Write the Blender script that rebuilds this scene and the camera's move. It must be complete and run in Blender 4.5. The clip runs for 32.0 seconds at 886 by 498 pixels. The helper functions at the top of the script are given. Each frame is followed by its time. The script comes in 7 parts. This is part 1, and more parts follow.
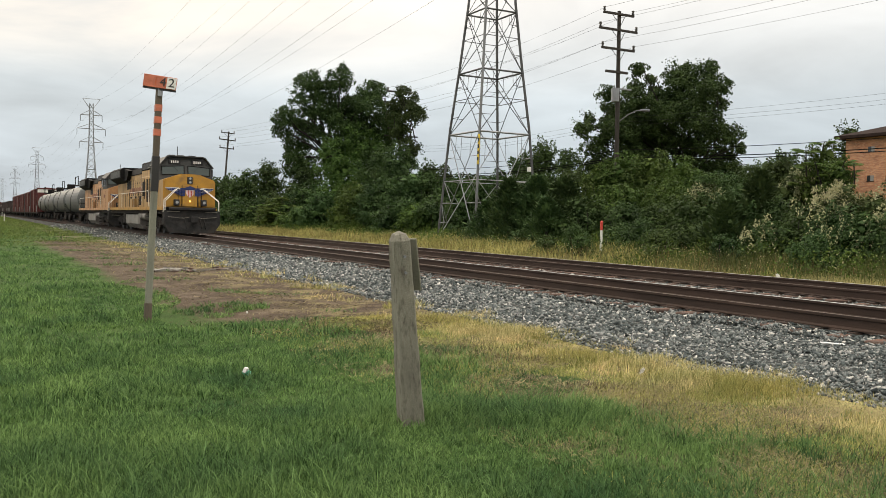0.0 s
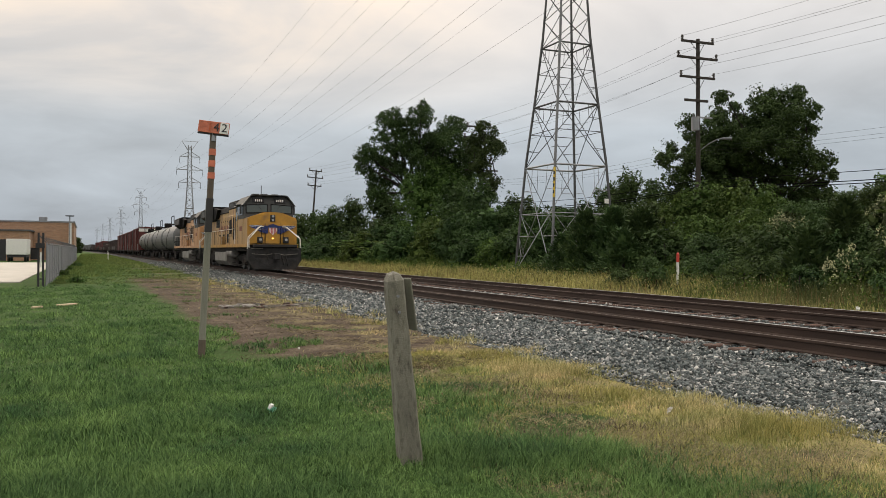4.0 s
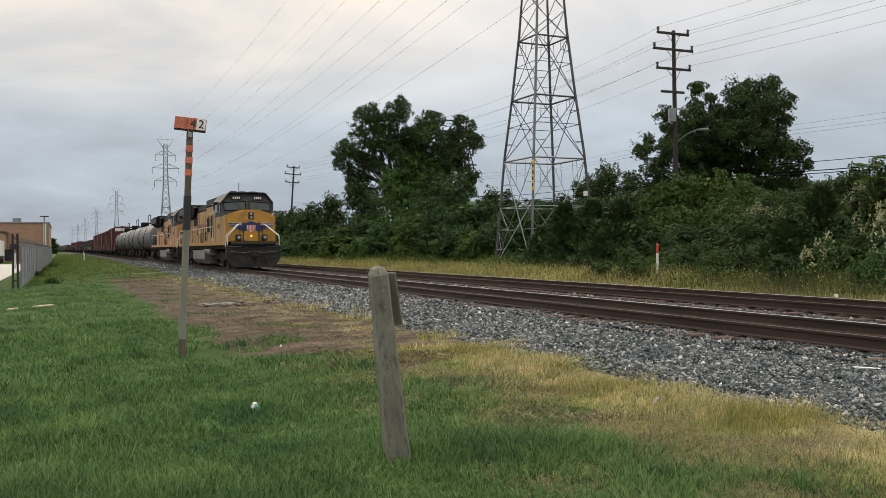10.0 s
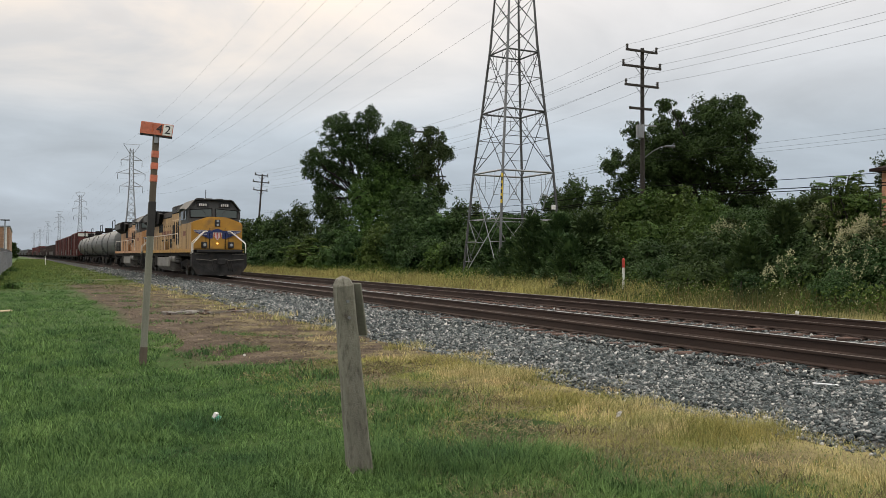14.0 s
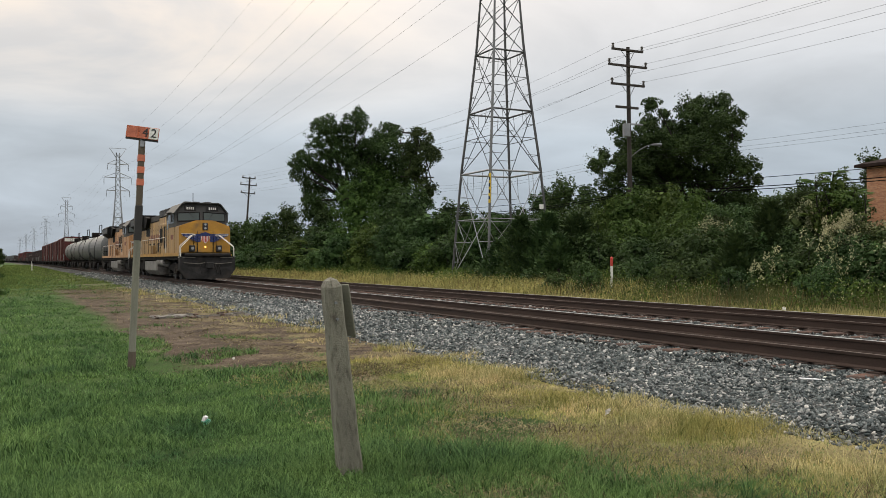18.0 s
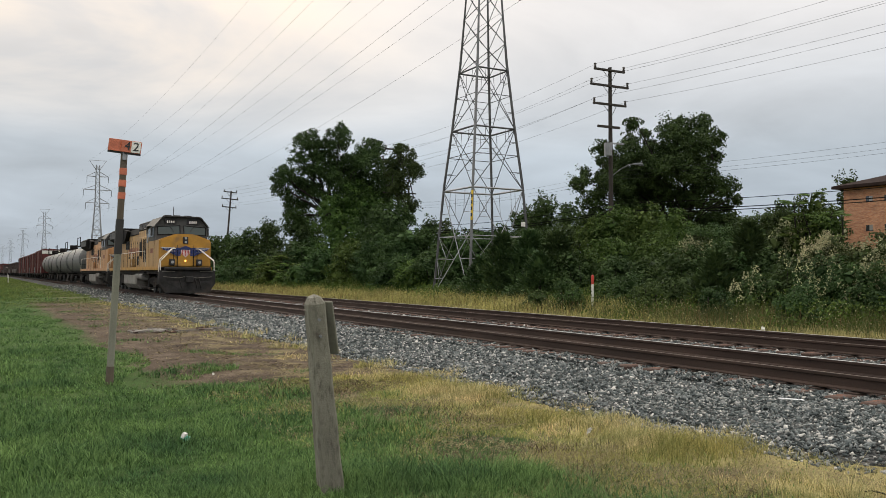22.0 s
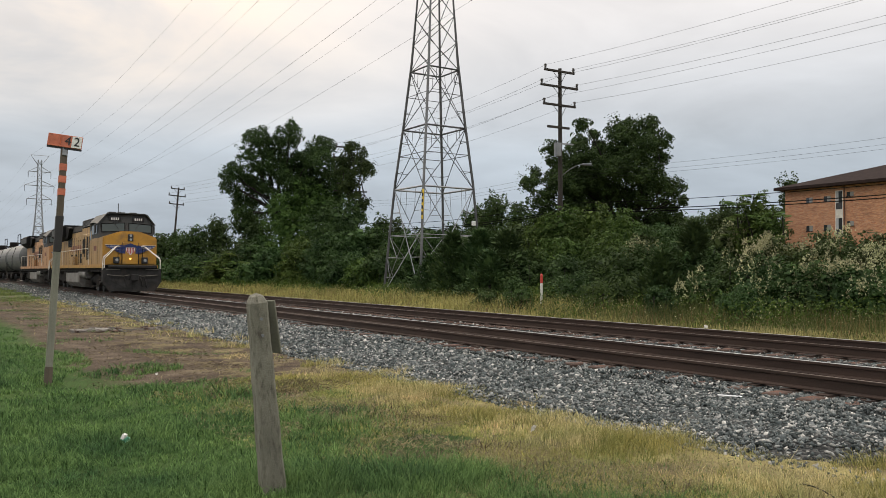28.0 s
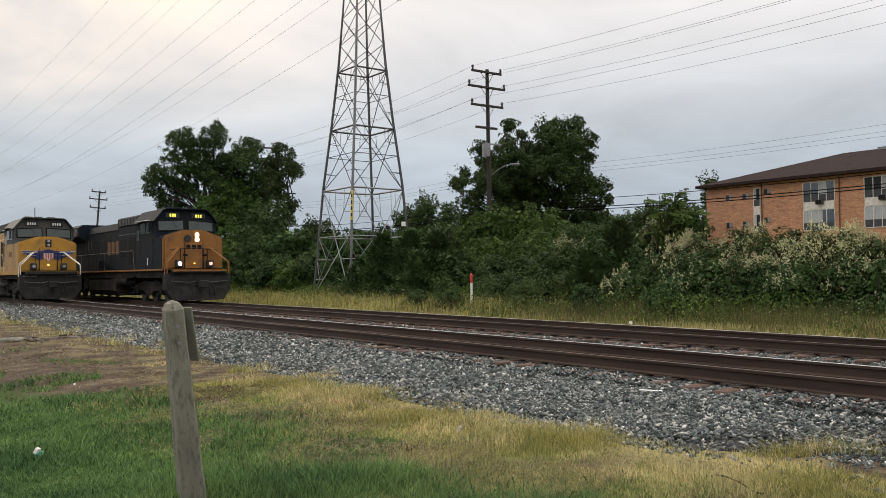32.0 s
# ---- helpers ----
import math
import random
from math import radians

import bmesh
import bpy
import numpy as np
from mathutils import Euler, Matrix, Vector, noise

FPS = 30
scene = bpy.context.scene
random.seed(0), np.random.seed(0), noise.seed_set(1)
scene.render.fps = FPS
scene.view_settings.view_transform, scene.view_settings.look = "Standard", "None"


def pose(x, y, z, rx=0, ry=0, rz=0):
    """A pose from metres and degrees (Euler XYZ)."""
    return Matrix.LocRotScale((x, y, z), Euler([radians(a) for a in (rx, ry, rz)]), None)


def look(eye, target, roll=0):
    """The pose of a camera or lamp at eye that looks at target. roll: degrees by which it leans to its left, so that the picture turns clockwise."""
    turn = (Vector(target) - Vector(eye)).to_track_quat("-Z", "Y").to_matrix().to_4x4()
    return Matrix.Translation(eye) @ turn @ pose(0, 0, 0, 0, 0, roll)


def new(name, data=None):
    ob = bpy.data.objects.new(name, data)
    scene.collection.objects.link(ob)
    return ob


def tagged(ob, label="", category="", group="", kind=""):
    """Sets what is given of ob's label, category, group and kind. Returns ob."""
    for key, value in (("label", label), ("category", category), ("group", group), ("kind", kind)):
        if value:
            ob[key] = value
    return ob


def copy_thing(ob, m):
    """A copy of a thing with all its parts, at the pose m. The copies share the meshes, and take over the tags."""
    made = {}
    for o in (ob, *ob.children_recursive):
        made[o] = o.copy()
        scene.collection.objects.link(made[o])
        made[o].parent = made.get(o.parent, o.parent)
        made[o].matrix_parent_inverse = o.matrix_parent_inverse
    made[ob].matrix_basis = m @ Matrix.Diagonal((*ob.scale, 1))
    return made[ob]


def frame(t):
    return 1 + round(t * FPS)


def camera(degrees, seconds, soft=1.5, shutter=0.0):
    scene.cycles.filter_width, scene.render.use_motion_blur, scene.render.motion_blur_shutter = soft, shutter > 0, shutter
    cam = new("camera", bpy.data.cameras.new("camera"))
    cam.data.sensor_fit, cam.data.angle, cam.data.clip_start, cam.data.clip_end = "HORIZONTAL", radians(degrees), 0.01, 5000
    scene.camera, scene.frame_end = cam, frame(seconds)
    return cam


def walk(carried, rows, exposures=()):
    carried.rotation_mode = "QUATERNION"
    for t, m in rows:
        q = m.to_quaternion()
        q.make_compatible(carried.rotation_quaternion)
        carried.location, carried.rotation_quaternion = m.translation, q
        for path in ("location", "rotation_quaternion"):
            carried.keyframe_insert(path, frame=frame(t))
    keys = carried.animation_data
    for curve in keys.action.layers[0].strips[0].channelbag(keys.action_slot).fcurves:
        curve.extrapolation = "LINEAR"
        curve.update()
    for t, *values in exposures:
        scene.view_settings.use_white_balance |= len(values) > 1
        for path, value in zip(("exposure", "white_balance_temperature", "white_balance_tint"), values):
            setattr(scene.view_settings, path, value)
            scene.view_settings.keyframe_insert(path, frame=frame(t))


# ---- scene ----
cam = camera(55.9, 32.0, soft=0.7)

# t, x, y, z, yaw, pitch, lean (degrees)
PATH = [
    (0, -0.313, 0.387, 1.624, -29.30, -1.98, 1.17),
    (0.5, -0.032, 0.200, 1.654, -25.89, -2.03, 1.05),
    (1, 0.143, 0.077, 1.665, -24.40, -1.90, 0.60),
    (1.5, 0.254, 0.021, 1.675, -25.24, -0.62, 0.92),
    (2, 0.278, -0.008, 1.672, -25.26, 0.54, 0.59),
    (2.5, 0.272, -0.043, 1.672, -24.44, 0.07, 0.22),
    (3, 0.239, -0.017, 1.666, -23.74, -0.65, 0.06),
    (3.5, 0.287, 0.007, 1.681, -23.08, -0.21, 0.64),
    (5.5, 0.290, 0.054, 1.684, -24.18, 0.89, -0.75),
    (6, 0.299, 0.080, 1.685, -24.53, 1.12, -0.92),
    (6.5, 0.298, 0.086, 1.676, -24.46, 1.62, -1.31),
    (7, 0.310, 0.104, 1.676, -24.05, 1.02, -1.49),
    (7.5, 0.321, 0.111, 1.672, -24.35, 0.85, -1.79),
    (8, 0.343, 0.151, 1.670, -24.67, 0.95, -2.03),
    (8.5, 0.329, 0.141, 1.674, -24.27, 0.91, -1.43),
    (9, 0.316, 0.136, 1.672, -24.16, 0.54, -0.52),
    (9.5, 0.284, 0.111, 1.668, -24.43, 0.04, -0.52),
    (10, 0.284, 0.106, 1.670, -24.59, -0.15, -0.49),
    (10.5, 0.297, 0.118, 1.672, -24.91, -0.04, -0.18),
    (11, 0.277, 0.076, 1.674, -25.65, 0.31, -0.58),
    (11.5, 0.289, 0.095, 1.670, -26.51, 0.61, -0.41),
    (12, 0.278, 0.101, 1.672, -26.76, 0.74, 0.49),
    (12.5, 0.279, 0.122, 1.667, -26.58, 0.76, 1.19),
    (13, 0.287, 0.106, 1.671, -26.67, 0.93, 1.16),
    (13.5, 0.293, 0.106, 1.669, -26.98, 0.94, 0.85),
    (14, 0.303, 0.113, 1.672, -26.77, 0.62, 0.47),
    (14.5, 0.292, 0.089, 1.675, -26.30, 0.43, 0.37),
    (16.5, 0.292, 0.076, 1.677, -26.42, 1.50, 0.21),
    (17, 0.293, 0.072, 1.674, -26.67, 1.55, 0.26),
    (17.5, 0.298, 0.069, 1.670, -26.98, 1.14, 0.04),
    (18, 0.304, 0.089, 1.669, -27.53, 0.67, -0.23),
    (18.5, 0.302, 0.083, 1.667, -28.16, 0.55, -0.09),
    (19, 0.310, 0.090, 1.669, -28.89, 0.96, 0.23),
    (19.5, 0.315, 0.094, 1.675, -28.96, 0.84, 0.46),
    (20, 0.319, 0.103, 1.675, -28.97, 0.55, 0.50),
    (20.5, 0.315, 0.108, 1.675, -29.17, 0.39, 0.71),
    (21, 0.273, 0.123, 1.675, -29.51, 0.55, 0.49),
    (21.5, 0.247, 0.114, 1.679, -29.69, 0.92, 0.29),
    (22, 0.280, 0.090, 1.682, -28.81, 1.79, 0.35),
    (22.5, 0.306, 0.087, 1.685, -28.03, 1.88, 0.56),
    (23, 0.305, 0.065, 1.683, -28.05, 1.36, 0.38),
    (23.5, 0.299, 0.064, 1.681, -28.46, 1.04, 0.25),
    (24, 0.277, 0.078, 1.686, -29.21, 1.13, 0.26),
    (24.5, 0.270, 0.074, 1.681, -29.83, 1.84, 0.17),
    (25, 0.276, 0.063, 1.686, -30.19, 2.72, 0.53),
    (25.5, 0.276, 0.065, 1.685, -30.56, 2.74, 0.61),
    (26, 0.259, 0.079, 1.685, -31.57, 2.47, 0.33),
    (26.5, 0.306, 0.077, 1.684, -32.19, 1.93, 0.53),
    (28.5, 0.326, 0.043, 1.685, -32.15, 1.60, 0.46),
    (29, 0.332, 0.040, 1.684, -32.56, 1.34, 0.51),
    (29.5, 0.329, 0.020, 1.684, -32.80, 1.28, 0.33),
    (30, 0.334, 0.025, 1.679, -32.67, 1.27, 0.29),
    (30.5, 0.345, 0.043, 1.682, -32.05, 1.08, 0.30),
    (31, 0.352, 0.049, 1.684, -32.94, 1.18, 0.68),
    (31.5, 0.389, 0.067, 1.701, -35.10, 1.40, 0.14),
    (32, 0.387, -0.001, 1.701, -36.83, 1.75, -0.49),
]


def cam_pose(x, y, z, yaw, pitch, lean):
    return pose(x, y, z, 90 + pitch, 0, yaw) @ pose(0, 0, 0, 0, 0, lean)


# the phone opens bright and settles within three seconds
EXPOSURES = [(0, 0.43, 7000, 9), (0.5, 0.31, 7000, 9), (1, 0.11, 7000, 9), (1.5, -0.06, 7050, 10), (2, -0.16, 7100, 12), (2.5, -0.12, 7050, 12), (3, -0.01, 7000, 11), (3.5, 0.02, 6900, 11), (5.5, 0.02, 6700, 11), (8, 0.05, 6550, 10), (20, 0.08, 6600, 10), (32, 0.10, 6620, 11)]
walk(cam, [(r[0], cam_pose(*r[1:])) for r in PATH], EXPOSURES)

# ---- world and sun: an overcast evening sky with a warm glow low along the track ----
SUN_DIR = Vector((-0.02, 0.95, 0.33)).normalized()
world = bpy.data.worlds.new("sky")
scene.world = world
world.use_nodes = True
wn, wl = world.node_tree.nodes, world.node_tree.links
wn.clear()


def wnode(kind, **kw):
    n = wn.new(kind)
    for k, v in kw.items():
        n.inputs[k].default_value = v
    return n


def wmath(op, a, b=None):
    n = wn.new("ShaderNodeMath")
    n.operation = op
    for i, v in enumerate((a, b)):
        if v is None:
            continue
        if isinstance(v, (int, float)):
            n.inputs[i].default_value = v
        else:
            wl.new(v, n.inputs[i])
    return n.outputs[0]


def wmix(f, a, b, mode="MIX"):
    n = wn.new("ShaderNodeMix")
    n.data_type, n.blend_type = "RGBA", mode
    for i, v in ((0, f), (6, a), (7, b)):
        if isinstance(v, (int, float)):
            n.inputs[i].default_value = v
        elif isinstance(v, tuple):
            n.inputs[i].default_value = (*v, 1)
        else:
            wl.new(v, n.inputs[i])
    return n.outputs[2]


sky = wn.new("ShaderNodeTexSky")
sky.sky_type, sky.sun_disc = "NISHITA", False
sky.sun_elevation, sky.sun_rotation = radians(17), radians(0)
tc = wn.new("ShaderNodeTexCoord")
sep = wn.new("ShaderNodeSeparateXYZ")
wl.new(tc.outputs["Generated"], sep.inputs[0])
up = wmath("MAXIMUM", sep.outputs[2], 0.0)
# cloud layer: project the direction onto a flat layer so that the streaks flatten toward the horizon
flat = wn.new("ShaderNodeVectorMath")
flat.operation = "DIVIDE"
comb = wn.new("ShaderNodeCombineXYZ")
lift = wmath("ADD", up, 0.16)
for i in range(3):
    wl.new(lift, comb.inputs[i])
wl.new(tc.outputs["Generated"], flat.inputs[0])
wl.new(comb.outputs[0], flat.inputs[1])
cloud = wnode("ShaderNodeTexNoise", Scale=1.1, Detail=6.0, Roughness=0.55, Distortion=0.4)
wl.new(flat.outputs[0], cloud.inputs["Vector"])
ramp = wn.new("ShaderNodeValToRGB")
ramp.color_ramp.elements[0].position, ramp.color_ramp.elements[0].color = 0.0, (0.325, 0.392, 0.468, 1)
ramp.color_ramp.elements[1].position, ramp.color_ramp.elements[1].color = 0.62, (0.88, 0.85, 0.82, 1)
e = ramp.color_ramp.elements.new(0.14)
e.color = (0.495, 0.56, 0.625, 1)
e = ramp.color_ramp.elements.new(0.30)
e.color = (0.83, 0.82, 0.825, 1)
wl.new(up, ramp.inputs[0])
shade = wmath("MULTIPLY_ADD", cloud.outputs[0], 0.80)
shade.node.inputs[2].default_value = 0.62
base = wmix(1.0, ramp.outputs[0], (1, 1, 1), "MULTIPLY")
gray = wn.new("ShaderNodeCombineColor")
for i in range(3):
    wl.new(shade, gray.inputs[i])
base = wmix(1.0, base, gray.outputs[0], "MULTIPLY")
# an overcast sky is brightest overhead
lift = wmath("MAXIMUM", wmath("SUBTRACT", up, 0.33), 0.0)
zen = wn.new("ShaderNodeCombineColor")
for i in range(3):
    wl.new(wmath("MULTIPLY_ADD", lift, 2.6), zen.inputs[i])
    zen.inputs[i].links[0].from_node.inputs[2].default_value = 1.0
base = wmix(1.0, base, zen.outputs[0], "MULTIPLY")
dot = wn.new("ShaderNodeVectorMath")
dot.operation = "DOT_PRODUCT"
wl.new(tc.outputs["Generated"], dot.inputs[0])
dot.inputs[1].default_value = SUN_DIR
glow = wmath("POWER", wmath("MAXIMUM", dot.outputs["Value"], 0.0), 12.0)
streak = wmath("MULTIPLY_ADD", cloud.outputs[0], 3.6)
streak.node.inputs[2].default_value = -1.15
glow = wmath("MULTIPLY", glow, wmath("MAXIMUM", streak, 0.12))
rise = wn.new("ShaderNodeMapRange")
rise.interpolation_type = "SMOOTHSTEP"
rise.inputs[1].default_value, rise.inputs[2].default_value = 0.13, 0.28
wl.new(up, rise.inputs[0])
glow = wmath("MULTIPLY", glow, rise.outputs[0])
base = wmix(wmath("MINIMUM", glow, 0.9), base, (1.16, 0.95, 0.73))
clear_sky = wmix(1.0, sky.outputs[0], (0.05, 0.05, 0.05), "MULTIPLY")
base = wmix(0.985, clear_sky, base)
bg = wn.new("ShaderNodeBackground")
wl.new(base, bg.inputs[0])
bg.inputs[1].default_value = 1.0
wo = wn.new("ShaderNodeOutputWorld")
wl.new(bg.outputs[0], wo.inputs[0])

sun = new("sun", bpy.data.lights.new("sun", "SUN"))
sun.data.energy, sun.data.angle, sun.data.color = 0.7, radians(25), (1.0, 0.88, 0.72)
sun.matrix_world = look(SUN_DIR * 100, (0, 0, 0))

# ---- materials ----
MATS = {}


def nodes_of(name):
    m = bpy.data.materials.new(name)
    m.use_nodes = True
    MATS[name] = m
    nt = m.node_tree
    return m, nt, nt.nodes["Principled BSDF"]


def color_noise(nt, coord, scale, stops, detail=5.0, rough=0.6, stretch=None):
    """A noise through a colour ramp; stops are (place, colour)."""
    vec = coord
    if stretch:
        mp = nt.nodes.new("ShaderNodeMapping")
        mp.inputs["Scale"].default_value = stretch
        nt.links.new(coord, mp.inputs[0])
        vec = mp.outputs[0]
    n = nt.nodes.new("ShaderNodeTexNoise")
    n.inputs["Scale"].default_value, n.inputs["Detail"].default_value, n.inputs["Roughness"].default_value = scale, detail, rough
    nt.links.new(vec, n.inputs["Vector"])
    r = nt.nodes.new("ShaderNodeValToRGB")
    els = r.color_ramp.elements
    while len(els) < len(stops):
        els.new(0.5)
    for el, (p, c) in zip(els, stops):
        el.position, el.color = p, (*c, 1)
    nt.links.new(n.outputs[0], r.inputs[0])
    return r.outputs[0], n.outputs[0]


def mixed(nt, f, a, b, mode="MIX"):
    n = nt.nodes.new("ShaderNodeMix")
    n.data_type, n.blend_type = "RGBA", mode
    for i, v in ((0, f), (6, a), (7, b)):
        if isinstance(v, (int, float)):
            n.inputs[i].default_value = v
        elif isinstance(v, tuple):
            n.inputs[i].default_value = (*v, 1)
        else:
            nt.links.new(v, n.inputs[i])
    return n.outputs[2]


def calc(nt, op, a, b=0.0, c=0.0):
    n = nt.nodes.new("ShaderNodeMath")
    n.operation = op
    for i, v in enumerate((a, b, c)):
        if isinstance(v, (int, float)):
            n.inputs[i].default_value = v
        else:
            nt.links.new(v, n.inputs[i])
    return n.outputs[0]


def bump(nt, bsdf, height, strength, dist):
    b = nt.nodes.new("ShaderNodeBump")
    b.inputs["Strength"].default_value, b.inputs["Distance"].default_value = strength, dist
    nt.links.new(height, b.inputs["Height"])
    nt.links.new(b.outputs[0], bsdf.inputs["Normal"])


def coords(nt, kind="Object"):
    return nt.nodes.new("ShaderNodeTexCoord").outputs[kind]


def plain(name, c, rough=0.6, metal=0.0, vary=0.25, scale=3.0, grain=40.0, relief=0.15, stain=None, stain_scale=0.8, stretch=None, spec=0.4):
    """Painted or worn surface: colour varied at two scales, optional stains, fine relief."""
    m, nt, b = nodes_of(name)
    co = coords(nt)
    lo, hi = tuple(v * (1 - vary) for v in c), tuple(min(1, v * (1 + vary)) for v in c)
    col, _ = color_noise(nt, co, scale, ((0.3, lo), (0.7, hi)), stretch=stretch)
    fine, fh = color_noise(nt, co, grain, ((0.3, (0.8, 0.8, 0.8)), (0.7, (1.15, 1.15, 1.15))))
    col = mixed(nt, 0.6, col, mixed(nt, 1.0, col, fine, "MULTIPLY"))
    if stain:
        _, sh = color_noise(nt, co, stain_scale, ((0.4, (0, 0, 0)), (0.6, (1, 1, 1))), stretch=stretch)
        f = calc(nt, "MULTIPLY", calc(nt, "SMOOTH_MAX", calc(nt, "SUBTRACT", sh, 0.5), 0.0, 0.02), 4.0)
        col = mixed(nt, calc(nt, "MINIMUM", f, 0.85), col, stain)
    nt.links.new(col, b.inputs["Base Color"])
    b.inputs["Roughness"].default_value, b.inputs["Metallic"].default_value = rough, metal
    b.inputs["Specular IOR Level"].default_value = spec
    bump(nt, b, fh, relief, 0.01)
    return m


def leafy(name, dark, light, through_light=0.35, patch=0.6, low=(0.62, 0.66, 0.6), high=(1.25, 1.22, 1.1)):
    """Leaves: colour by leaf and by patch, thin enough to let light through."""
    m, nt, b = nodes_of(name)
    g = nt.nodes.new("ShaderNodeNewGeometry")
    r = nt.nodes.new("ShaderNodeValToRGB")
    r.color_ramp.elements[0].color, r.color_ramp.elements[1].color = (*dark, 1), (*light, 1)
    nt.links.new(g.outputs["Random Per Island"], r.inputs[0])
    pc, _ = color_noise(nt, g.outputs["Position"], patch, ((0.3, low), (0.7, high)), detail=3)
    oi = nt.nodes.new("ShaderNodeObjectInfo")
    col = mixed(nt, 1.0, r.outputs[0], pc, "MULTIPLY")
    hs = nt.nodes.new("ShaderNodeHueSaturation")
    nt.links.new(calc(nt, "MULTIPLY_ADD", oi.outputs["Random"], 0.035, 0.485), hs.inputs["Hue"])
    nt.links.new(calc(nt, "MULTIPLY_ADD", oi.outputs["Random"], 0.3, 0.85), hs.inputs["Value"])
    nt.links.new(col, hs.inputs["Color"])
    col = hs.outputs[0]
    nt.links.new(col, b.inputs["Base Color"])
    b.inputs["Roughness"].default_value = 0.7
    b.inputs["Specular IOR Level"].default_value = 0.14
    tr = nt.nodes.new("ShaderNodeBsdfTranslucent")
    nt.links.new(col, tr.inputs[0])
    mx = nt.nodes.new("ShaderNodeMixShader")
    mx.inputs[0].default_value = through_light
    nt.links.new(b.outputs[0], mx.inputs[1])
    nt.links.new(tr.outputs[0], mx.inputs[2])
    nt.links.new(mx.outputs[0], nt.nodes["Material Output"].inputs[0])
    return m


def lamp_mat(name, c, strength):
    m, nt, b = nodes_of(name)
    b.inputs["Base Color"].default_value = (*c, 1)
    b.inputs["Emission Color"].default_value = (*c, 1)
    b.inputs["Emission Strength"].default_value = strength
    return m


def glass_mat(name, tint, rough=0.08, spec=0.9, coat=0.6):
    m, nt, b = nodes_of(name)
    b.inputs["Base Color"].default_value = (*tint, 1)
    b.inputs["Roughness"].default_value = rough
    b.inputs["Specular IOR Level"].default_value = spec
    b.inputs["Coat Weight"].default_value = coat
    return m


def ground_mat():
    m, nt, b = nodes_of("ground_soil_grass")
    co = coords(nt)
    s = nt.nodes.new("ShaderNodeSeparateXYZ")
    nt.links.new(co, s.inputs[0])
    x, y = s.outputs[0], s.outputs[1]
    turf, th = color_noise(nt, co, 0.9, ((0.25, (0.024, 0.046, 0.012)), (0.5, (0.040, 0.080, 0.019)), (0.78, (0.066, 0.100, 0.027))), 8)
    fine, fh = color_noise(nt, co, 55.0, ((0.25, (0.55, 0.55, 0.5)), (0.75, (1.35, 1.35, 1.25))), 4)
    turf = mixed(nt, 1.0, turf, fine, "MULTIPLY")
    straw, _ = color_noise(nt, co, 1.6, ((0.28, (0.11, 0.088, 0.055)), (0.48, (0.27, 0.23, 0.11)), (0.75, (0.42, 0.365, 0.18))), 8)
    straw = mixed(nt, 1.0, straw, fine, "MULTIPLY")
    soil, _ = color_noise(nt, co, 1.3, ((0.28, (0.030, 0.022, 0.017)), (0.5, (0.078, 0.057, 0.044)), (0.74, (0.19, 0.150, 0.118))), 9, 0.7)
    soil = mixed(nt, 1.0, soil, fine, "MULTIPLY")
    wob = nt.nodes.new("ShaderNodeTexNoise")
    wob.inputs["Scale"].default_value, wob.inputs["Detail"].default_value = 0.55, 6
    nt.links.new(co, wob.inputs["Vector"])
    w = calc(nt, "SUBTRACT", wob.outputs[0], 0.5)
    xs = calc(nt, "ADD", x, calc(nt, "MULTIPLY", w, 3.0))

    def band(v, a, c):
        n = nt.nodes.new("ShaderNodeMapRange")
        n.interpolation_type = "SMOOTHSTEP"
        n.inputs[1].default_value, n.inputs[2].default_value = a, c
        nt.links.new(v, n.inputs[0])
        return n.outputs[0]

    dry = calc(nt, "MULTIPLY", band(xs, 4.6, 5.9), calc(nt, "SUBTRACT", 1.0, calc(nt, "MULTIPLY", band(y, 24.0, 48.0), 0.85)))
    col = mixed(nt, dry, turf, straw)
    # dead brown litter where the lawn gives way to the dry grass
    litter, _ = color_noise(nt, co, 7.0, ((0.3, (0.06, 0.043, 0.030)), (0.6, (0.15, 0.115, 0.075)), (0.8, (0.27, 0.215, 0.14))), 8, 0.75)
    spot = nt.nodes.new("ShaderNodeTexNoise")
    spot.inputs["Scale"].default_value, spot.inputs["Detail"].default_value = 1.5, 5
    nt.links.new(co, spot.inputs["Vector"])
    zone = calc(nt, "MULTIPLY", band(xs, 3.0, 4.0), calc(nt, "SUBTRACT", 1.0, band(xs, 5.6, 6.8)))
    col = mixed(nt, calc(nt, "MULTIPLY", zone, band(spot.outputs[0], 0.45, 0.58)), col, litter)
    # worn bare patch beside the ballast
    ys = calc(nt, "ADD", y, calc(nt, "MULTIPLY", w, 2.5))
    xb = calc(nt, "ADD", x, calc(nt, "MULTIPLY", w, 1.4))
    bare = calc(nt, "MULTIPLY", band(xb, 2.3, 3.0), calc(nt, "MULTIPLY", band(ys, 12.5, 13.3), calc(nt, "SUBTRACT", 1.0, band(ys, 48.0, 60.0))))
    bare = calc(nt, "MULTIPLY", bare, calc(nt, "SUBTRACT", 1.0, band(xb, 6.6, 7.4)))
    # dry thatch left standing in islands on the bare soil
    thatch = calc(nt, "MULTIPLY", band(xb, 3.6, 5.6), band(spot.outputs[0], 0.47, 0.60))
    soil = mixed(nt, calc(nt, "MULTIPLY", thatch, 0.75), soil, mixed(nt, 0.5, straw, litter))
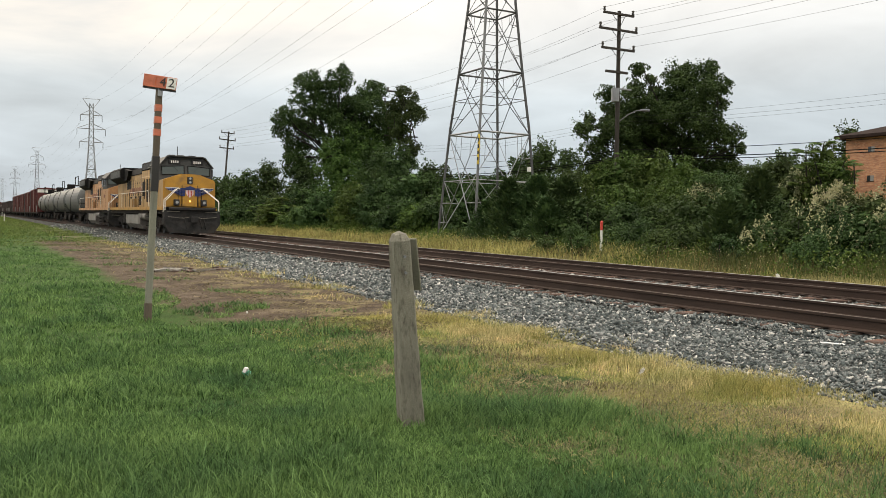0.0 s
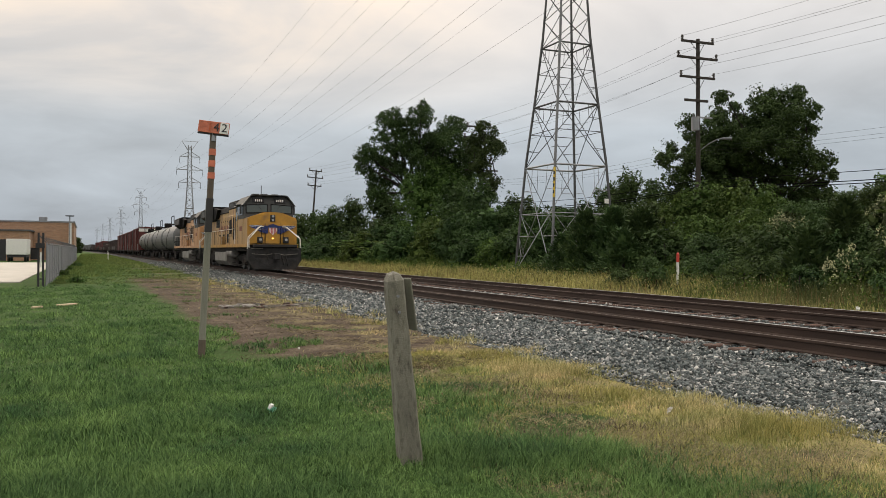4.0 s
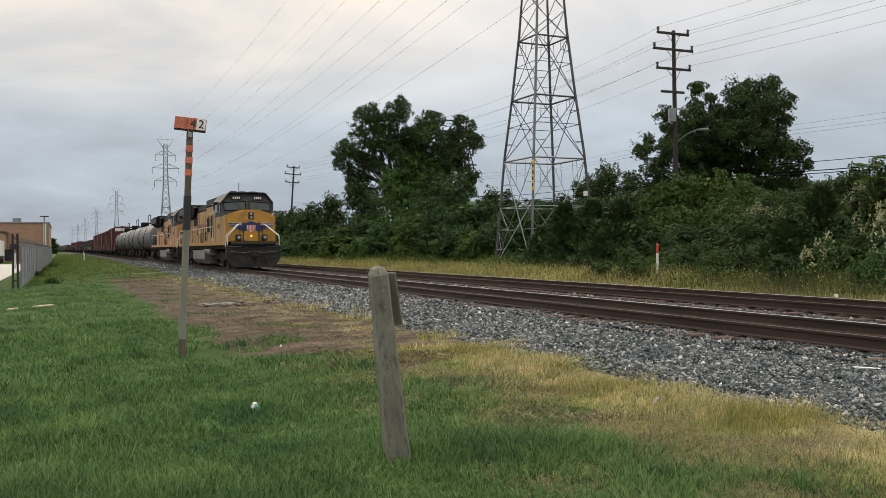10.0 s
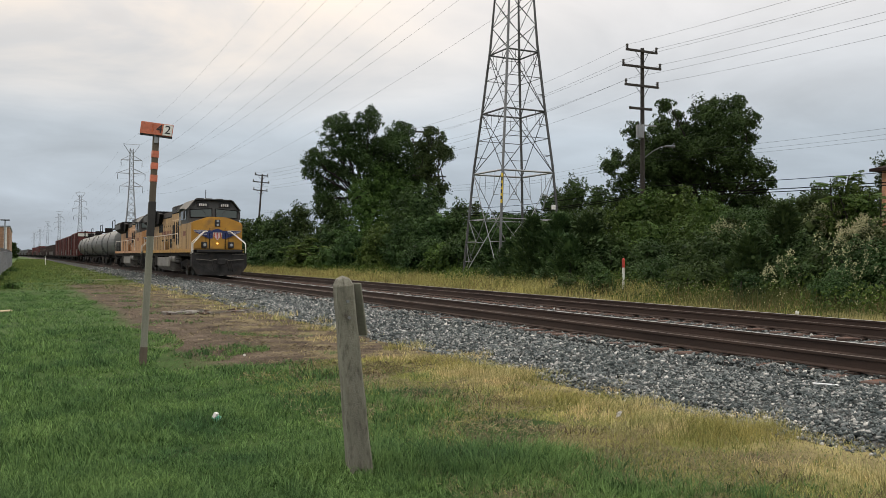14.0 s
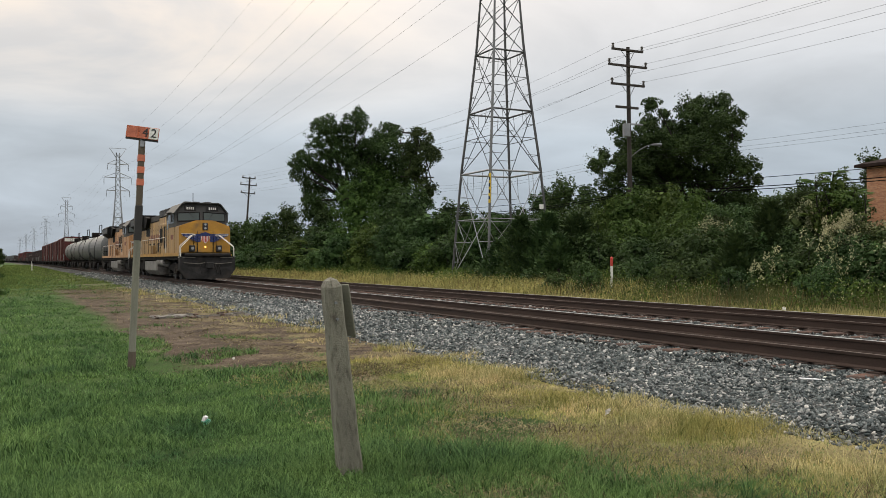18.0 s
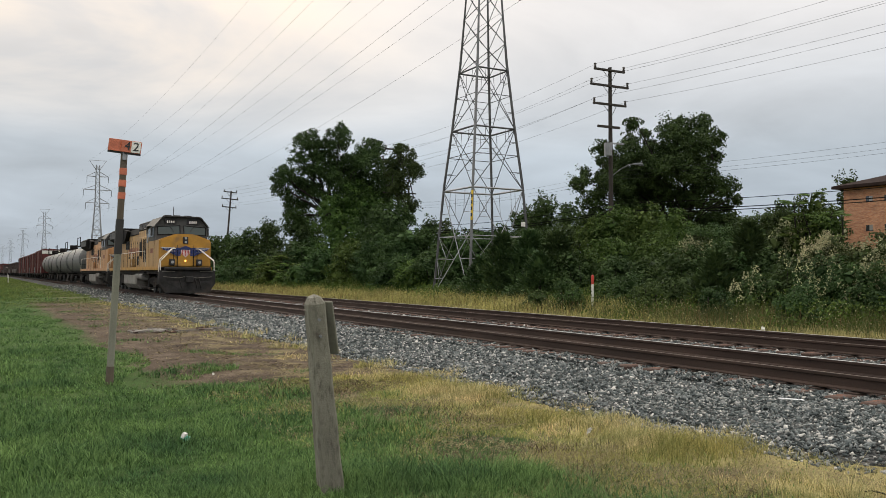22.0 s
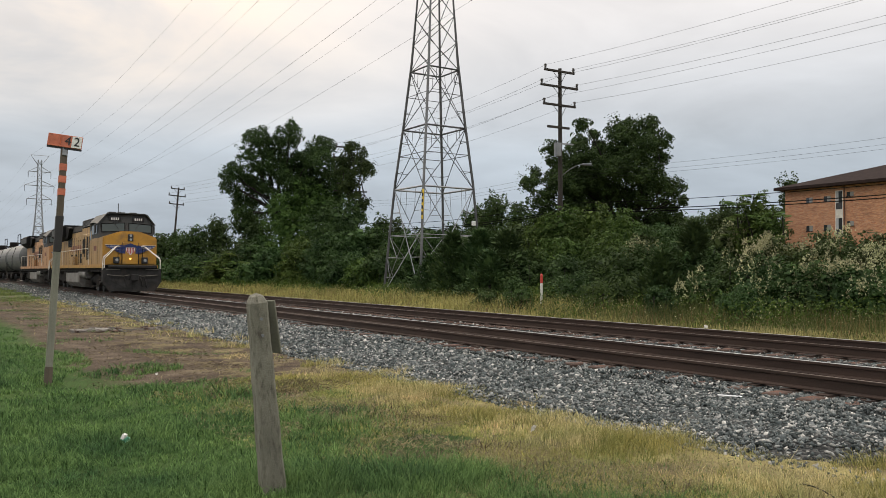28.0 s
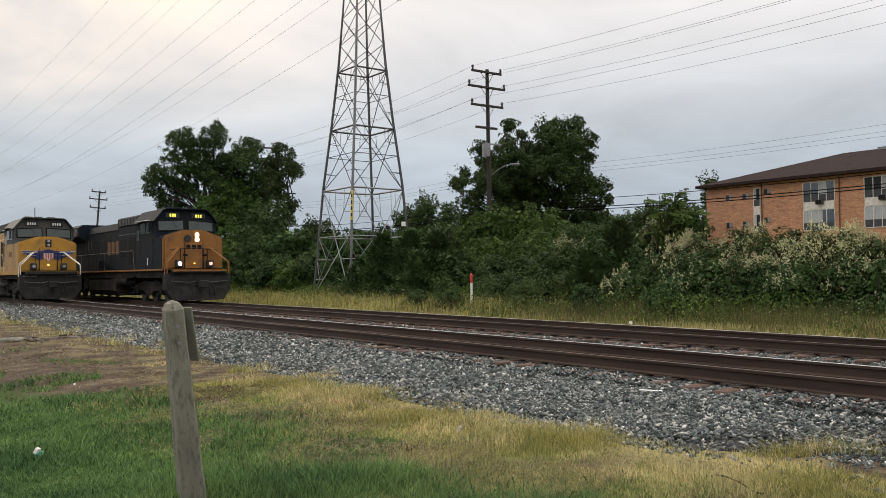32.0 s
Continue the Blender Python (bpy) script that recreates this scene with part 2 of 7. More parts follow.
    corner = calc(nt, "MULTIPLY", band(x, 7.25, 7.5), calc(nt, "SUBTRACT", 1.0, band(ys, 3.9, 4.7)))
    bare = calc(nt, "MAXIMUM", bare, corner)
    col = mixed(nt, bare, col, soil)
    bank = band(x, 16.0, 18.0)
    meadow, _ = color_noise(nt, co, 0.5, ((0.3, (0.07, 0.068, 0.028)), (0.55, (0.16, 0.14, 0.055)), (0.8, (0.27, 0.225, 0.10))), 6)
    col = mixed(nt, bank, col, mixed(nt, 1.0, meadow, fine, "MULTIPLY"))
    nt.links.new(col, b.inputs["Base Color"])
    b.inputs["Roughness"].default_value = 0.95
    b.inputs["Specular IOR Level"].default_value = 0.1
    bump(nt, b, fh, 0.7, 0.03)
    return m


def stone_mat(name, stops):
    m, nt, b = nodes_of(name)
    g = nt.nodes.new("ShaderNodeNewGeometry")
    r = nt.nodes.new("ShaderNodeValToRGB")
    els = r.color_ramp.elements
    while len(els) < len(stops):
        els.new(0.5)
    for el, (p, c) in zip(els, stops):
        el.position, el.color = p, (*c, 1)
    nt.links.new(g.outputs["Random Per Island"], r.inputs[0])
    fine, fh = color_noise(nt, g.outputs["Position"], 60.0, ((0.3, (0.7, 0.7, 0.7)), (0.7, (1.2, 1.2, 1.2))))
    nt.links.new(mixed(nt, 1.0, r.outputs[0], fine, "MULTIPLY"), b.inputs["Base Color"])
    b.inputs["Roughness"].default_value = 0.9
    b.inputs["Specular IOR Level"].default_value = 0.2
    bump(nt, b, fh, 0.4, 0.01)
    return m


def gravel_mat():
    m, nt, b = nodes_of("ballast_gravel")
    co = coords(nt)
    v = nt.nodes.new("ShaderNodeTexVoronoi")
    v.inputs["Scale"].default_value = 24.0
    nt.links.new(co, v.inputs["Vector"])
    bw = nt.nodes.new("ShaderNodeSeparateColor")
    nt.links.new(v.outputs["Color"], bw.inputs[0])
    r = nt.nodes.new("ShaderNodeValToRGB")
    # bed darker than the loose stones: shade in their gaps is in this colour
    r.color_ramp.elements[0].color, r.color_ramp.elements[1].color = (0.016, 0.019, 0.019, 1), (0.125, 0.126, 0.12, 1)
    el = r.color_ramp.elements.new(0.6)
    el.color = (0.058, 0.062, 0.061, 1)
    nt.links.new(bw.outputs[0], r.inputs[0])
    edge = calc(nt, "SUBTRACT", 1.0, calc(nt, "MULTIPLY", v.outputs["Distance"], 0.9))
    dirt, _ = color_noise(nt, co, 0.7, ((0.35, (0.75, 0.74, 0.74)), (0.7, (1.12, 1.1, 1.06))), 5)
    nt.links.new(mixed(nt, 1.0, r.outputs[0], dirt, "MULTIPLY"), b.inputs["Base Color"])
    b.inputs["Roughness"].default_value = 0.95
    b.inputs["Specular IOR Level"].default_value = 0.15
    bump(nt, b, edge, 1.0, 0.04)
    return m


def brick_mat(name, a, c, mortar, scale=1.0):
    m, nt, b = nodes_of(name)
    co = coords(nt)
    sp = nt.nodes.new("ShaderNodeSeparateXYZ")
    nt.links.new(co, sp.inputs[0])
    cb = nt.nodes.new("ShaderNodeCombineXYZ")
    nt.links.new(calc(nt, "ADD", sp.outputs[0], sp.outputs[1]), cb.inputs[0])
    nt.links.new(sp.outputs[2], cb.inputs[1])
    br = nt.nodes.new("ShaderNodeTexBrick")
    br.inputs["Color1"].default_value, br.inputs["Color2"].default_value, br.inputs["Mortar"].default_value = (*a, 1), (*c, 1), (*mortar, 1)
    br.inputs["Scale"].default_value = scale
    br.inputs["Brick Width"].default_value, br.inputs["Row Height"].default_value, br.inputs["Mortar Size"].default_value = 0.22, 0.075, 0.006
    nt.links.new(cb.outputs[0], br.inputs["Vector"])
    big, _ = color_noise(nt, co, 0.9, ((0.3, (0.66, 0.64, 0.66)), (0.5, (1.0, 1.0, 1.0)), (0.72, (1.22, 1.25, 1.22))), 7, 0.7, stretch=(1, 1, 5))
    nt.links.new(mixed(nt, 1.0, br.outputs[0], big, "MULTIPLY"), b.inputs["Base Color"])
    b.inputs["Roughness"].default_value = 0.9
    return m


GROUND = ground_mat()
GRAVEL = gravel_mat()
STONE = stone_mat("ballast_stone", ((0.0, (0.022, 0.027, 0.027)), (0.40, (0.080, 0.096, 0.096)), (0.74, (0.175, 0.190, 0.186)), (0.93, (0.31, 0.31, 0.29)), (1.0, (0.58, 0.56, 0.52))))
GRASS = leafy("lawn_blade", (0.022, 0.055, 0.016), (0.19, 0.30, 0.118), 0.35, 0.9, (0.45, 0.55, 0.55), (1.3, 1.2, 1.0))
STRAW = leafy("dry_blade", (0.15, 0.155, 0.058), (0.75, 0.655, 0.375), 0.35, 1.3, (0.62, 0.78, 0.6), (1.3, 1.15, 1.1))
DEAD = leafy("dead_litter", (0.07, 0.052, 0.036), (0.29, 0.23, 0.145), 0.2, 1.6)
OLIVE = leafy("olive_blade", (0.10, 0.12, 0.036), (0.46, 0.43, 0.17), 0.3, 1.1, (0.65, 0.75, 0.65), (1.25, 1.15, 1.0))
WEED_BLADE = leafy("weed_blade", (0.030, 0.050, 0.014), (0.13, 0.13, 0.050), 0.3, 0.5)
ROUGH = leafy("rough_blade", (0.055, 0.085, 0.022), (0.20, 0.255, 0.08), 0.3, 0.4)
MEADOW = leafy("meadow_blade", (0.12, 0.13, 0.042), (0.54, 0.485, 0.20), 0.3, 0.25)
WEED = leafy("weed_leaf", (0.04, 0.075, 0.015), (0.10, 0.15, 0.035), 0.3, 0.6)
LEAF_OAK = leafy("oak_leaf", (0.026, 0.047, 0.016), (0.055, 0.086, 0.028), 0.2, 0.5)
LEAF_SHRUB = leafy("shrub_leaf", (0.024, 0.047, 0.016), (0.054, 0.092, 0.030), 0.18, 0.45, (0.55, 0.62, 0.62), (1.4, 1.3, 1.1))
LEAF_LIGHT = leafy("vine_leaf", (0.036, 0.070, 0.017), (0.088, 0.138, 0.034), 0.2, 0.6)
LEAF_OLIVE = leafy("climber_leaf", (0.022, 0.038, 0.013), (0.060, 0.084, 0.028), 0.15, 0.8, (0.6, 0.5, 0.5), (1.35, 1.3, 1.1))
LEAF_CEDAR = leafy("cedar_needle", (0.034, 0.062, 0.026), (0.074, 0.112, 0.042), 0.12, 0.6)
BLOSSOM = leafy("pale_blossom", (0.28, 0.29, 0.16), (0.56, 0.54, 0.37), 0.3, 0.6)
BARK = plain("bark", (0.026, 0.023, 0.019), 0.95, vary=0.35, scale=6, relief=0.8, stretch=(1, 1, 0.2))
POLE_WOOD = plain("pole_wood", (0.034, 0.029, 0.025), 0.9, vary=0.3, scale=5, relief=0.5, stretch=(1, 1, 0.08))
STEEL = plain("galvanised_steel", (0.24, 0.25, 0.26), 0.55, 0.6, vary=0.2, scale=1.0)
STEEL_MID = plain("mid_grey_steel", (0.14, 0.145, 0.15), 0.6, 0.5, vary=0.2, scale=1.0)
STEEL_DARK = plain("dark_steel", (0.075, 0.077, 0.08), 0.7, 0.3, vary=0.3, scale=1.0)
WIRE = plain("wire", (0.06, 0.06, 0.065), 0.6, 0.4)
INSULATOR = plain("insulator", (0.03, 0.025, 0.022), 0.35)
# rust brown, darkened further for the shadow along the rail web
RUST = plain("rail_rust_and_shade", (0.045, 0.028, 0.021), 0.8, 0.2, vary=0.4, scale=6, relief=0.4, stretch=(1, 0.1, 1))
RAIL_TOP = plain("rail_shine", (0.42, 0.41, 0.40), 0.5, 0.6, vary=0.1, scale=2, relief=0.05)
RAIL_DULL = plain("rail_dull", (0.15, 0.115, 0.095), 0.65, 0.5, vary=0.2, scale=2, relief=0.05)
TIE = plain("tie_wood", (0.065, 0.043, 0.034), 0.95, vary=0.45, scale=5, relief=0.9, stain=(0.17, 0.070, 0.040), stain_scale=2.2)
CONCRETE = plain("old_concrete", (0.205, 0.195, 0.155), 0.92, vary=0.3, scale=6, grain=110, relief=1.0, stain=(0.075, 0.066, 0.05), stain_scale=34, stretch=(1, 1, 0.3))
STALK = leafy("seed_stalk", (0.06, 0.035, 0.022), (0.22, 0.13, 0.075), 0.1, 0.8)
CRUMB = leafy("dead_stalk", (0.034, 0.024, 0.018), (0.15, 0.112, 0.080), 0.1, 1.2)
LEAF_SUMAC = leafy("sumac_leaf", (0.05, 0.09, 0.018), (0.11, 0.165, 0.04), 0.35, 0.8)

# ---- mesh helpers ----
RNG = np.random.default_rng(7)
RAIL_Z = 0.48
TRACK_X = (10.467, 14.867)


def mesh_of(name, bm, material):
    me = bpy.data.meshes.new(name)
    bmesh.ops.recalc_face_normals(bm, faces=bm.faces)
    bm.to_mesh(me)
    bm.free()
    for mt in material if isinstance(material, (list, tuple)) else (material,):
        me.materials.append(mt)
    return me


def part(name, bm, material, parent=None, label="", at=None):
    """One mesh object from a bmesh (or a ready mesh), under a thing or a part."""
    me = bm if isinstance(bm, bpy.types.Mesh) else mesh_of(name, bm, material)
    ob = new(name, me)
    ob.parent = parent
    if at is not None:
        ob.matrix_basis = at
    if label:
        ob["label"] = label
    return ob


def thing(name, label, category, at=None, group="", kind=""):
    ob = new(name)
    ob.empty_display_size = 0.2
    if at is not None:
        ob.matrix_basis = at
    return tagged(ob, label, category, group, kind)


def solid(name, bm, material, label, category, at=None, group="", kind=""):
    ob = part(name, bm, material, at=at)
    return tagged(ob, label, category, group, kind)


def box(bm, x0, x1, y0, y1, z0, z1, bevel=0.0, m=None):
    r = bmesh.ops.create_cube(bm, size=1.0)
    for v in r["verts"]:
        v.co = Vector(((x0 + x1) / 2 + v.co.x * (x1 - x0), (y0 + y1) / 2 + v.co.y * (y1 - y0), (z0 + z1) / 2 + v.co.z * (z1 - z0)))
    verts = r["verts"]
    if bevel:
        edges = list({e for v in verts for e in v.link_edges})
        g = bmesh.ops.bevel(bm, geom=edges, offset=bevel, segments=1, affect="EDGES")
        verts = g["verts"]
    if m is not None:
        bmesh.ops.transform(bm, matrix=m, verts=verts)
    return bm


def boxed(*dims, bevel=0.0):
    return box(bmesh.new(), *dims, bevel=bevel)


def tube(bm, p, q, r0, r1=None, seg=8, caps=True):
    p, q = Vector(p), Vector(q)
    r1 = r0 if r1 is None else r1
    m = Matrix.Translation((p + q) / 2) @ (q - p).to_track_quat("Z", "Y").to_matrix().to_4x4()
    bmesh.ops.create_cone(bm, cap_ends=caps, segments=seg, radius1=r0, radius2=r1, depth=(q - p).length, matrix=m)
    return bm


def tubed(p, q, r0, r1=None, seg=8):
    return tube(bmesh.new(), p, q, r0, r1, seg)


def bent_tube(bm, pts, r, seg=6):
    for a, c in zip(pts, pts[1:]):
        tube(bm, a, c, r, r, seg)
    return bm


def prism(bm, outline, y0, y1):
    """An outline of (x, z) points pulled from y0 to y1."""
    a = [bm.verts.new((x, y0, z)) for x, z in outline]
    c = [bm.verts.new((x, y1, z)) for x, z in outline]
    bm.faces.new(a)
    bm.faces.new(list(reversed(c)))
    for i in range(len(a)):
        j = (i + 1) % len(a)
        bm.faces.new((a[i], c[i], c[j], a[j]))
    return bm


def side_prism(bm, outline, x0, x1):
    """An outline of (y, z) points pulled from x0 to x1."""
    a = [bm.verts.new((x0, y, z)) for y, z in outline]
    c = [bm.verts.new((x1, y, z)) for y, z in outline]
    bm.faces.new(a)
    bm.faces.new(list(reversed(c)))
    for i in range(len(a)):
        j = (i + 1) % len(a)
        bm.faces.new((a[i], c[i], c[j], a[j]))
    return bm


def raw_mesh(name, co, faces, material):
    me = bpy.data.meshes.new(name)
    co, faces = np.asarray(co, np.float32), np.asarray(faces, np.int32)
    me.vertices.add(len(co))
    me.vertices.foreach_set("co", co.ravel())
    k = faces.shape[1]
    me.loops.add(faces.size)
    me.loops.foreach_set("vertex_index", faces.ravel())
    me.polygons.add(len(faces))
    me.polygons.foreach_set("loop_start", np.arange(0, faces.size, k, dtype=np.int32))
    me.update(calc_edges=True)
    me.materials.append(material)
    return me


def bend(y):
    # the line swings gently to the left far away
    return -2.4e-5 * np.maximum(0, np.asarray(y, float) - 150) ** 2


# ---- ground ----
def smooth(t):
    t = np.clip(t, 0, 1)
    return t * t * (3 - 2 * t)


def ground_z(x, y):
    x, y = np.asarray(x, float), np.asarray(y, float)
    z = 0.025 * np.sin(x * 1.3 + 0.7 * np.sin(y * 0.6)) * np.cos(y * 0.9 + x * 0.3)
    z = z + 0.07 * np.exp(-(((x - 2.4) / 2.5) ** 2 + ((y - 5.2) / 2.6) ** 2))
    z = z * (1 - smooth((np.hypot(x, y) - 40) / 40))
    z = z + 0.25 * smooth((x - 17.0) / 3.5) + 0.25 * smooth((x - 20) / 6)
    return z


def build_ground():
    xs = np.unique(np.r_[-3000, -1200, -500, -200, -90, -50, np.arange(-30, -8, 2.0), np.arange(-8, 9, 0.25), np.arange(9, 30, 0.75), np.arange(30, 90, 6), 120, 200, 500, 1200, 3000])
    ys = np.unique(np.r_[-3000, -800, -200, -60, -20, np.arange(-8, 30, 0.3), np.arange(30, 80, 1.5), np.arange(80, 300, 15), 400, 600, 1000, 3000])
    gx, gy = np.meshgrid(xs, ys, indexing="ij")
    co = np.stack([gx, gy, ground_z(gx, gy)], -1).reshape(-1, 3)
    n, k = len(xs), len(ys)
    i, j = np.meshgrid(np.arange(n - 1), np.arange(k - 1), indexing="ij")
    a = (i * k + j).ravel()
    faces = np.stack([a, a + k, a + k + 1, a + 1], 1)
    me = raw_mesh("ground", co, faces, GROUND)
    me.polygons.foreach_set("use_smooth", np.ones(len(faces), bool))
    tagged(new("ground", me), "mown green lawn turning to dry straw and bare soil beside the railway", "ground", kind="structure")


def ballast_z(x):
    return np.interp(x, [6.7, 7.1, 9.0, 9.3, 11.7, 12.1, 13.3, 13.6, 16.3, 17.4, 18.2], [-0.12, 0.02, 0.205, 0.222, 0.235, 0.20, 0.20, 0.235, 0.235, 0.12, 0.02])


def build_ballast():
    xs = np.r_[np.arange(6.7, 18.3, 0.15)]
    ys = np.unique(np.r_[np.arange(-40, 60, 0.5), np.arange(60, 200, 5.0), np.arange(200, 1600, 100)])
    gx, gy = np.meshgrid(xs, ys, indexing="ij")
    gz = ballast_z(gx) + 0.02 * np.sin(gx * 9 + gy * 3.1) * np.sin(gy * 2.3 + gx * 4)
    wob = 0.18 * np.sin(gy * 1.1) + 0.12 * np.sin(gy * 2.9 + 1)
    gx = gx + (wob + 1.35 * smooth((5.3 - gy) / 1.5)) * np.clip((8.8 - gx) / 1.6, 0, 1)
    gx = gx + bend(gy)
    k = len(ys)
    i, j = np.meshgrid(np.arange(len(xs) - 1), np.arange(k - 1), indexing="ij")
    a = (i * k + j).ravel()
    me = raw_mesh("ballast_bed", np.stack([gx, gy, gz], -1).reshape(-1, 3), np.stack([a, a + k, a + k + 1, a + 1], 1), GRAVEL)
    tagged(new("ballast_bed", me), "grey crushed stone ballast bed under two railway tracks", "ballast", kind="structure")


CHIP = np.array([[1, 0.25, 0], [-1, -0.2, 0.1], [0.2, 0.9, -0.1], [-0.3, -0.9, 0], [0.3, -0.1, 0.62], [-0.2, 0.2, -0.62]], float)
CHIP_F = np.array([[0, 2, 4], [2, 1, 4], [1, 3, 4], [3, 0, 4], [2, 0, 5], [1, 2, 5], [3, 1, 5], [0, 3, 5]])


def random_turns(n, tilt=1.0):
    a = RNG.uniform(0, 2 * np.pi, n)
    b, c = RNG.normal(0, tilt, n), RNG.normal(0, tilt, n)
    ca, sa, cb, sb, cc, sc = np.cos(a), np.sin(a), np.cos(b), np.sin(b), np.cos(c), np.sin(c)
    o, z = np.ones(n), np.zeros(n)
    rz = np.stack([ca, -sa, z, sa, ca, z, z, z, o], 1).reshape(-1, 3, 3)
    ry = np.stack([cb, z, sb, z, o, z, -sb, z, cb], 1).reshape(-1, 3, 3)
    rx = np.stack([o, z, z, z, cc, -sc, z, sc, cc], 1).reshape(-1, 3, 3)
    return rz @ ry @ rx


def scatter_stones(name, x, y, z, size, material):
    n = len(x)
    v = CHIP[None] * RNG.uniform(0.75, 1.2, (n, 6, 1)) * RNG.uniform(0.65, 1.25, (n, 1, 3)) * np.asarray(size)[:, None, None] * 0.72
    v += RNG.normal(0, 0.12, (n, 6, 3)) * np.asarray(size)[:, None, None]
    v = np.einsum("nij,nkj->nki", random_turns(n, 0.45), v)
    v += np.stack([x, y, z], 1)[:, None]
    f = CHIP_F[None] + 6 * np.arange(n)[:, None, None]
    return raw_mesh(name, v.reshape(-1, 3), f.reshape(-1, 3), material)


def build_stones():
    X, Y, S = [], [], []
    for y0, y1, per, size in ((1.5, 9, 1150, 0.031), (9, 16, 620, 0.037), (16, 30, 280, 0.046), (30, 60, 85, 0.055), (60, 110, 22, 0.075)):
        for x0, x1, k in ((6.75, 9.74, 1.0), (9.8, 11.1, 0.14), (11.3, 14.1, 0.3), (15.7, 17.6, 0.25)):
            n = int((x1 - x0) * (y1 - y0) * per * k)
            X.append(RNG.uniform(x0, x1, n)), Y.append(RNG.uniform(y0, y1, n)), S.append(size * np.clip(RNG.lognormal(0, 0.36, n), 0.45, 1.9))
    # strays in the straw
    n = 220
    X.append(7.0 - np.abs(RNG.normal(0, 0.35, n))), Y.append(RNG.uniform(2, 30, n)), S.append(RNG.uniform(0.018, 0.04, n))
    X, Y, S = map(np.concatenate, (X, Y, S))
    k = (X > 8.0 + 0.2 * np.sin(Y * 3) + RNG.normal(0, 0.15, len(X)) - 0.35 * (Y - 4.0)) | (Y > 5.2 + RNG.normal(0, 0.3, len(X))) | (RNG.random(len(X)) < 0.05)
    X, Y, S = X[k], Y[k], S[k]
    back = 1.35 * smooth((5.3 - Y) / 1.5) + 0.18 * np.sin(Y * 1.1) + 0.12 * np.sin(Y * 2.9 + 1)
    bed = np.where(X < 7.2 + back, X - back, np.where(X < 8.8, (X - 5.5 * back) / (1 - back / 1.6), X))
    Z = np.maximum(ballast_z(bed), ground_z(X, Y)) + 0.006
    # chips thrown up on the ends of the ties
    Z += np.where((X > 9.0) & (X < 9.74), 0.06 * RNG.random(len(X)) * (0.6 + 0.4 * np.sin(Y * 1.7)), 0.0)
    me = scatter_stones("ballast_stones", X, Y, Z, S, STONE)
    tagged(new("ballast_stones", me), "loose angular grey and white crushed ballast stones", "gravel", kind="stuff")


# ---- tracks ----
RAIL_SHAPE = [(-0.07, 0), (0.07, 0), (0.07, 0.015), (0.012, 0.035), (0.012, 0.14), (0.035, 0.15), (0.036, 0.183), (-0.036, 0.183), (-0.035, 0.15), (-0.012, 0.14), (-0.012, 0.035), (-0.07, 0.015)]


def swept(outline):
    """An outline of (x, z) points swept along the line of the track."""
    bm = bmesh.new()
    rings = [[bm.verts.new((x + float(bend(y)), y, z)) for x, z in outline] for y in (-60, 150, 200, 260, 330, 420, 520, 640, 800, 1000, 1300)]
    for a, c in zip(rings, rings[1:]):
        for i in range(len(outline)):
            j = (i + 1) % len(outline)
            bm.faces.new((a[i], a[j], c[j], c[i]))
    bm.faces.new(rings[0]), bm.faces.new(list(reversed(rings[-1])))
    return bm


def build_track(name, cx, seed):
    tr = thing(name, "straight railway track with rusty rails on worn wooden ties", "railway track", kind="structure")
    rnd = random.Random(seed)
    for s in (-1, 1):
        x = cx + s * 0.7525
        rail = part("rail", swept([(x + a, RAIL_Z - 0.187 + c) for a, c in RAIL_SHAPE]), RUST, tr, "rust-brown steel rail")
        # near rail of each track: narrow dull strip; far rail: wider, paler strip
        w = 0.018 if s < 0 else 0.033
        part("running_surface", swept([(x - w, RAIL_Z - 0.003), (x + w, RAIL_Z - 0.003), (x + w, RAIL_Z), (x - w, RAIL_Z)]), RAIL_DULL if s < 0 else RAIL_TOP, rail, "dull brown worn top of the rail" if s < 0 else "shiny worn top of the rail")
    near = mesh_of("tie", boxed(-1.3, 1.3, -0.11, 0.11, -0.17, 0, bevel=0.02), TIE)
    plate = mesh_of("tie_plate", boxed(-0.17, 0.17, -0.09, 0.09, 0, 0.018), RUST)
    far = bmesh.new()
    y, n = -14.0, 0
    while y < 420:
        if n < 150:
            t = part("tie", near, None, tr, at=pose(cx + rnd.uniform(-0.05, 0.05), y, RAIL_Z - 0.209 + rnd.uniform(-0.012, 0.004), 0, rnd.uniform(-0.9, 0.9), rnd.uniform(-1.6, 1.6)))
            if y < 34:
                for s in (-1, 1):
                    part("tie_plate", plate, None, t, at=pose(s * 0.7525, 0, 0))
        else:
            box(far, cx - 1.3 + float(bend(y)), cx + 1.3 + float(bend(y)), y - 0.11, y + 0.11, RAIL_Z - 0.37, RAIL_Z - 0.205)
        y += 0.53 if y < 120 else 2.5
        n += 1
    part("tie_row", far, TIE, tr)["kind"] = "stuff"


# ---- posts and signs ----
ORANGE = plain("orange_paint", (0.46, 0.13, 0.07), 0.6, vary=0.25, scale=7, stain=(0.30, 0.10, 0.06), stain_scale=9)
WHITE_PAINT = plain("white_paint", (0.62, 0.62, 0.58), 0.6, vary=0.12, scale=8)
BLACK_PAINT = plain("black_paint", (0.018, 0.018, 0.02), 0.6)
TIMBER = plain("grey_timber", (0.185, 0.185, 0.145), 0.9, vary=0.3, scale=6, relief=0.6, stretch=(1, 1, 0.1), stain=(0.09, 0.08, 0.06), stain_scale=3)
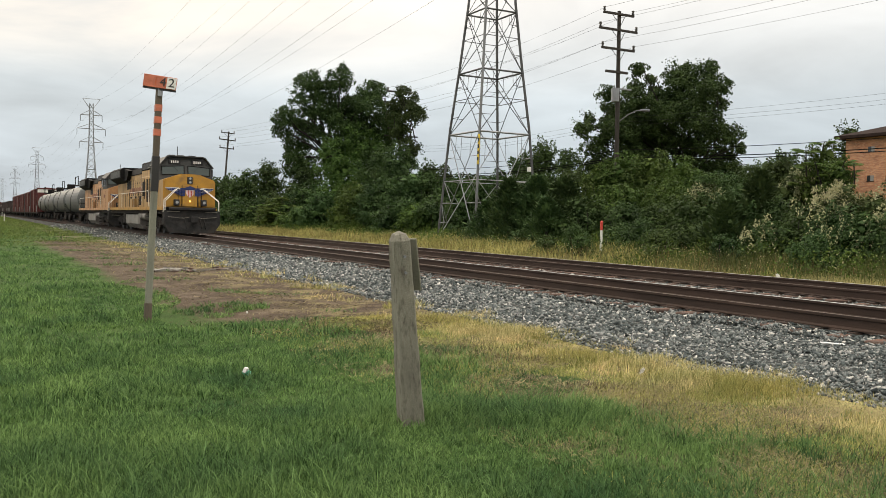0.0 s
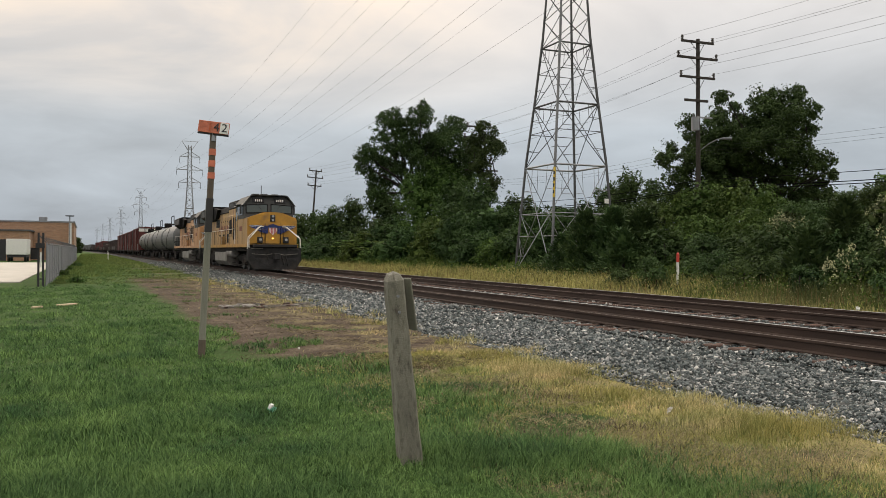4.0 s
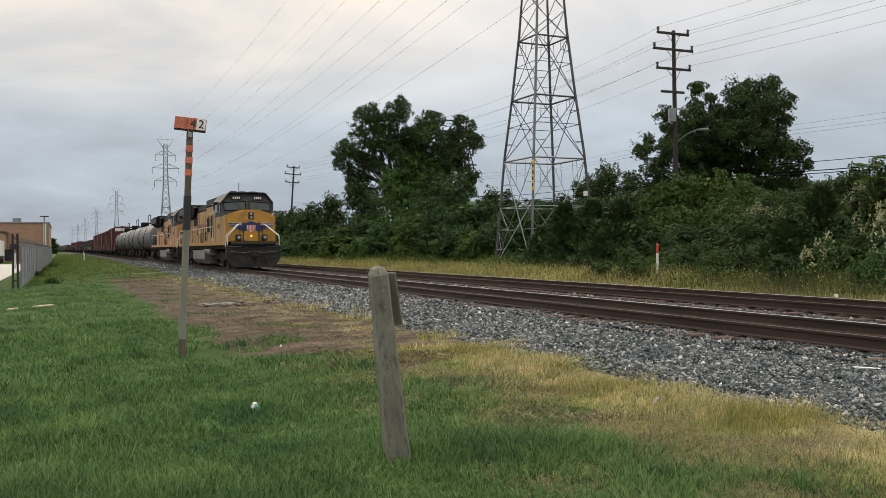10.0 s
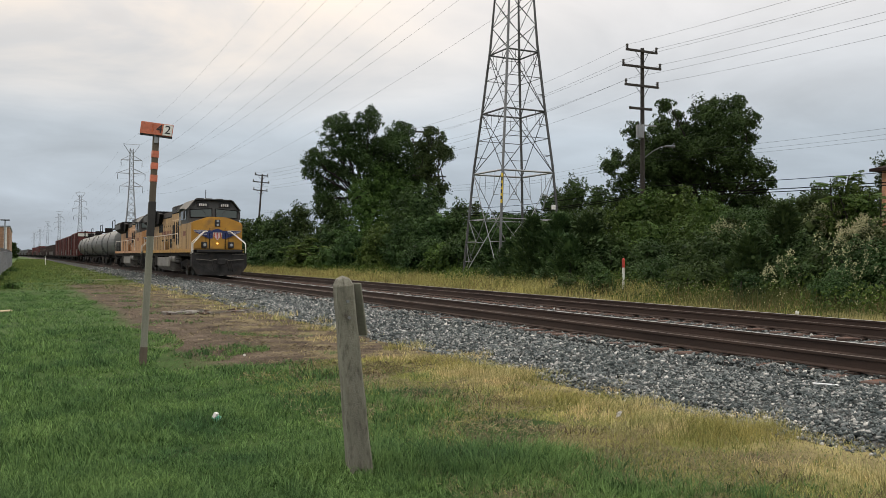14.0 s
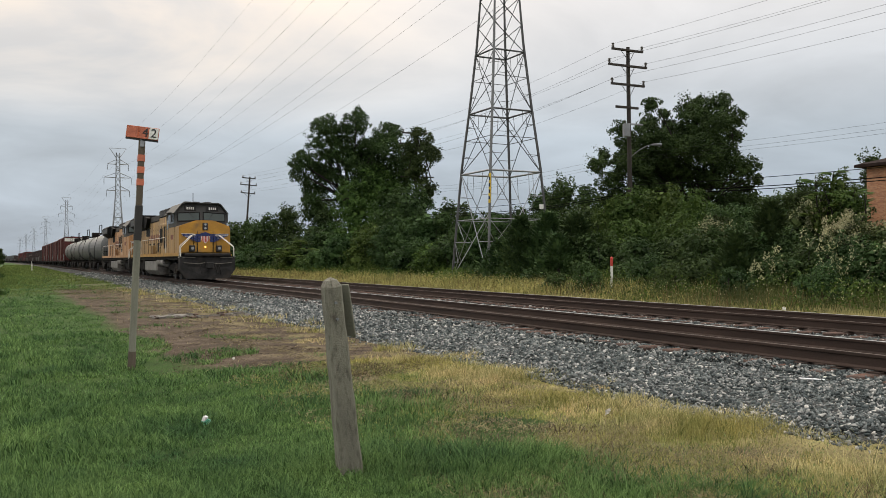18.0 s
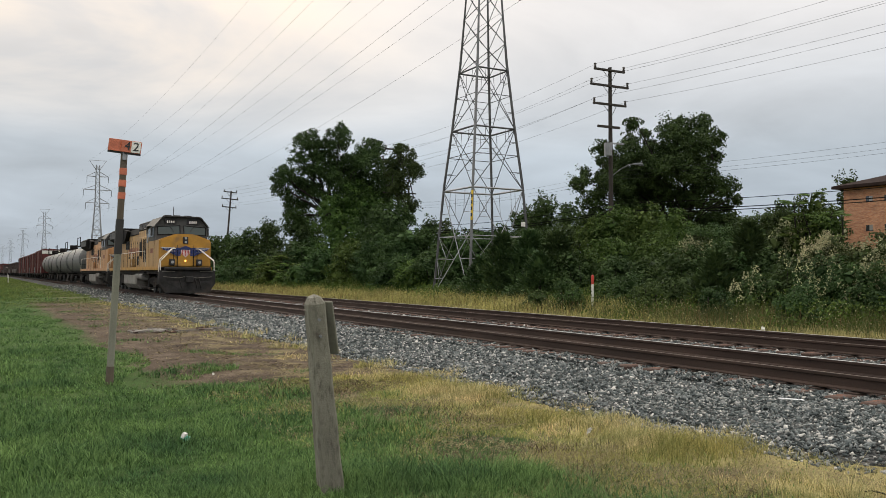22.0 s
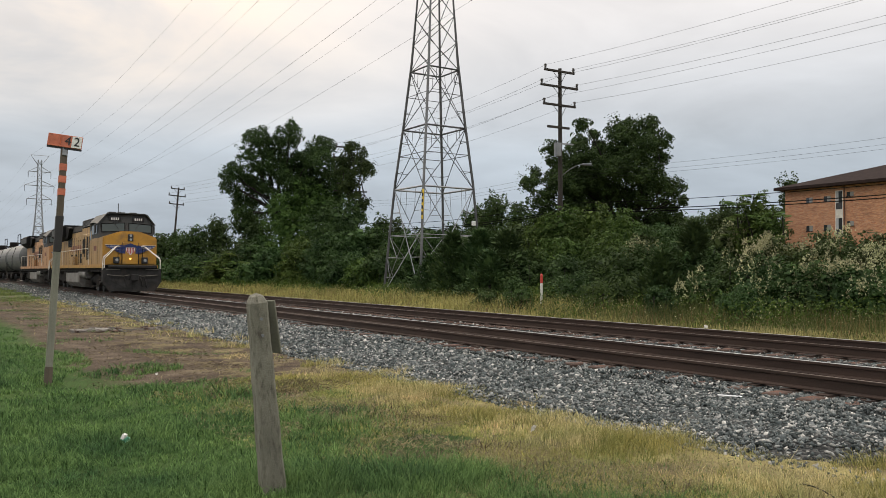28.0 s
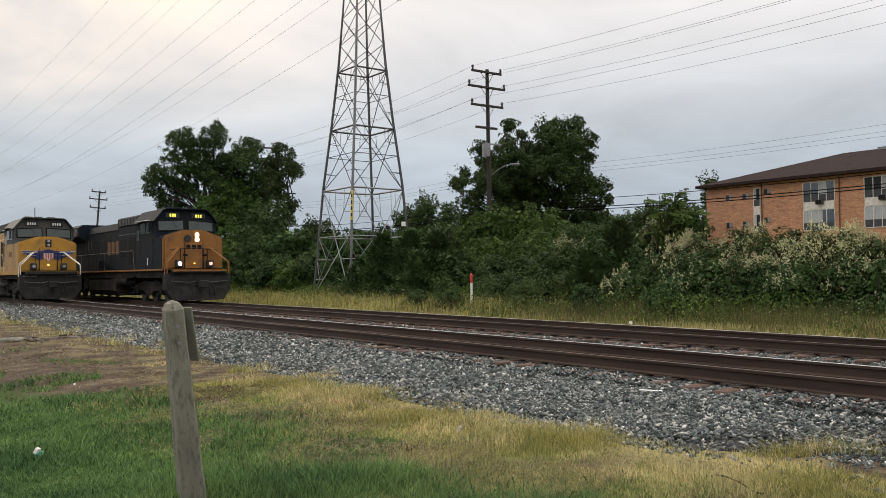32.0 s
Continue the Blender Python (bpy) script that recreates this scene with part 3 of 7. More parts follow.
CREOSOTE = plain("creosote_wood", (0.085, 0.068, 0.05), 0.9, vary=0.35, scale=6, relief=0.5, stretch=(1, 1, 0.1))
TAR = plain("tar_band", (0.02, 0.019, 0.018), 0.7)
CABLE = plain("black_cable", (0.012, 0.012, 0.013), 0.8, spec=0.15)
LAMP_GREY = plain("lamp_grey", (0.13, 0.135, 0.14), 0.6)
RED = plain("red_plastic", (0.42, 0.045, 0.03), 0.5)


def build_concrete_post():
    top, foot = Vector((2.385, 5.86, 1.54)), Vector((2.626, 6.02, -0.25))
    axis = (top - foot).normalized()
    yawed = Matrix.Rotation(radians(-4), 4, "Z")
    turn = Vector((0, 0, 1)).rotation_difference(axis).to_matrix().to_4x4() @ yawed
    p = thing("concrete_post", "weathered leaning concrete post with a pointed top standing in grass", "post", Matrix.Translation(foot) @ turn)
    h, a, c = (top - foot).length, 0.090, 0.063
    bm = bmesh.new()
    ch = 0.018
    lo = [(-a + ch, -a), (a - ch, -a), (a, -a + ch), (a, a - ch), (a - ch, a), (-a + ch, a), (-a, a - ch), (-a, -a + ch)]
    rings = []
    for k in range(13):
        z, w = (h - 0.07) * k / 12, 1 + (c / a - 1) * k / 12
        rings.append([bm.verts.new((x * w + 0.003 * math.sin(k * 2.1 + i), y * w + 0.003 * math.cos(k * 1.7 + i * 2), z)) for i, (x, y) in enumerate(lo)])
    rings.append([bm.verts.new((x * 0.46, y * 0.46, h - 0.022)) for x, y in lo])
    for r0, r1 in zip(rings, rings[1:]):
        for i in range(8):
            bm.faces.new((r0[i], r0[(i + 1) % 8], r1[(i + 1) % 8], r1[i]))
    tip = bm.verts.new((0, 0, h))
    for i in range(8):
        bm.faces.new((rings[-1][i], rings[-1][(i + 1) % 8], tip))
    bm.faces.new(list(reversed(rings[0])))
    part("shaft", bm, CONCRETE, p)
    bm = boxed(-0.008, 0.008, -0.055, 0.055, -0.20, 0.20, bevel=0.005)
    part("side_plate", bm, TIMBER, p, "dull grey sign plate bolted to the side", at=pose(0.105, 0.03, h - 0.27, 0, -4, 38))
    for z in (h - 0.30, h - 0.18):
        part("bolt", tubed((0.0, -0.075, z), (0.0, -0.092, z), 0.011, seg=6), STEEL, p)


def text_mesh(body, size, material, extrude=0.002):
    cu = bpy.data.curves.new("text", "FONT")
    cu.body, cu.size, cu.extrude, cu.align_x, cu.align_y = body, size, extrude, "CENTER", "CENTER"
    ob = bpy.data.objects.new("text", cu)
    scene.collection.objects.link(ob)
    dg = bpy.context.evaluated_depsgraph_get()
    me = bpy.data.meshes.new_from_object(ob.evaluated_get(dg))
    bpy.data.objects.remove(ob)
    me.materials.clear()
    me.materials.append(material)
    return me


def build_marker():
    foot, top = Vector((1.96, 13.57, -0.3)), Vector((2.17, 13.84, 3.68))
    turn = Vector((0, 0, 1)).rotation_difference((top - foot).normalized()).to_matrix().to_4x4()
    p = thing("marker_post", "tall grey timber marker post with an orange number board", "sign post", Matrix.Translation(foot) @ turn)
    h = (top - foot).length
    part("lower_pole", boxed(-0.048, 0.048, -0.048, 0.048, 0, h - 1.45, bevel=0.012), TIMBER, p)
    part("foot", boxed(-0.053, 0.053, -0.053, 0.053, 0.05, 0.58, bevel=0.012), CREOSOTE, p, "brown stained foot of the post")
    part("upper_pole", boxed(-0.046, 0.046, -0.046, 0.046, h - 1.45, h - 0.02, bevel=0.01), CREOSOTE, p, "dark brown creosoted upper post")
    part("tar_band", boxed(-0.054, 0.054, -0.054, 0.054, h - 1.72, h - 1.17, bevel=0.01), TAR, p, "black tarred band")
    for z in (h - 0.427, h - 0.614, h - 0.807):
        part("orange_band", boxed(-0.051, 0.051, -0.051, 0.051, z - 0.052, z + 0.052), ORANGE, p, "faded orange reflective band")
    part("bracket", boxed(-0.03, 0.03, -0.066, -0.055, h - 0.25, h - 0.06), STEEL, p)
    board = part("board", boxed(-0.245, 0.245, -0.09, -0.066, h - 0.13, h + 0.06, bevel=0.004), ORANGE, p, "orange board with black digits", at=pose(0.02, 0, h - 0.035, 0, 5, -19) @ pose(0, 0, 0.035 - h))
    part("white_panel", boxed(0.10, 0.238, -0.0945, -0.0905, h - 0.122, h + 0.052), WHITE_PAINT, board)
    # black strip below the board stands in for the shade along its edge
    part("lower_edge", boxed(-0.245, 0.245, -0.075, -0.05, h - 0.155, h - 0.131), BLACK_PAINT, board, "black strip standing for the shade under the board")
    for s, x in (("1", -0.06), ("4", 0.045), ("2", 0.17)):
        part("digit", text_mesh(s, 0.19, BLACK_PAINT if s != "1" else plain("faded_digit", (0.40, 0.09, 0.035), 0.7)), None, board, at=pose(x, -0.0965, h - 0.035, 90, 0, 0))


def build_stake():
    x, y = 22.6, 27.68
    z = float(ground_z(x, y))
    p = thing("marker_stake", "white plastic pipeline marker stake with a red top in tall grass", "marker", pose(x, y, z))
    part("white_tube", tubed((0, 0, -0.1), (0, 0, 1.0), 0.055, seg=10), WHITE_PAINT, p)
    bm = tubed((0, 0, 1.0), (0, 0, 1.34), 0.062, seg=10)
    tube(bm, (0, 0, 1.34), (0, 0, 1.40), 0.062, 0.02, seg=10)
    part("red_cap", bm, RED, p, "red plastic cap")


# ---- power line ----
PYLON_LEVELS = [(0.2, 3.02), (3.6, 2.70), (6.7, 2.39), (10.3, 1.88), (14.0, 1.42), (17.2, 1.15), (20.9, 0.86), (24.5, 0.76), (28.2, 0.68), (31.4, 0.62)]
PYLON_ARMS = {False: [(19.95, 2.6), (23.6, 3.3), (27.3, 2.6)], True: [(20.9, 3.0), (24.5, 3.6), (28.2, 2.75)]}


def half(z):
    return float(np.interp(z, [a for a, _ in PYLON_LEVELS], [c / math.sqrt(2) for _, c in PYLON_LEVELS]))


def strut(bm, p, q, w):
    """A square steel bar."""
    tube(bm, p, q, w, w, seg=4)


def build_pylon(at, far=False):
    p = thing("transmission_tower", "tall galvanised steel lattice power transmission tower", "power pylon", at, group="transmission towers")
    k = 1.0 if not far else 1.6
    corner = lambda s, z: Vector((s[0] * half(z), s[1] * half(z), z))
    signs = ((-1, -1), (1, -1), (1, 1), (-1, 1))
    # far towers take the lighter steel, the near one the darker
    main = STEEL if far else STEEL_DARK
    for s in signs:
        bm = bmesh.new()
        rings = []
        for z, _ in PYLON_LEVELS:
            w = (0.054 if z < 15 else 0.04) * k
            o = corner(s, z)
            rings.append([bm.verts.new(o + Vector(d) * w) for d in ((-1, -1, 0), (1, -1, 0), (1, 1, 0), (-1, 1, 0))])
        for r0, r1 in zip(rings, rings[1:]):
            for i in range(4):
                bm.faces.new((r0[i], r0[(i + 1) % 4], r1[(i + 1) % 4], r1[i]))
        # the leg at the -x, -y corner takes the middle grey
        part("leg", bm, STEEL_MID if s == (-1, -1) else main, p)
    for i in range(4):
        s0, s1 = signs[i], signs[(i + 1) % 4]
        bars = []
        for (z0, z1), w in [((0.2, 6.4), 0.027), ((6.4, 10.0), 0.027), ((10.0, 13.5), 0.026)] + [((13.5 + 1.62 * q, 15.12 + 1.62 * q), 0.024) for q in range(11)]:
            w = w * k
            # one large cross in each face, with a thin strut through its middle and a stout ring above
            bars += [(corner(s0, z0), corner(s1, z1), w), (corner(s1, z0), corner(s0, z1), w)]
            if z1 < 14 or round((z1 - 13.5) / 1.62) % 4 == 0:
                bars.append((corner(s0, z1), corner(s1, z1), w * (2.0 if z1 < 14 else 1.2)))
            u = half(z0) / (half(z0) + half(z1))
            zc = z0 + (z1 - z0) * u
            if z1 > 14:
                continue
            bars.append((corner(s0, zc), corner(s1, zc), w * 0.8))
            cross = (corner(s0, zc) + corner(s1, zc)) / 2
            for s, o in ((s0, s1), (s1, s0)):
                down = lambda f: corner(s, z0).lerp(cross, f)
                rise = lambda f: corner(s, z1).lerp(cross, f)
                at = lambda f: corner(s, z0 + (zc - z0) * f)
                top = corner(s, z1).lerp(corner(o, z1), 0.25)
                bars += [(top, rise(0.5), w * 0.6), (rise(0.5), corner(s, z1 + (zc - z1) * 0.5), w * 0.6)]
                if z0 < 1:
                    bars += [(at(0.62), down(0.62), w * 0.8), (at(0.28), down(0.28), w * 0.8), (at(1.0), down(0.62), w * 0.7), (at(0.62), down(0.28), w * 0.7)]
                else:
                    bars.append((at(0.5), down(0.5), w * 0.6))
        if far:
            bm = bmesh.new()
            for a, c, w in bars:
                strut(bm, a, c, w)
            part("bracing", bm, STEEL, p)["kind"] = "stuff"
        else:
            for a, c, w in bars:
                # lighter steel below 6.6 m, darker above
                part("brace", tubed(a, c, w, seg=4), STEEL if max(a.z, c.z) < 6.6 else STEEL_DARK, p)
    for z, a in PYLON_ARMS[far]:
        for s in (-1, 1):
            bm = bmesh.new()
            h = half(z)
            tip = Vector((s * a, 0, z))
            for t in (-1, 1):
                strut(bm, (s * h, t * h, z), tip, 0.045 * k)
                strut(bm, (s * half(z + 1.3), t * half(z + 1.3), z + 1.3), tip, 0.032 * k)
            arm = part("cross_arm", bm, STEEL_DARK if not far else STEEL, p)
            bm = tubed(tip, tip - Vector((0, 0, 1.7)), 0.03 * k, seg=5)
            for j in range(11):
                c = tip - Vector((0, 0, 0.25 + j * 0.13))
                tube(bm, c, c - Vector((0, 0, 0.05)), 0.14 if not far else 0.11, 0.05, seg=8)
            part("insulator", bm, INSULATOR, arm, "dark ribbed insulator string")
    bm = bmesh.new()
    for s in (-1, 1):
        for t in (-1, 1):
            strut(bm, (s * half(30), t * half(30), 30), (s * 2.2, 0, 32.6), 0.035 * k)
    strut(bm, (-2.2, 0, 32.6), (2.2, 0, 32.6), 0.035 * k)
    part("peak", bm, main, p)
    if not far:
        s = (-1, -1)
        a, c = corner(s, 4.5), corner(s, 6.2)
        pl = part("number_strip", tubed(a + Vector((-0.06, -0.06, 0)), c + Vector((-0.06, -0.06, 0)), 0.062, seg=4), plain("yellow_sign", (0.60, 0.42, 0.03), 0.5), p, "yellow number strip on the leg")
        for j in range(4):
            u = a.lerp(c, 0.18 + j * 0.21) + Vector((-0.12, -0.12, 0))
            part("number_bar", boxed(u.x - 0.012, u.x + 0.05, u.y - 0.012, u.y + 0.05, u.z - 0.10, u.z + 0.10), BLACK_PAINT, pl)
        q = corner((1, -1), 4.6)
        part("warning_sign", boxed(q.x - 0.38, q.x - 0.10, q.y - 0.1, q.y - 0.08, q.z - 0.36, q.z - 0.09), WHITE_PAINT, p, "small white warning sign")
    return p


def sag_points(p, q, sag, n=24):
    p, q = Vector(p), Vector(q)
    return [p.lerp(q, i / n) - Vector((0, 0, 4 * sag * (i / n) * (1 - i / n))) for i in range(n + 1)]


def wire_mesh(pts, r):
    bm = bmesh.new()
    rings = []
    for i, p in enumerate(pts):
        d = (pts[min(i + 1, len(pts) - 1)] - pts[max(i - 1, 0)]).normalized()
        sx = d.cross(Vector((0, 0, 1))).normalized()
        sz = sx.cross(d)
        rings.append([bm.verts.new(p + r * (math.cos(a) * sx + math.sin(a) * sz)) for a in (0.5, 2.6, 4.7)])
    for r0, r1 in zip(rings, rings[1:]):
        for i in range(3):
            bm.faces.new((r0[i], r0[(i + 1) % 3], r1[(i + 1) % 3], r1[i]))
    return bm


PYLON_AT = [(25.1, -162), (26.2, 42.36), (27.3, 246.4), (25.9, 450), (24.0, 654), (21.5, 858), (18.6, 1062), (15, 1266)]


def build_power_line():
    for i, (x, y) in enumerate(PYLON_AT):
        build_pylon(pose(x, y, 0.3 if i == 1 else 0.0), far=i != 1)
    line = thing("transmission_wires", "thin dark power cables sagging between the lattice towers", "power lines")
    for n, ((x0, y0), (x1, y1)) in enumerate(list(zip(PYLON_AT, PYLON_AT[1:]))[:4]):
        for (z0, a0), (z1, a1) in zip(PYLON_ARMS[n != 1], PYLON_ARMS[n != 0]):
            z0, z1 = z0 - (1.4 if n == 1 else 1.7), z1 - (1.4 if n == 0 else 1.7)
            for s in (-1, 1):
                part("conductor", wire_mesh(sag_points((x0 + s * a0, y0, z0), (x1 + s * a1, y1, z1), 4.2, 30), 0.013 if y0 < 0 else 0.009), WIRE, line)
        for s in (-1, 1):
            part("shield_wire", wire_mesh(sag_points((x0 + s * 2.2, y0, 32.6), (x1 + s * 2.2, y1, 32.6), 3.0, 24), 0.010), WIRE, line)


POLE_AT = [(37.3, 3.0), (35.5, 41.7), (34.06, 70.0), (31.65, 121.3)]
POLE_DROP = (0.0, 0.0, 1.55, 1.3)
POLE_ARMS = [(14.85, 1.25), (13.85, 1.55), (12.65, 1.35)]


def build_pole(i, x, y):
    drop, k = POLE_DROP[i], 0.78 if i == 3 else 1.0
    p = thing("utility_pole", "brown wooden utility pole with cross arms" + (", transformer and street lamp" if i == 1 else " and insulators"), "utility pole", pose(x - (0.95 if i == 3 else 0.0), y, 0.4 - drop, 0, 3.8 if i == 3 else -0.6, 0), group="utility poles")
    part("pole", tubed((0, 0, -0.4), (0, 0, 14.7), 0.17, 0.115, seg=12), POLE_WOOD, p)
    for z, a in POLE_ARMS:
        a = a * k
        arm = part("cross_arm", boxed(-a - 0.15, a - 0.15, -0.2, -0.08, z - 0.45, z - 0.31, bevel=0.01), POLE_WOOD, p)
        for s in (-1, 1):
            bm = tubed((s * a - 0.15 - s * 0.08, -0.14, z - 0.31), (s * a - 0.15 - s * 0.08, -0.14, z - 0.10), 0.05, seg=8)
            for j in range(3):
                tube(bm, (s * a - 0.15 - s * 0.08, -0.14, z - 0.26 + j * 0.09), (s * a - 0.15 - s * 0.08, -0.14, z - 0.21 + j * 0.09), 0.10, 0.07, seg=8)
            part("insulator", bm, INSULATOR, arm)
            part("brace", tubed((s * 0.55 - 0.15, -0.14, z - 0.42), (0, -0.14, z - 1.1), 0.022, seg=4), STEEL_DARK, arm)
    if i == 1:
        part("lower_arm", boxed(-1.15, 0.65, -0.2, -0.08, 10.75, 10.9, bevel=0.01), POLE_WOOD, p)
        part("pipe_arm", boxed(-0.5, 1.0, -0.18, -0.08, 9.75, 9.84, bevel=0.01), STEEL, p, "grey steel bracket arm")
        tr = part("transformer", tubed((-0.42, -0.25, 8.95), (-0.42, -0.25, 9.75), 0.24, seg=14), STEEL, p, "grey cylindrical transformer can")
        for s in (-0.1, 0.1):
            part("bushing", tubed((-0.42 + s, -0.25, 9.75), (-0.42 + s, -0.25, 9.98), 0.04, seg=6), INSULATOR, tr)
        lamp = part("street_lamp", bent_tube(bmesh.new(), [(0.1, -0.1, 7.75), (0.5, -0.4, 8.15), (0.9, -0.7, 8.4), (1.2, -0.9, 8.45)], 0.03), LAMP_GREY, p, "street lamp on a curved grey arm")
        bm = tubed((1.12, -0.85, 8.44), (1.6, -1.2, 8.42), 0.06, 0.10, seg=10)
        part("lamp_head", bm, LAMP_GREY, lamp)
    elif i == 2:
        part("lower_arm", boxed(-1.3, 1.3, -0.2, -0.08, 11.05, 11.17, bevel=0.01), POLE_WOOD, p)
        part("lower_arm", boxed(-1.5, 1.9, 0.08, 0.2, 10.4, 10.52, bevel=0.01), POLE_WOOD, p)


def build_pole_line():
    for i, (x, y) in enumerate(POLE_AT):
        build_pole(i, x, y)
    line = thing("utility_wires", "thin dark utility wires and cables strung between wooden poles", "power lines")
    for n, ((x0, y0), (x1, y1)) in enumerate(zip(POLE_AT, POLE_AT[1:])):
        for z, a in POLE_ARMS:
            for s in (-1, 1):
                o = s * (a - 0.08) - 0.15
                part("conductor", wire_mesh(sag_points((x0 + o, y0 - 0.14, z + 0.35 - POLE_DROP[n]), (x1 + (o * 0.78 + 0.1 if n == 2 else o), y1 - 0.14, z + 0.35 - POLE_DROP[n + 1]), 0.45, 14), 0.0075), WIRE, line)
        for z, r, o in ((8.35, 0.006, -0.2), (8.12, 0.006, 0.2), (7.9, 0.006, 0.1), (6.35, 0.021, 0.2), (5.86, 0.03, 0.0), (5.7, 0.027, -0.2)):
            part("cable", wire_mesh(sag_points((x0 + o, y0, z), (x1 + o, y1, z), 0.5, 14), r), CABLE if r > 0.02 else WIRE, line)


build_ground()
build_ballast()
build_track("track_near", TRACK_X[0], 1)
build_track("track_far", TRACK_X[1], 2)
build_concrete_post()
build_marker()
build_stake()
build_power_line()
build_pole_line()


# ---- vegetation ----
def leaf_quads(p, size, droop=0.5, slim=0.55):
    """Diamond leaves at the points p, turned at random."""
    n = len(p)
    turn = random_turns(n, droop)
    s = np.asarray(size).reshape(-1, 1) * RNG.uniform(0.7, 1.3, (n, 1))
    base = np.array([[-0.5, 0, 0], [0, slim / 2, 0.05], [0.5, 0, 0], [0, -slim / 2, 0.05]])
    v = np.einsum("nij,kj->nki", turn, base) * s[:, None]
    return (v + p[:, None]).reshape(-1, 3), np.arange(4 * n).reshape(-1, 4)


def facing_leaves(p, size, slim=0.62, loose=0.5):
    """Folded leaves at the first three columns of p that face outwards along the last three."""
    n = len(p)
    out = p[:, 3:] * 0.9 + [0, 0, 0.45] + RNG.normal(0, loose, (n, 3))
    out /= np.linalg.norm(out, axis=1, keepdims=True) + 1e-6
    a = np.cross(out, RNG.normal(size=(n, 3)))
    a /= np.linalg.norm(a, axis=1, keepdims=True) + 1e-6
    b = np.cross(out, a)
    s = size * RNG.uniform(0.6, 1.35, (n, 1))
    c = p[:, :3]
    v = np.stack([c - a * s * 0.5, c + b * s * slim * 0.5 + out * s * 0.08, c + a * s * 0.5, c - b * s * slim * 0.5 + out * s * 0.08], 1)
    return v.reshape(-1, 3), np.arange(4 * n).reshape(-1, 4)


def clump_points(lobes, leaf, cover, size=0.34, fill=0.95):
    """Leaf places on small clumps that sit on the skins of round lobes (x, y, z, radius); the last three columns point outwards."""
    out = []
    for x, y, z, r in lobes:
        c = min(max(size, 0.24 * r), 0.6 * r)
        m = max(5, int(fill * 4.0 * r * r / (c * c)))
        d = RNG.normal(size=(m, 3))
        d /= np.linalg.norm(d, axis=1, keepdims=True)
        d = d[d[:, 2] > -0.8]
        ci = c * RNG.uniform(0.55, 1.3, len(d))
        ctr = np.array([x, y, z]) + d * (r * RNG.uniform(0.62, 1.0, len(d)))[:, None] * [1, 1, 0.92]
        n = np.maximum(4, (cover * 12.6 * ci * ci / (0.5 * leaf * leaf)).astype(int))
        k = np.repeat(np.arange(len(d)), n)
        e = RNG.normal(size=(len(k), 3)) + 0.75 * d[k] + [0, 0, 0.35]
        e /= np.linalg.norm(e, axis=1, keepdims=True) + 1e-6
        rad = ci[k] * (1.06 - 0.5 * RNG.random(len(k)) ** 1.8)
        out.append(np.concatenate([ctr[k] + e * rad[:, None] * [1, 1, 0.85], e], 1))
    return np.concatenate(out)


def inner_leaves(lobes, leaf, amount):
    """Broad leaves on the twigs inside the lobes, which close the view through them."""
    n = np.array([max(6, int(amount * 12.6 * (0.6 * q[3]) ** 2 / (0.5 * leaf * leaf))) for q in lobes])
    k = np.repeat(np.arange(len(lobes)), n)
    q = np.array(lobes)[k]
    e = RNG.normal(size=(len(k), 3))
    e /= np.linalg.norm(e, axis=1, keepdims=True)
    return facing_leaves(np.concatenate([q[:, :3] + e * q[:, 3:] * RNG.uniform(0.35, 0.7, (len(k), 1)), e], 1), leaf, 0.8, 0.4)


def shoot_points(tops, height, leaf, per):
    """Leaf places on upright shoots that stand on the points tops."""
    k = np.repeat(np.arange(len(tops)), per)
    t = RNG.random(len(k))
    a = RNG.uniform(0, 2 * np.pi, len(k))
    h = (height * RNG.uniform(0.45, 1.25, len(tops)))[k]
    lean = RNG.normal(0, 0.18, (len(tops), 2))[k]
    w = (0.9 * leaf + 0.16 * h * (1 - t) ** 0.7)
    e = np.stack([np.cos(a), np.sin(a), np.full(len(k), 0.5)], 1)
    p = tops[k] + np.stack([np.cos(a) * w + lean[:, 0] * h * t, np.sin(a) * w + lean[:, 1] * h * t, h * t - 0.1], 1)
    return np.concatenate([p, e], 1)


def limb(bm, p, q, r0, r1, rnd, steps=3):
    p, q = Vector(p), Vector(q)
    last = p
    for i in range(1, steps + 1):
        t = i / steps
        nxt = p.lerp(q, t) + (Vector((rnd.uniform(-1, 1), rnd.uniform(-1, 1), rnd.uniform(-0.5, 0.5))) * 0.08 * (q - p).length if i < steps else Vector())
        tube(bm, last, nxt, r0 + (r1 - r0) * (i - 1) / steps, r0 + (r1 - r0) * t, seg=7, caps=False)
        last = nxt


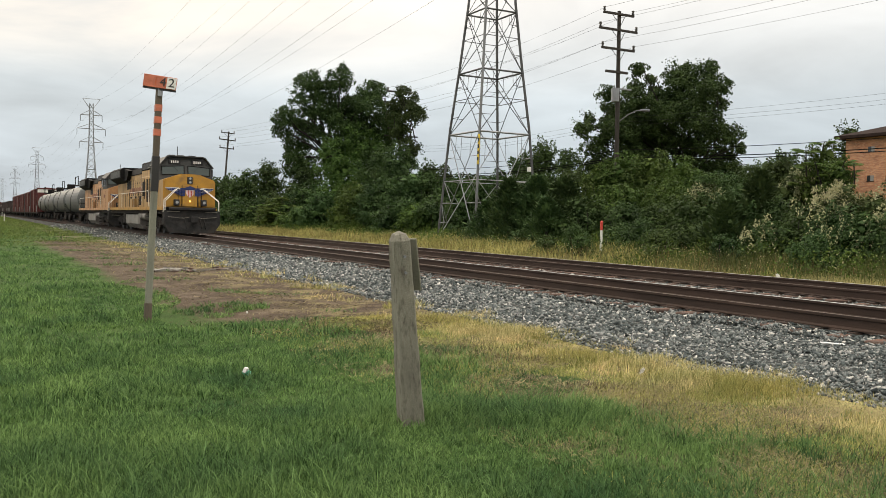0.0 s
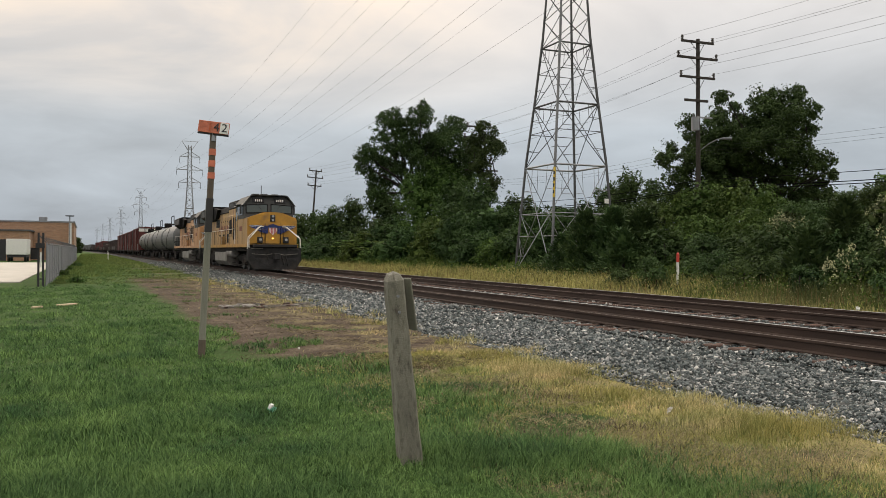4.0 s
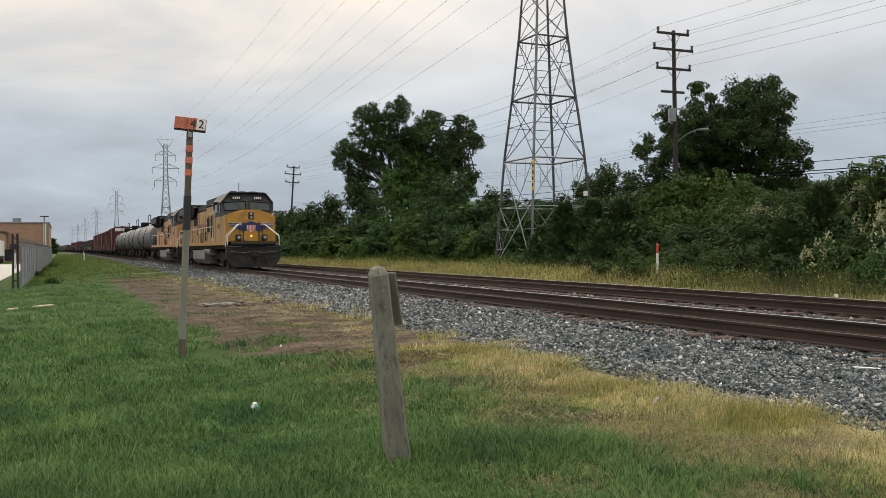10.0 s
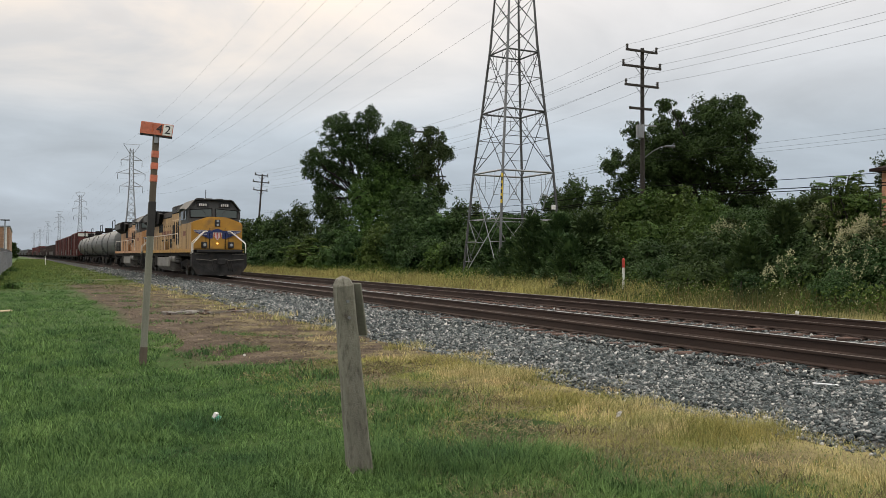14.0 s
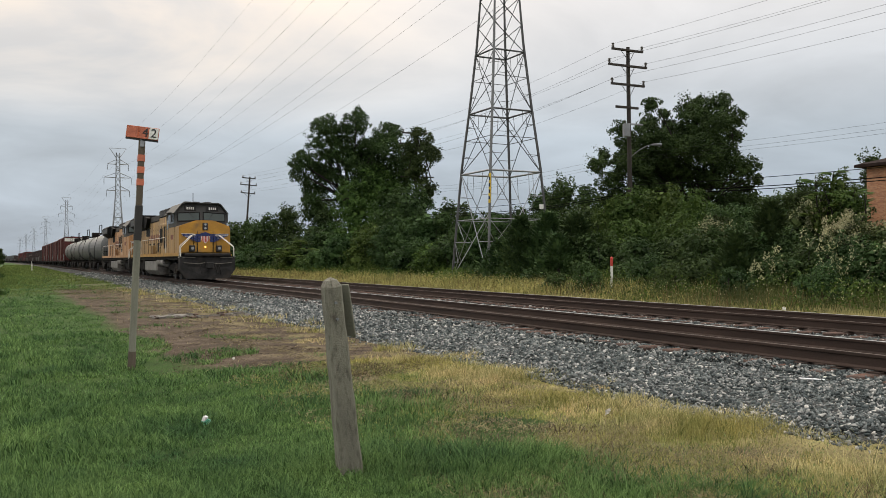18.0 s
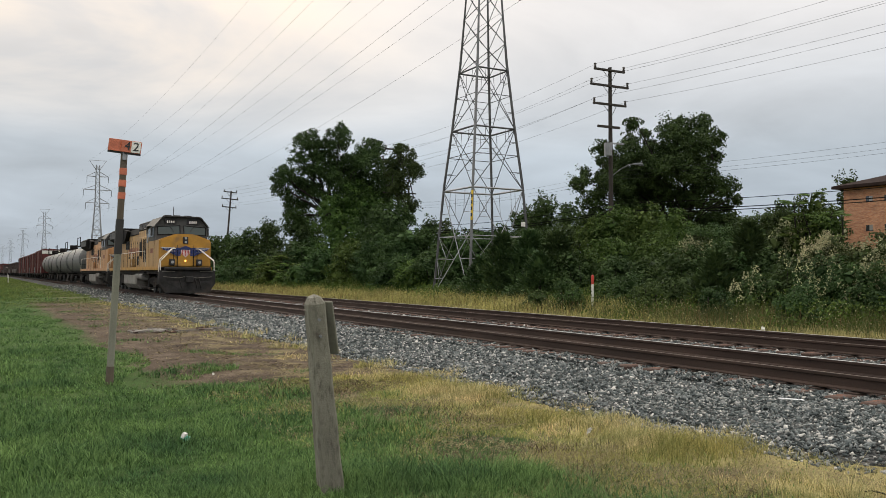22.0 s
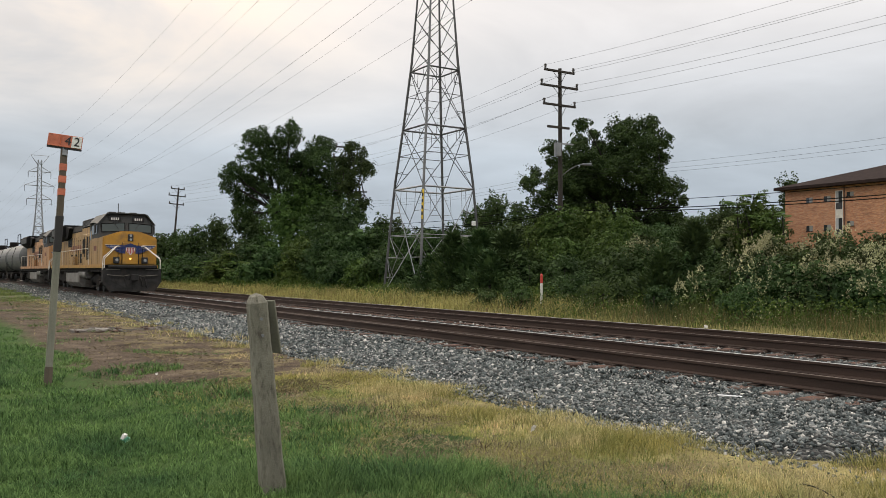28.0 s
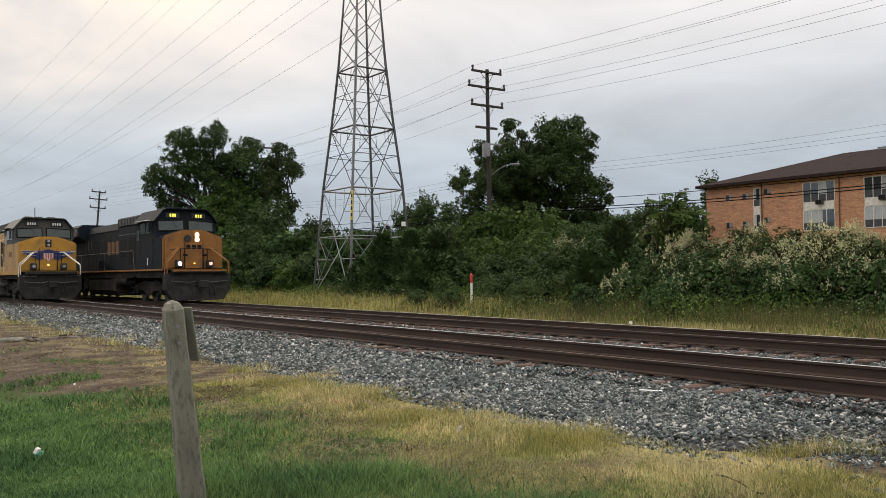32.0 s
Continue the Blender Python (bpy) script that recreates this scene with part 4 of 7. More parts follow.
def build_shrub(x, y, top, r, seed, material, label, kind_name="shrub", leaf=0.2, cover=0.45, blossom=0.0, shoots=0.7):
    rnd = random.Random(seed)
    z0 = float(ground_z(x, y)) - 0.05
    h = max(0.4 if kind_name == "weed_clump" else 1.0, top - z0)
    p = thing(kind_name, label, {"tree": "tree", "weed_clump": "weeds"}.get(kind_name, "shrub"), pose(x, y, z0))
    lobes = []
    n = 7 + int(2.6 * h / r)
    for i in range(n):
        t = i / (n - 1)
        a = i * 2.4 + rnd.uniform(-0.4, 0.4)
        lr = r * rnd.uniform(0.32, 0.58)
        reach = r * (1.0 - 0.75 * t ** 2.0) * rnd.uniform(0.45, 0.85)
        z = max(lr * 0.55, (h - lr * 0.95) * t + rnd.uniform(-0.2, 0.2))
        lobes.append((math.cos(a) * reach, math.sin(a) * reach, min(z, h - lr * 1.0), lr))
    pts = clump_points(lobes, leaf, cover, 0.30 if h < 7 else 0.42)
    pts = pts[pts[:, 2] > 0.0]
    skin = pts
    # upright shoots that break the outline
    if shoots:
        high = pts[(pts[:, 2] > h * 0.45) & (pts[:, 5] > 0.2)]
        k = int(5 + 7 * r)
        pts = np.concatenate([pts, shoot_points(high[RNG.integers(0, len(high), k), :3], shoots * (0.25 + 0.06 * h), leaf, 26)])
    pts = pts[pts[:, 2] > 0.0]
    co, fc = facing_leaves(pts, leaf)
    ci, fi = inner_leaves(lobes, 2.6 * leaf, 0.9)
    part("foliage", raw_mesh("foliage", np.concatenate([co, ci]), np.concatenate([fc, fi + len(co)]), material), None, p)
    for i in range(4):
        bm = bmesh.new()
        a = i * 1.6 + rnd.random()
        limb(bm, (0.1 * math.cos(a), 0.1 * math.sin(a), 0), (0.5 * r * math.cos(a), 0.5 * r * math.sin(a), h * 0.7), 0.05, 0.015, rnd)
        part("stem", bm, BARK, p)
    if blossom:
        up = skin[(skin[:, 2] > h * (0.25 if blossom > 0.1 else 0.3)) & (skin[:, 5] > -0.1)]
        up = up[:, :3] + up[:, 3:] * 0.10
        # some patches of the climber bloom, others stay green
        bloom = np.sin(up[:, 0] * 2.3 + x * 1.7) * np.sin(up[:, 1] * 2.1 + y * 1.9) + 0.6 * np.sin(up[:, 2] * 3.0 + y)
        up = up[bloom > (-0.1 if blossom > 0.1 else 0.5)]
        m = int(len(skin) * blossom)
        if len(up) > 3:
            seeds = up[RNG.integers(0, len(up), max(4, m // 14))]
            # upright sprays, narrow at the top
            lift = RNG.random((m, 1)) ** 1.4
            bp = seeds[RNG.integers(0, len(seeds), m)] + RNG.normal(0, 0.065, (m, 3)) * (1.15 - lift) + np.array([0, 0, 0.26]) * lift
            co, fc = leaf_quads(bp, 0.06, 1.2, 0.75)
            part("blossom", raw_mesh("blossom", co, fc, BLOSSOM), None, p, "creamy white flower sprays")
    return p


def build_cedar(x, y, top, r, seed):
    rnd = random.Random(seed)
    z0 = float(ground_z(x, y)) - 0.05
    h = top - z0
    p = thing("cedar", "dark green red cedar with dense feathery upright foliage", "conifer", pose(x, y, z0), group="cedars")
    n = int(8200 * r * h / 6)
    t = RNG.random(n) ** 0.8
    rad = r * (1.05 - t ** 1.1) * (1.05 - 0.5 * RNG.random(n) ** 2) * (1 + 0.18 * np.sin(t * 23 + seed))
    a = RNG.uniform(0, 2 * np.pi, n)
    rad *= 1 + 0.25 * np.sin(a * 5 + t * 9)
    q = np.stack([np.cos(a) * rad, np.sin(a) * rad, t * h + 0.1], 1)
    s = 0.22 * RNG.uniform(0.6, 1.3, n)
    out = np.stack([np.cos(a) * 0.75, np.sin(a) * 0.75, np.full(n, 0.5)], 1) + RNG.normal(0, 0.4, (n, 3))
    side = np.stack([-np.sin(a), np.cos(a), np.zeros(n)], 1) + RNG.normal(0, 0.4, (n, 3))
    v = np.stack([q, q + (0.5 * out + 0.2 * side) * s[:, None], q + out * s[:, None], q + (0.5 * out - 0.2 * side) * s[:, None]], 1)
    part("foliage", raw_mesh("foliage", v.reshape(-1, 3), np.arange(4 * n).reshape(-1, 4), LEAF_CEDAR), None, p)
    part("trunk", tubed((0, 0, 0), (0, 0, h * 0.9), 0.10, 0.02), BARK, p)


def build_crowned_tree(x, y, bearing, lobes, trunk_r, fork, label, seed, leaf=0.2, cover=0.42, fill=0.8, deep=2.0, size=0.42, inner=0.25, bough=0.36):
    """lobes: (across, height, radius); each is repeated in depth to make a round crown."""
    rnd = random.Random(seed)
    z0 = float(ground_z(x, y))
    p = thing("tree", label, "tree", pose(x, y, z0, 0, 0, -bearing))
    full = []
    for a, z, r in lobes:
        d = rnd.uniform(-deep, deep)
        full.append((a, d, z - z0, r * 0.92))
        full.append((a + rnd.uniform(-0.25, 0.25) * r, d + rnd.choice((-1, 1)) * rnd.uniform(1.0, 1.6) * r, z - z0 - rnd.uniform(0.0, 0.35) * r, r * rnd.uniform(0.6, 0.85)))
    pts = clump_points(full, leaf, cover, size, fill)
    # sprays of leaves at the ends of the twigs
    rim = pts[RNG.integers(0, len(pts), int(len(full) * 7))]
    tip = rim[:, :3] + rim[:, 3:] * RNG.uniform(0.1, 0.35, (len(rim), 1))
    k = np.repeat(np.arange(len(tip)), 22)
    spray = np.concatenate([tip[k] + RNG.normal(0, 0.17, (len(k), 3)), rim[k, 3:]], 1)
    co, fc = facing_leaves(np.concatenate([pts, spray]), leaf, 0.62, 0.75)
    ci, fi = inner_leaves(full, 1.8 * leaf, inner)
    part("crown", raw_mesh("crown", np.concatenate([co, ci]), np.concatenate([fc, fi + len(co)]), LEAF_OAK), None, p)
    bm = bmesh.new()
    limb(bm, (0, 0, -0.2), (0, 0, fork), trunk_r, trunk_r * 0.75, rnd, 4)
    part("trunk", bm, BARK, p)
    for a, d, z, r in full[::2]:
        bm = bmesh.new()
        limb(bm, (0, 0, fork * rnd.uniform(0.8, 1.0)), (a * 0.9, d * 0.8, z), trunk_r * bough, 0.035, rnd, 4)
        limb(bm, (a * 0.55, d * 0.5, fork + (z - fork) * 0.6), (a + rnd.uniform(-1, 1) * r, d * 0.8, z + rnd.uniform(0, 0.7) * r), trunk_r * bough * 0.4, 0.02, rnd, 3)
        part("limb", bm, BARK, p)


SHRUBS_LEFT = [
    (26.0, 106.4, 6.5, 1.8), (27.0, 102.3, 6.9, 2.0), (28.0, 97.5, 7.2, 2.0), (29.0, 93.8, 8.3, 1.8), (30.0, 85.7, 9.1, 2.4), (25.0, 65.7, 4.0, 1.9),
    (30.0, 63.6, 7.9, 2.6), (27.0, 54.1, 5.1, 1.2), (25.0, 51.4, 3.3, 1.5), (28.0, 53.4, 5.1, 1.1), (25.5, 47.4, 3.2, 1.3),
    (26.0, 56.3, 4.7, 1.7), (26.0, 72.6, 5.2, 2.0), (25.0, 83.9, 3.9, 2.3), (24.5, 90.4, 3.7, 2.1),
]
SHRUBS_LIGHT = [
    (31.0, 73.6, 10.6, 3.7),     (24.3, 75.0, 3.6, 1.8), (25.0, 59.8, 4.5, 1.5), (23.6, 68.6, 2.4, 1.4), (29.0, 35.5, 4.9, 1.2), (30.0, 34.8, 5.4, 1.4), (31.0, 33.6, 5.5, 1.5),
    (31.0, 31.4, 5.1, 1.3), (28.0, 29.6, 3.8, 1.2), (27.0, 31.5, 3.6, 1.1), (29.0, 21.7, 5.1, 0.75), (28.3, 20.8, 4.1, 0.6), (24.8, 48.4, 2.9, 1.1),
]
SHRUBS_MID = [
    (34.0, 59.5, 5.4, 1.8), (37.0, 60.3, 5.8, 1.9), (37.0, 56.1, 5.4, 1.8), (37.0, 52.9, 5.6, 1.7), (32.0, 41.7, 5.1, 1.4), (25.5, 32.0, 2.9, 1.1),
    (25.5, 29.7, 2.6, 1.1), (25.8, 27.8, 2.6, 1.1), (26.0, 26.0, 2.9, 1.0), (26.5, 24.9, 3.1, 1.0), (31.0, 29.9, 4.4, 1.1), (40.0, 37.0, 5.0, 1.4),
    (40.0, 35.6, 4.7, 1.4), (25.5, 22.9, 2.5, 0.9), (26.0, 21.7, 2.8, 0.9), (24.2, 27.2, 1.8, 1.0), (24.5, 24.8, 1.9, 0.9),
]
CEDARS = [
    (24.0, 38.9, 2.3, 0.7), (24.6, 37.7, 3.5, 1.0), (25.2, 36.0, 3.6, 1.0), (25.6, 34.2, 3.5, 1.1), (26.3, 22.7, 3.4, 0.75), (24.6, 22.8, 2.2, 0.7),
    (24.2, 33.7, 2.4, 0.8),
]
SHRUBS_BLOSSOM = [
    (28.0, 27.0, 3.5, 0.9), (29.0, 23.6, 3.8, 0.8), (30.0, 23.4, 3.8, 0.8), (27.0, 19.8, 3.1, 0.9), (27.0, 18.6, 3.0, 0.9), (27.0, 17.5, 3.1, 0.9),
    (27.0, 16.4, 3.1, 0.9), (27.0, 15.4, 3.1, 0.9), (27.0, 14.3, 3.1, 0.9), (27.0, 13.2, 3.0, 0.9),
]
SHRUBS_LOW = [
    (25.0, 19.7, 2.5, 0.8), (24.6, 18.2, 2.3, 0.8), (24.6, 17.0, 2.1, 0.7), (24.6, 15.9, 2.1, 0.8), (24.6, 14.8, 2.1, 0.8), (24.6, 13.7, 2.1, 0.8),
    (24.6, 12.6, 2.1, 0.7), (24.6, 11.5, 2.1, 0.7), (24.4, 20.4, 1.9, 0.7),
]
TREES_FAR = [
    (62.0, 117.1, 10.7, 1.8), (66.0, 118.8, 10.2, 2.2), (78.0, 108.9, 14.6, 3.3), (74.0, 96.9, 12.6, 2.8), (88.0, 127.9, 14.5, 3.1), (80.0, 123.6, 10.5, 3.0),
    (80.0, 133.3, 10.7, 3.1), (80.0, 67.6, 9.2, 2.3), (85.0, 68.7, 10.6, 1.8), (95.0, 67.1, 14.4, 1.0), (72.0, 53.4, 8.9, 2.0), (90.0, 68.8, 10.3, 2.9), (71.2, 63.3, 8.9, 1.9), (74.0, 60.3, 9.2, 1.8), (69.4, 65.6, 9.4, 1.9),
]

OAK = [(-2.5, 15.0, 1.4), (0.6, 15.1, 1.4), (-0.9, 13.9, 1.4), (3.7, 14.4, 1.3), (3.3, 12.9, 1.6), (-4.5, 11.3, 1.2), (-3.0, 11.6, 1.4), (-4.7, 10.1, 0.9), (-3.4, 9.1, 1.3), (-3.7, 7.8, 0.8), (0.9, 12.9, 1.4), (0.4, 11.0, 1.0), (3.8, 11.1, 1.5), (4.6, 9.6, 1.5), (-1.1, 10.2, 0.8), (-1.7, 12.3, 1.2), (-3.3, 13.2, 0.8), (1.6, 9.2, 1.6), (3.2, 7.6, 1.6), (2.2, 13.3, 1.3), (2.0, 11.5, 1.5), (5.3, 12.2, 1.2), (5.5, 10.6, 1.4), (2.6, 10.0, 1.4), (-0.2, 12.0, 1.1), (-2.6, 10.2, 1.0)]
OAK_SIDE = [(-0.2, 13.6, 1.4), (-1.3, 12.6, 1.0), (0.5, 12.4, 1.0), (-0.6, 14.4, 0.8), (0.9, 13.1, 0.7), (0.1, 9.0, 1.1), (0.2, 7.5, 0.7), (-1.2, 10.6, 0.8), (0.5, 8.5, 0.7), (-0.6, 11.2, 0.8)]
POPLAR = [(-3.7, 14.0, 0.6), (-2.8, 13.7, 0.5), (-4.1, 12.9, 0.8), (-6.2, 12.3, 0.7), (-5.7, 11.1, 1.1), (-3.9, 11.5, 1.2), (-2.3, 12.2, 0.9), (-1.0, 13.8, 0.8), (0.1, 13.9, 0.8), (1.5, 13.9, 0.8), (2.6, 12.8, 0.8), (-0.3, 12.4, 1.4), (1.3, 12.1, 1.4), (2.6, 11.7, 0.7), (-1.4, 10.5, 1.4), (0.6, 10.2, 1.6), (1.9, 10.0, 0.9), (2.8, 8.8, 1.0), (3.7, 8.7, 0.6), (4.1, 8.1, 0.5), (-3.4, 9.4, 1.4), (-5.2, 9.4, 1.2), (-7.7, 10.5, 0.5), (-7.6, 9.4, 0.8), (-6.8, 8.2, 1.0), (-1.1, 8.4, 1.4), (1.1, 8.4, 1.4), (3.1, 7.7, 0.9), (-3.4, 7.7, 1.2), (0.2, 6.2, 1.8), (2.6, 6.0, 1.4), (-5.2, 6.6, 1.4), (-2.4, 5.6, 1.7), (-2.6, 10.6, 1.1), (-1.0, 11.6, 1.0), (-4.6, 10.4, 1.1), (-6.0, 9.8, 0.9), (-2.2, 9.0, 1.3), (-6.6, 7.0, 1.2), (-7.2, 5.8, 1.3), (-5.8, 5.0, 1.5), (3.4, 6.0, 1.2), (3.4, 4.8, 1.3), (-4.2, 7.5, 1.3), (-4.3, 8.7, 1.0), (-3.0, 6.6, 1.3)]


def build_sumac(x, y, top, spread, seed, fronds):
    """Forked slim stems, each ending in a rosette of arching feathered leaves."""
    rnd = random.Random(seed)
    z0 = float(ground_z(x, y))
    h = top - z0
    p = thing("sumac", "bright green sumac with long arching feathery leaves", "sumac", pose(x, y, z0), group="sumacs")
    heads = [(0.0, 0.0, h * 0.9)] + [(spread * 0.7 * math.cos(k * 1.9 + seed), spread * 0.7 * math.sin(k * 1.9 + seed), h * rnd.uniform(0.5, 0.88)) for k in range(8)]
    for hx, hy, hz in heads:
        bm = bmesh.new()
        limb(bm, (0, 0, h * 0.1), (hx, hy, hz), 0.05, 0.02, rnd, 4)
        part("stem", bm, BARK, p)
        for k in range(max(6, fronds // 2)):
            a = k * 2.4 + rnd.uniform(-0.3, 0.3)
            length = spread * rnd.uniform(0.4, 0.68)
            rise = rnd.uniform(0.25, 0.95)
            side = np.array([-math.sin(a), math.cos(a), 0.0])
            lead = np.array([math.cos(a), math.sin(a), 0.0])
            v, fc = [], []
            for j in range(3, 17):
                u = j / 16
                q = np.array([hx, hy, hz - 0.1 * spread]) + lead * length * u + np.array([0, 0, length * (rise * u - (rise * 0.6 + 0.25) * u * u)])
                ln = length * 0.34 * math.sin(math.pi * min(1.0, 0.18 + 0.86 * u)) + 0.02
                n = len(v)
                for s in (-1, 1):
                    root = q + s * side * 0.008
                    tip = root + s * side * ln + lead * ln * 0.45 + np.array([0, 0, -0.35 * ln])
                    m = (root + tip) / 2
                    w = lead * 0.14 * ln
                    v += [root, m + w, tip, m - w]
                fc += [(n, n + 1, n + 2, n + 3), (n + 4, n + 5, n + 6, n + 7)]
                if n:
                    fc.append((n - 8, n - 4, n + 4, n))
            v = np.array(v)
            part("leaf_frond", raw_mesh("leaf_frond", v, fc, LEAF_SUMAC), None, p)


def build_vegetation():
    sets = (
        (SHRUBS_LEFT, LEAF_SHRUB, "dense dark green wild shrub at the edge of the railway", "shrub", 0.0),
        (SHRUBS_LIGHT, LEAF_LIGHT, "lighter green vine-covered shrub in the thicket", "shrub", 0.0),
        (SHRUBS_MID, LEAF_SHRUB, "dense green wild shrub in the lineside thicket", "shrub", 0.0),
        (SHRUBS_BLOSSOM, LEAF_OLIVE, "green climbing shrub covered with creamy white blossom", "shrub", 0.34),
        (SHRUBS_LOW, LEAF_SHRUB, "low green shrub growing out of tall weeds", "shrub", 0.09),
        (TREES_FAR, LEAF_OAK, "round leafy green tree standing behind the thicket", "tree", 0.0),
    )
    seed = 10
    for rows, mt, label, name, bl in sets:
        for x, y, top, r in rows:
            seed += 1
            far = math.hypot(x, y)
            tree = name == "tree"
            build_shrub(x, y, top, r * 1.4, seed, mt, label, name, leaf=0.044 + 0.0020 * far + (0.05 if tree else 0), cover=0.22, blossom=bl * 2.2, shoots=1.1 if top > 8 else 0.7)
    for i, (x, y, top, r) in enumerate(CEDARS):
        build_cedar(x, y, top + 0.2, r * 1.7, 60 + i)
    for k, (x, y, top, s, n) in enumerate(((28.9, 21.9, 5.5, 1.1, 18), (28.5, 20.7, 4.6, 0.8, 14), (29.4, 22.6, 4.7, 0.9, 14), (24.0, 74.0, 3.8, 1.9, 16), (23.6, 70.5, 2.9, 1.5, 14), (23.8, 78.5, 3.0, 1.4, 12))):
        build_sumac(x, y, top, s, 90 + k, n)
    for k, (x, y, top, r) in enumerate(((21.7, 28.4, 1.5, 0.5), (21.2, 27.1, 1.25, 0.5), (21.3, 29.6, 1.2, 0.6), (22.3, 24.0, 1.5, 0.7), (22.0, 20.5, 1.3, 0.6), (21.8, 17.0, 1.4, 0.7))):
        build_shrub(x, y, top, r, 140 + k, LEAF_SHRUB, "small dark bushy weed clump in the tall grass", "weed_clump", leaf=0.075, cover=0.2)
    for k, (x, y, top, r) in enumerate(((-0.1, 46.3, 0.2, 0.38), (-0.95, 58, 0.35, 0.3), (-0.8, 70, 0.4, 0.35), (-0.5, 88, 0.5, 0.5))):
        build_shrub(x, y, top, r, 160 + k, LEAF_LIGHT, "low green weed clump at the foot of the fence", "weed_clump", leaf=0.075, cover=0.2, shoots=0.0)
    build_crowned_tree(29.9, 76.5, 21.1, [(a, z - 0.4, r) for a, z, r in OAK], 0.42, 7.2, "large spreading oak with open crown and visible limbs", 5, leaf=0.19, fill=0.88, inner=0.45, bough=0.34)
    build_crowned_tree(33.6, 67.9, 26.2, [(0.9 * a, 0.9 * z - 0.1, 0.9 * r) for a, z, r in OAK_SIDE], 0.2, 6.0, "slender leafy tree beside the large oak", 6, leaf=0.19, fill=0.8, deep=0.8)
    build_crowned_tree(48.1, 48.3, 44.6, [(a, z - 0.35, r) for a, z, r in POPLAR], 0.4, 5.0, "tall dark green poplar with a full crown", 8, leaf=0.18, cover=0.5, fill=1.05, deep=1.8, size=0.36, inner=0.6, bough=0.2)


# ---- grass, as loose blades ----
def fence_x(y):
    return -1.33 + 0.0039 * (y - 41.6) - 30 * (np.asarray(y) < 41.5)


def blades(x, y, z, h, w, lean, tip_only=False):
    n = len(x)
    a = RNG.uniform(0, 2 * np.pi, n)
    side = np.stack([np.cos(a), np.sin(a), np.zeros(n)], 1) * (w / 2)[:, None]
    b = a + np.pi / 2 + RNG.normal(0, 0.5, n)
    off = np.stack([np.cos(b), np.sin(b), np.zeros(n)], 1) * (h * lean)[:, None]
    base = np.stack([x, y, z], 1)
    top = base + off + np.stack([np.zeros(n), np.zeros(n), h], 1)
    if tip_only:
        v = np.stack([base - side, base + side, top], 1)
        return v.reshape(-1, 3), np.arange(3 * n).reshape(-1, 3)
    mid = base + off * 0.35 + np.stack([np.zeros(n), np.zeros(n), h * 0.6], 1)
    v = np.stack([base - side, base + side, mid + side * 0.7, mid - side * 0.7, top], 1)
    k = 5 * np.arange(n)[:, None]
    f = np.concatenate([k + [0, 1, 2], k + [0, 2, 3], k + [3, 2, 4]], 1).reshape(-1, 3)
    return v.reshape(-1, 3), f


def patchy(x, y, s, ph=0.0):
    return 0.5 + 0.25 * np.sin(x * s + ph + 1.3 * np.sin(y * s * 0.7)) + 0.25 * np.sin(y * s * 1.3 + ph * 2 + 1.1 * np.sin(x * s * 0.9))


def is_bare(x, y):
    e = 0.6 * np.sin(y * 0.8) + 0.4 * np.sin(x * 2 + y * 0.5)
    return ((x > 2.7 + e * 0.5 - 0.02 * np.clip(y - 20, 0, 25)) & (x < 7.0) & (y > 13.0 + 0.3 * e) & (y < 53 + 3 * e)) | ((x > 7.4 + 0.1 * e) & (x < 8.05 + 0.1 * np.sin(y * 7)) & (y < 4.5 + 0.25 * e - 0.35 * (x - 7.3)))


def polar(n, r0, r1, b0, b1):
    r = np.sqrt(RNG.uniform(r0 * r0, r1 * r1, n))
    b = np.radians(RNG.uniform(b0, b1, n))
    return 0.3 + r * np.sin(b), 0.1 + r * np.cos(b)


def tufted(n, k, r0, r1, b0, b1, spread):
    """Blade feet gathered in tufts of k; also each blade's way out of its tuft."""
    x, y = polar(n // k, r0, r1, b0, b1)
    a = RNG.uniform(0, 2 * np.pi, (len(x), k))
    r = np.abs(RNG.normal(0, spread, (len(x), k)))
    size = np.repeat(RNG.lognormal(0, 0.3, len(x)), k)
    return np.repeat(x, k) + (np.cos(a) * r).ravel(), np.repeat(y, k) + (np.sin(a) * r).ravel(), a.ravel(), size


def tuft_blades(x, y, z, h, w, lean, way, tip_only=False):
    n = len(x)
    a = way + np.pi / 2 + RNG.normal(0, 0.6, n)
    b = way + RNG.normal(0, 0.5, n)
    side = np.stack([np.cos(a), np.sin(a), np.zeros(n)], 1) * (w / 2)[:, None]
    off = np.stack([np.cos(b), np.sin(b), np.zeros(n)], 1) * (h * lean)[:, None]
    up = np.stack([np.zeros(n), np.zeros(n), h], 1)
    base = np.stack([x, y, z], 1)
    top = base + off + up * 0.95
    if tip_only:
        return np.stack([base - side, base + side, top], 1).reshape(-1, 3), np.arange(3 * n).reshape(-1, 3)
    mid = base + off * 0.32 + up * 0.62
    v = np.stack([base - side, base + side, mid + side * 0.75, mid - side * 0.75, top], 1)
    k = 5 * np.arange(n)[:, None]
    return v.reshape(-1, 3), np.concatenate([k + [0, 1, 2], k + [0, 2, 3], k + [3, 2, 4]], 1).reshape(-1, 3)


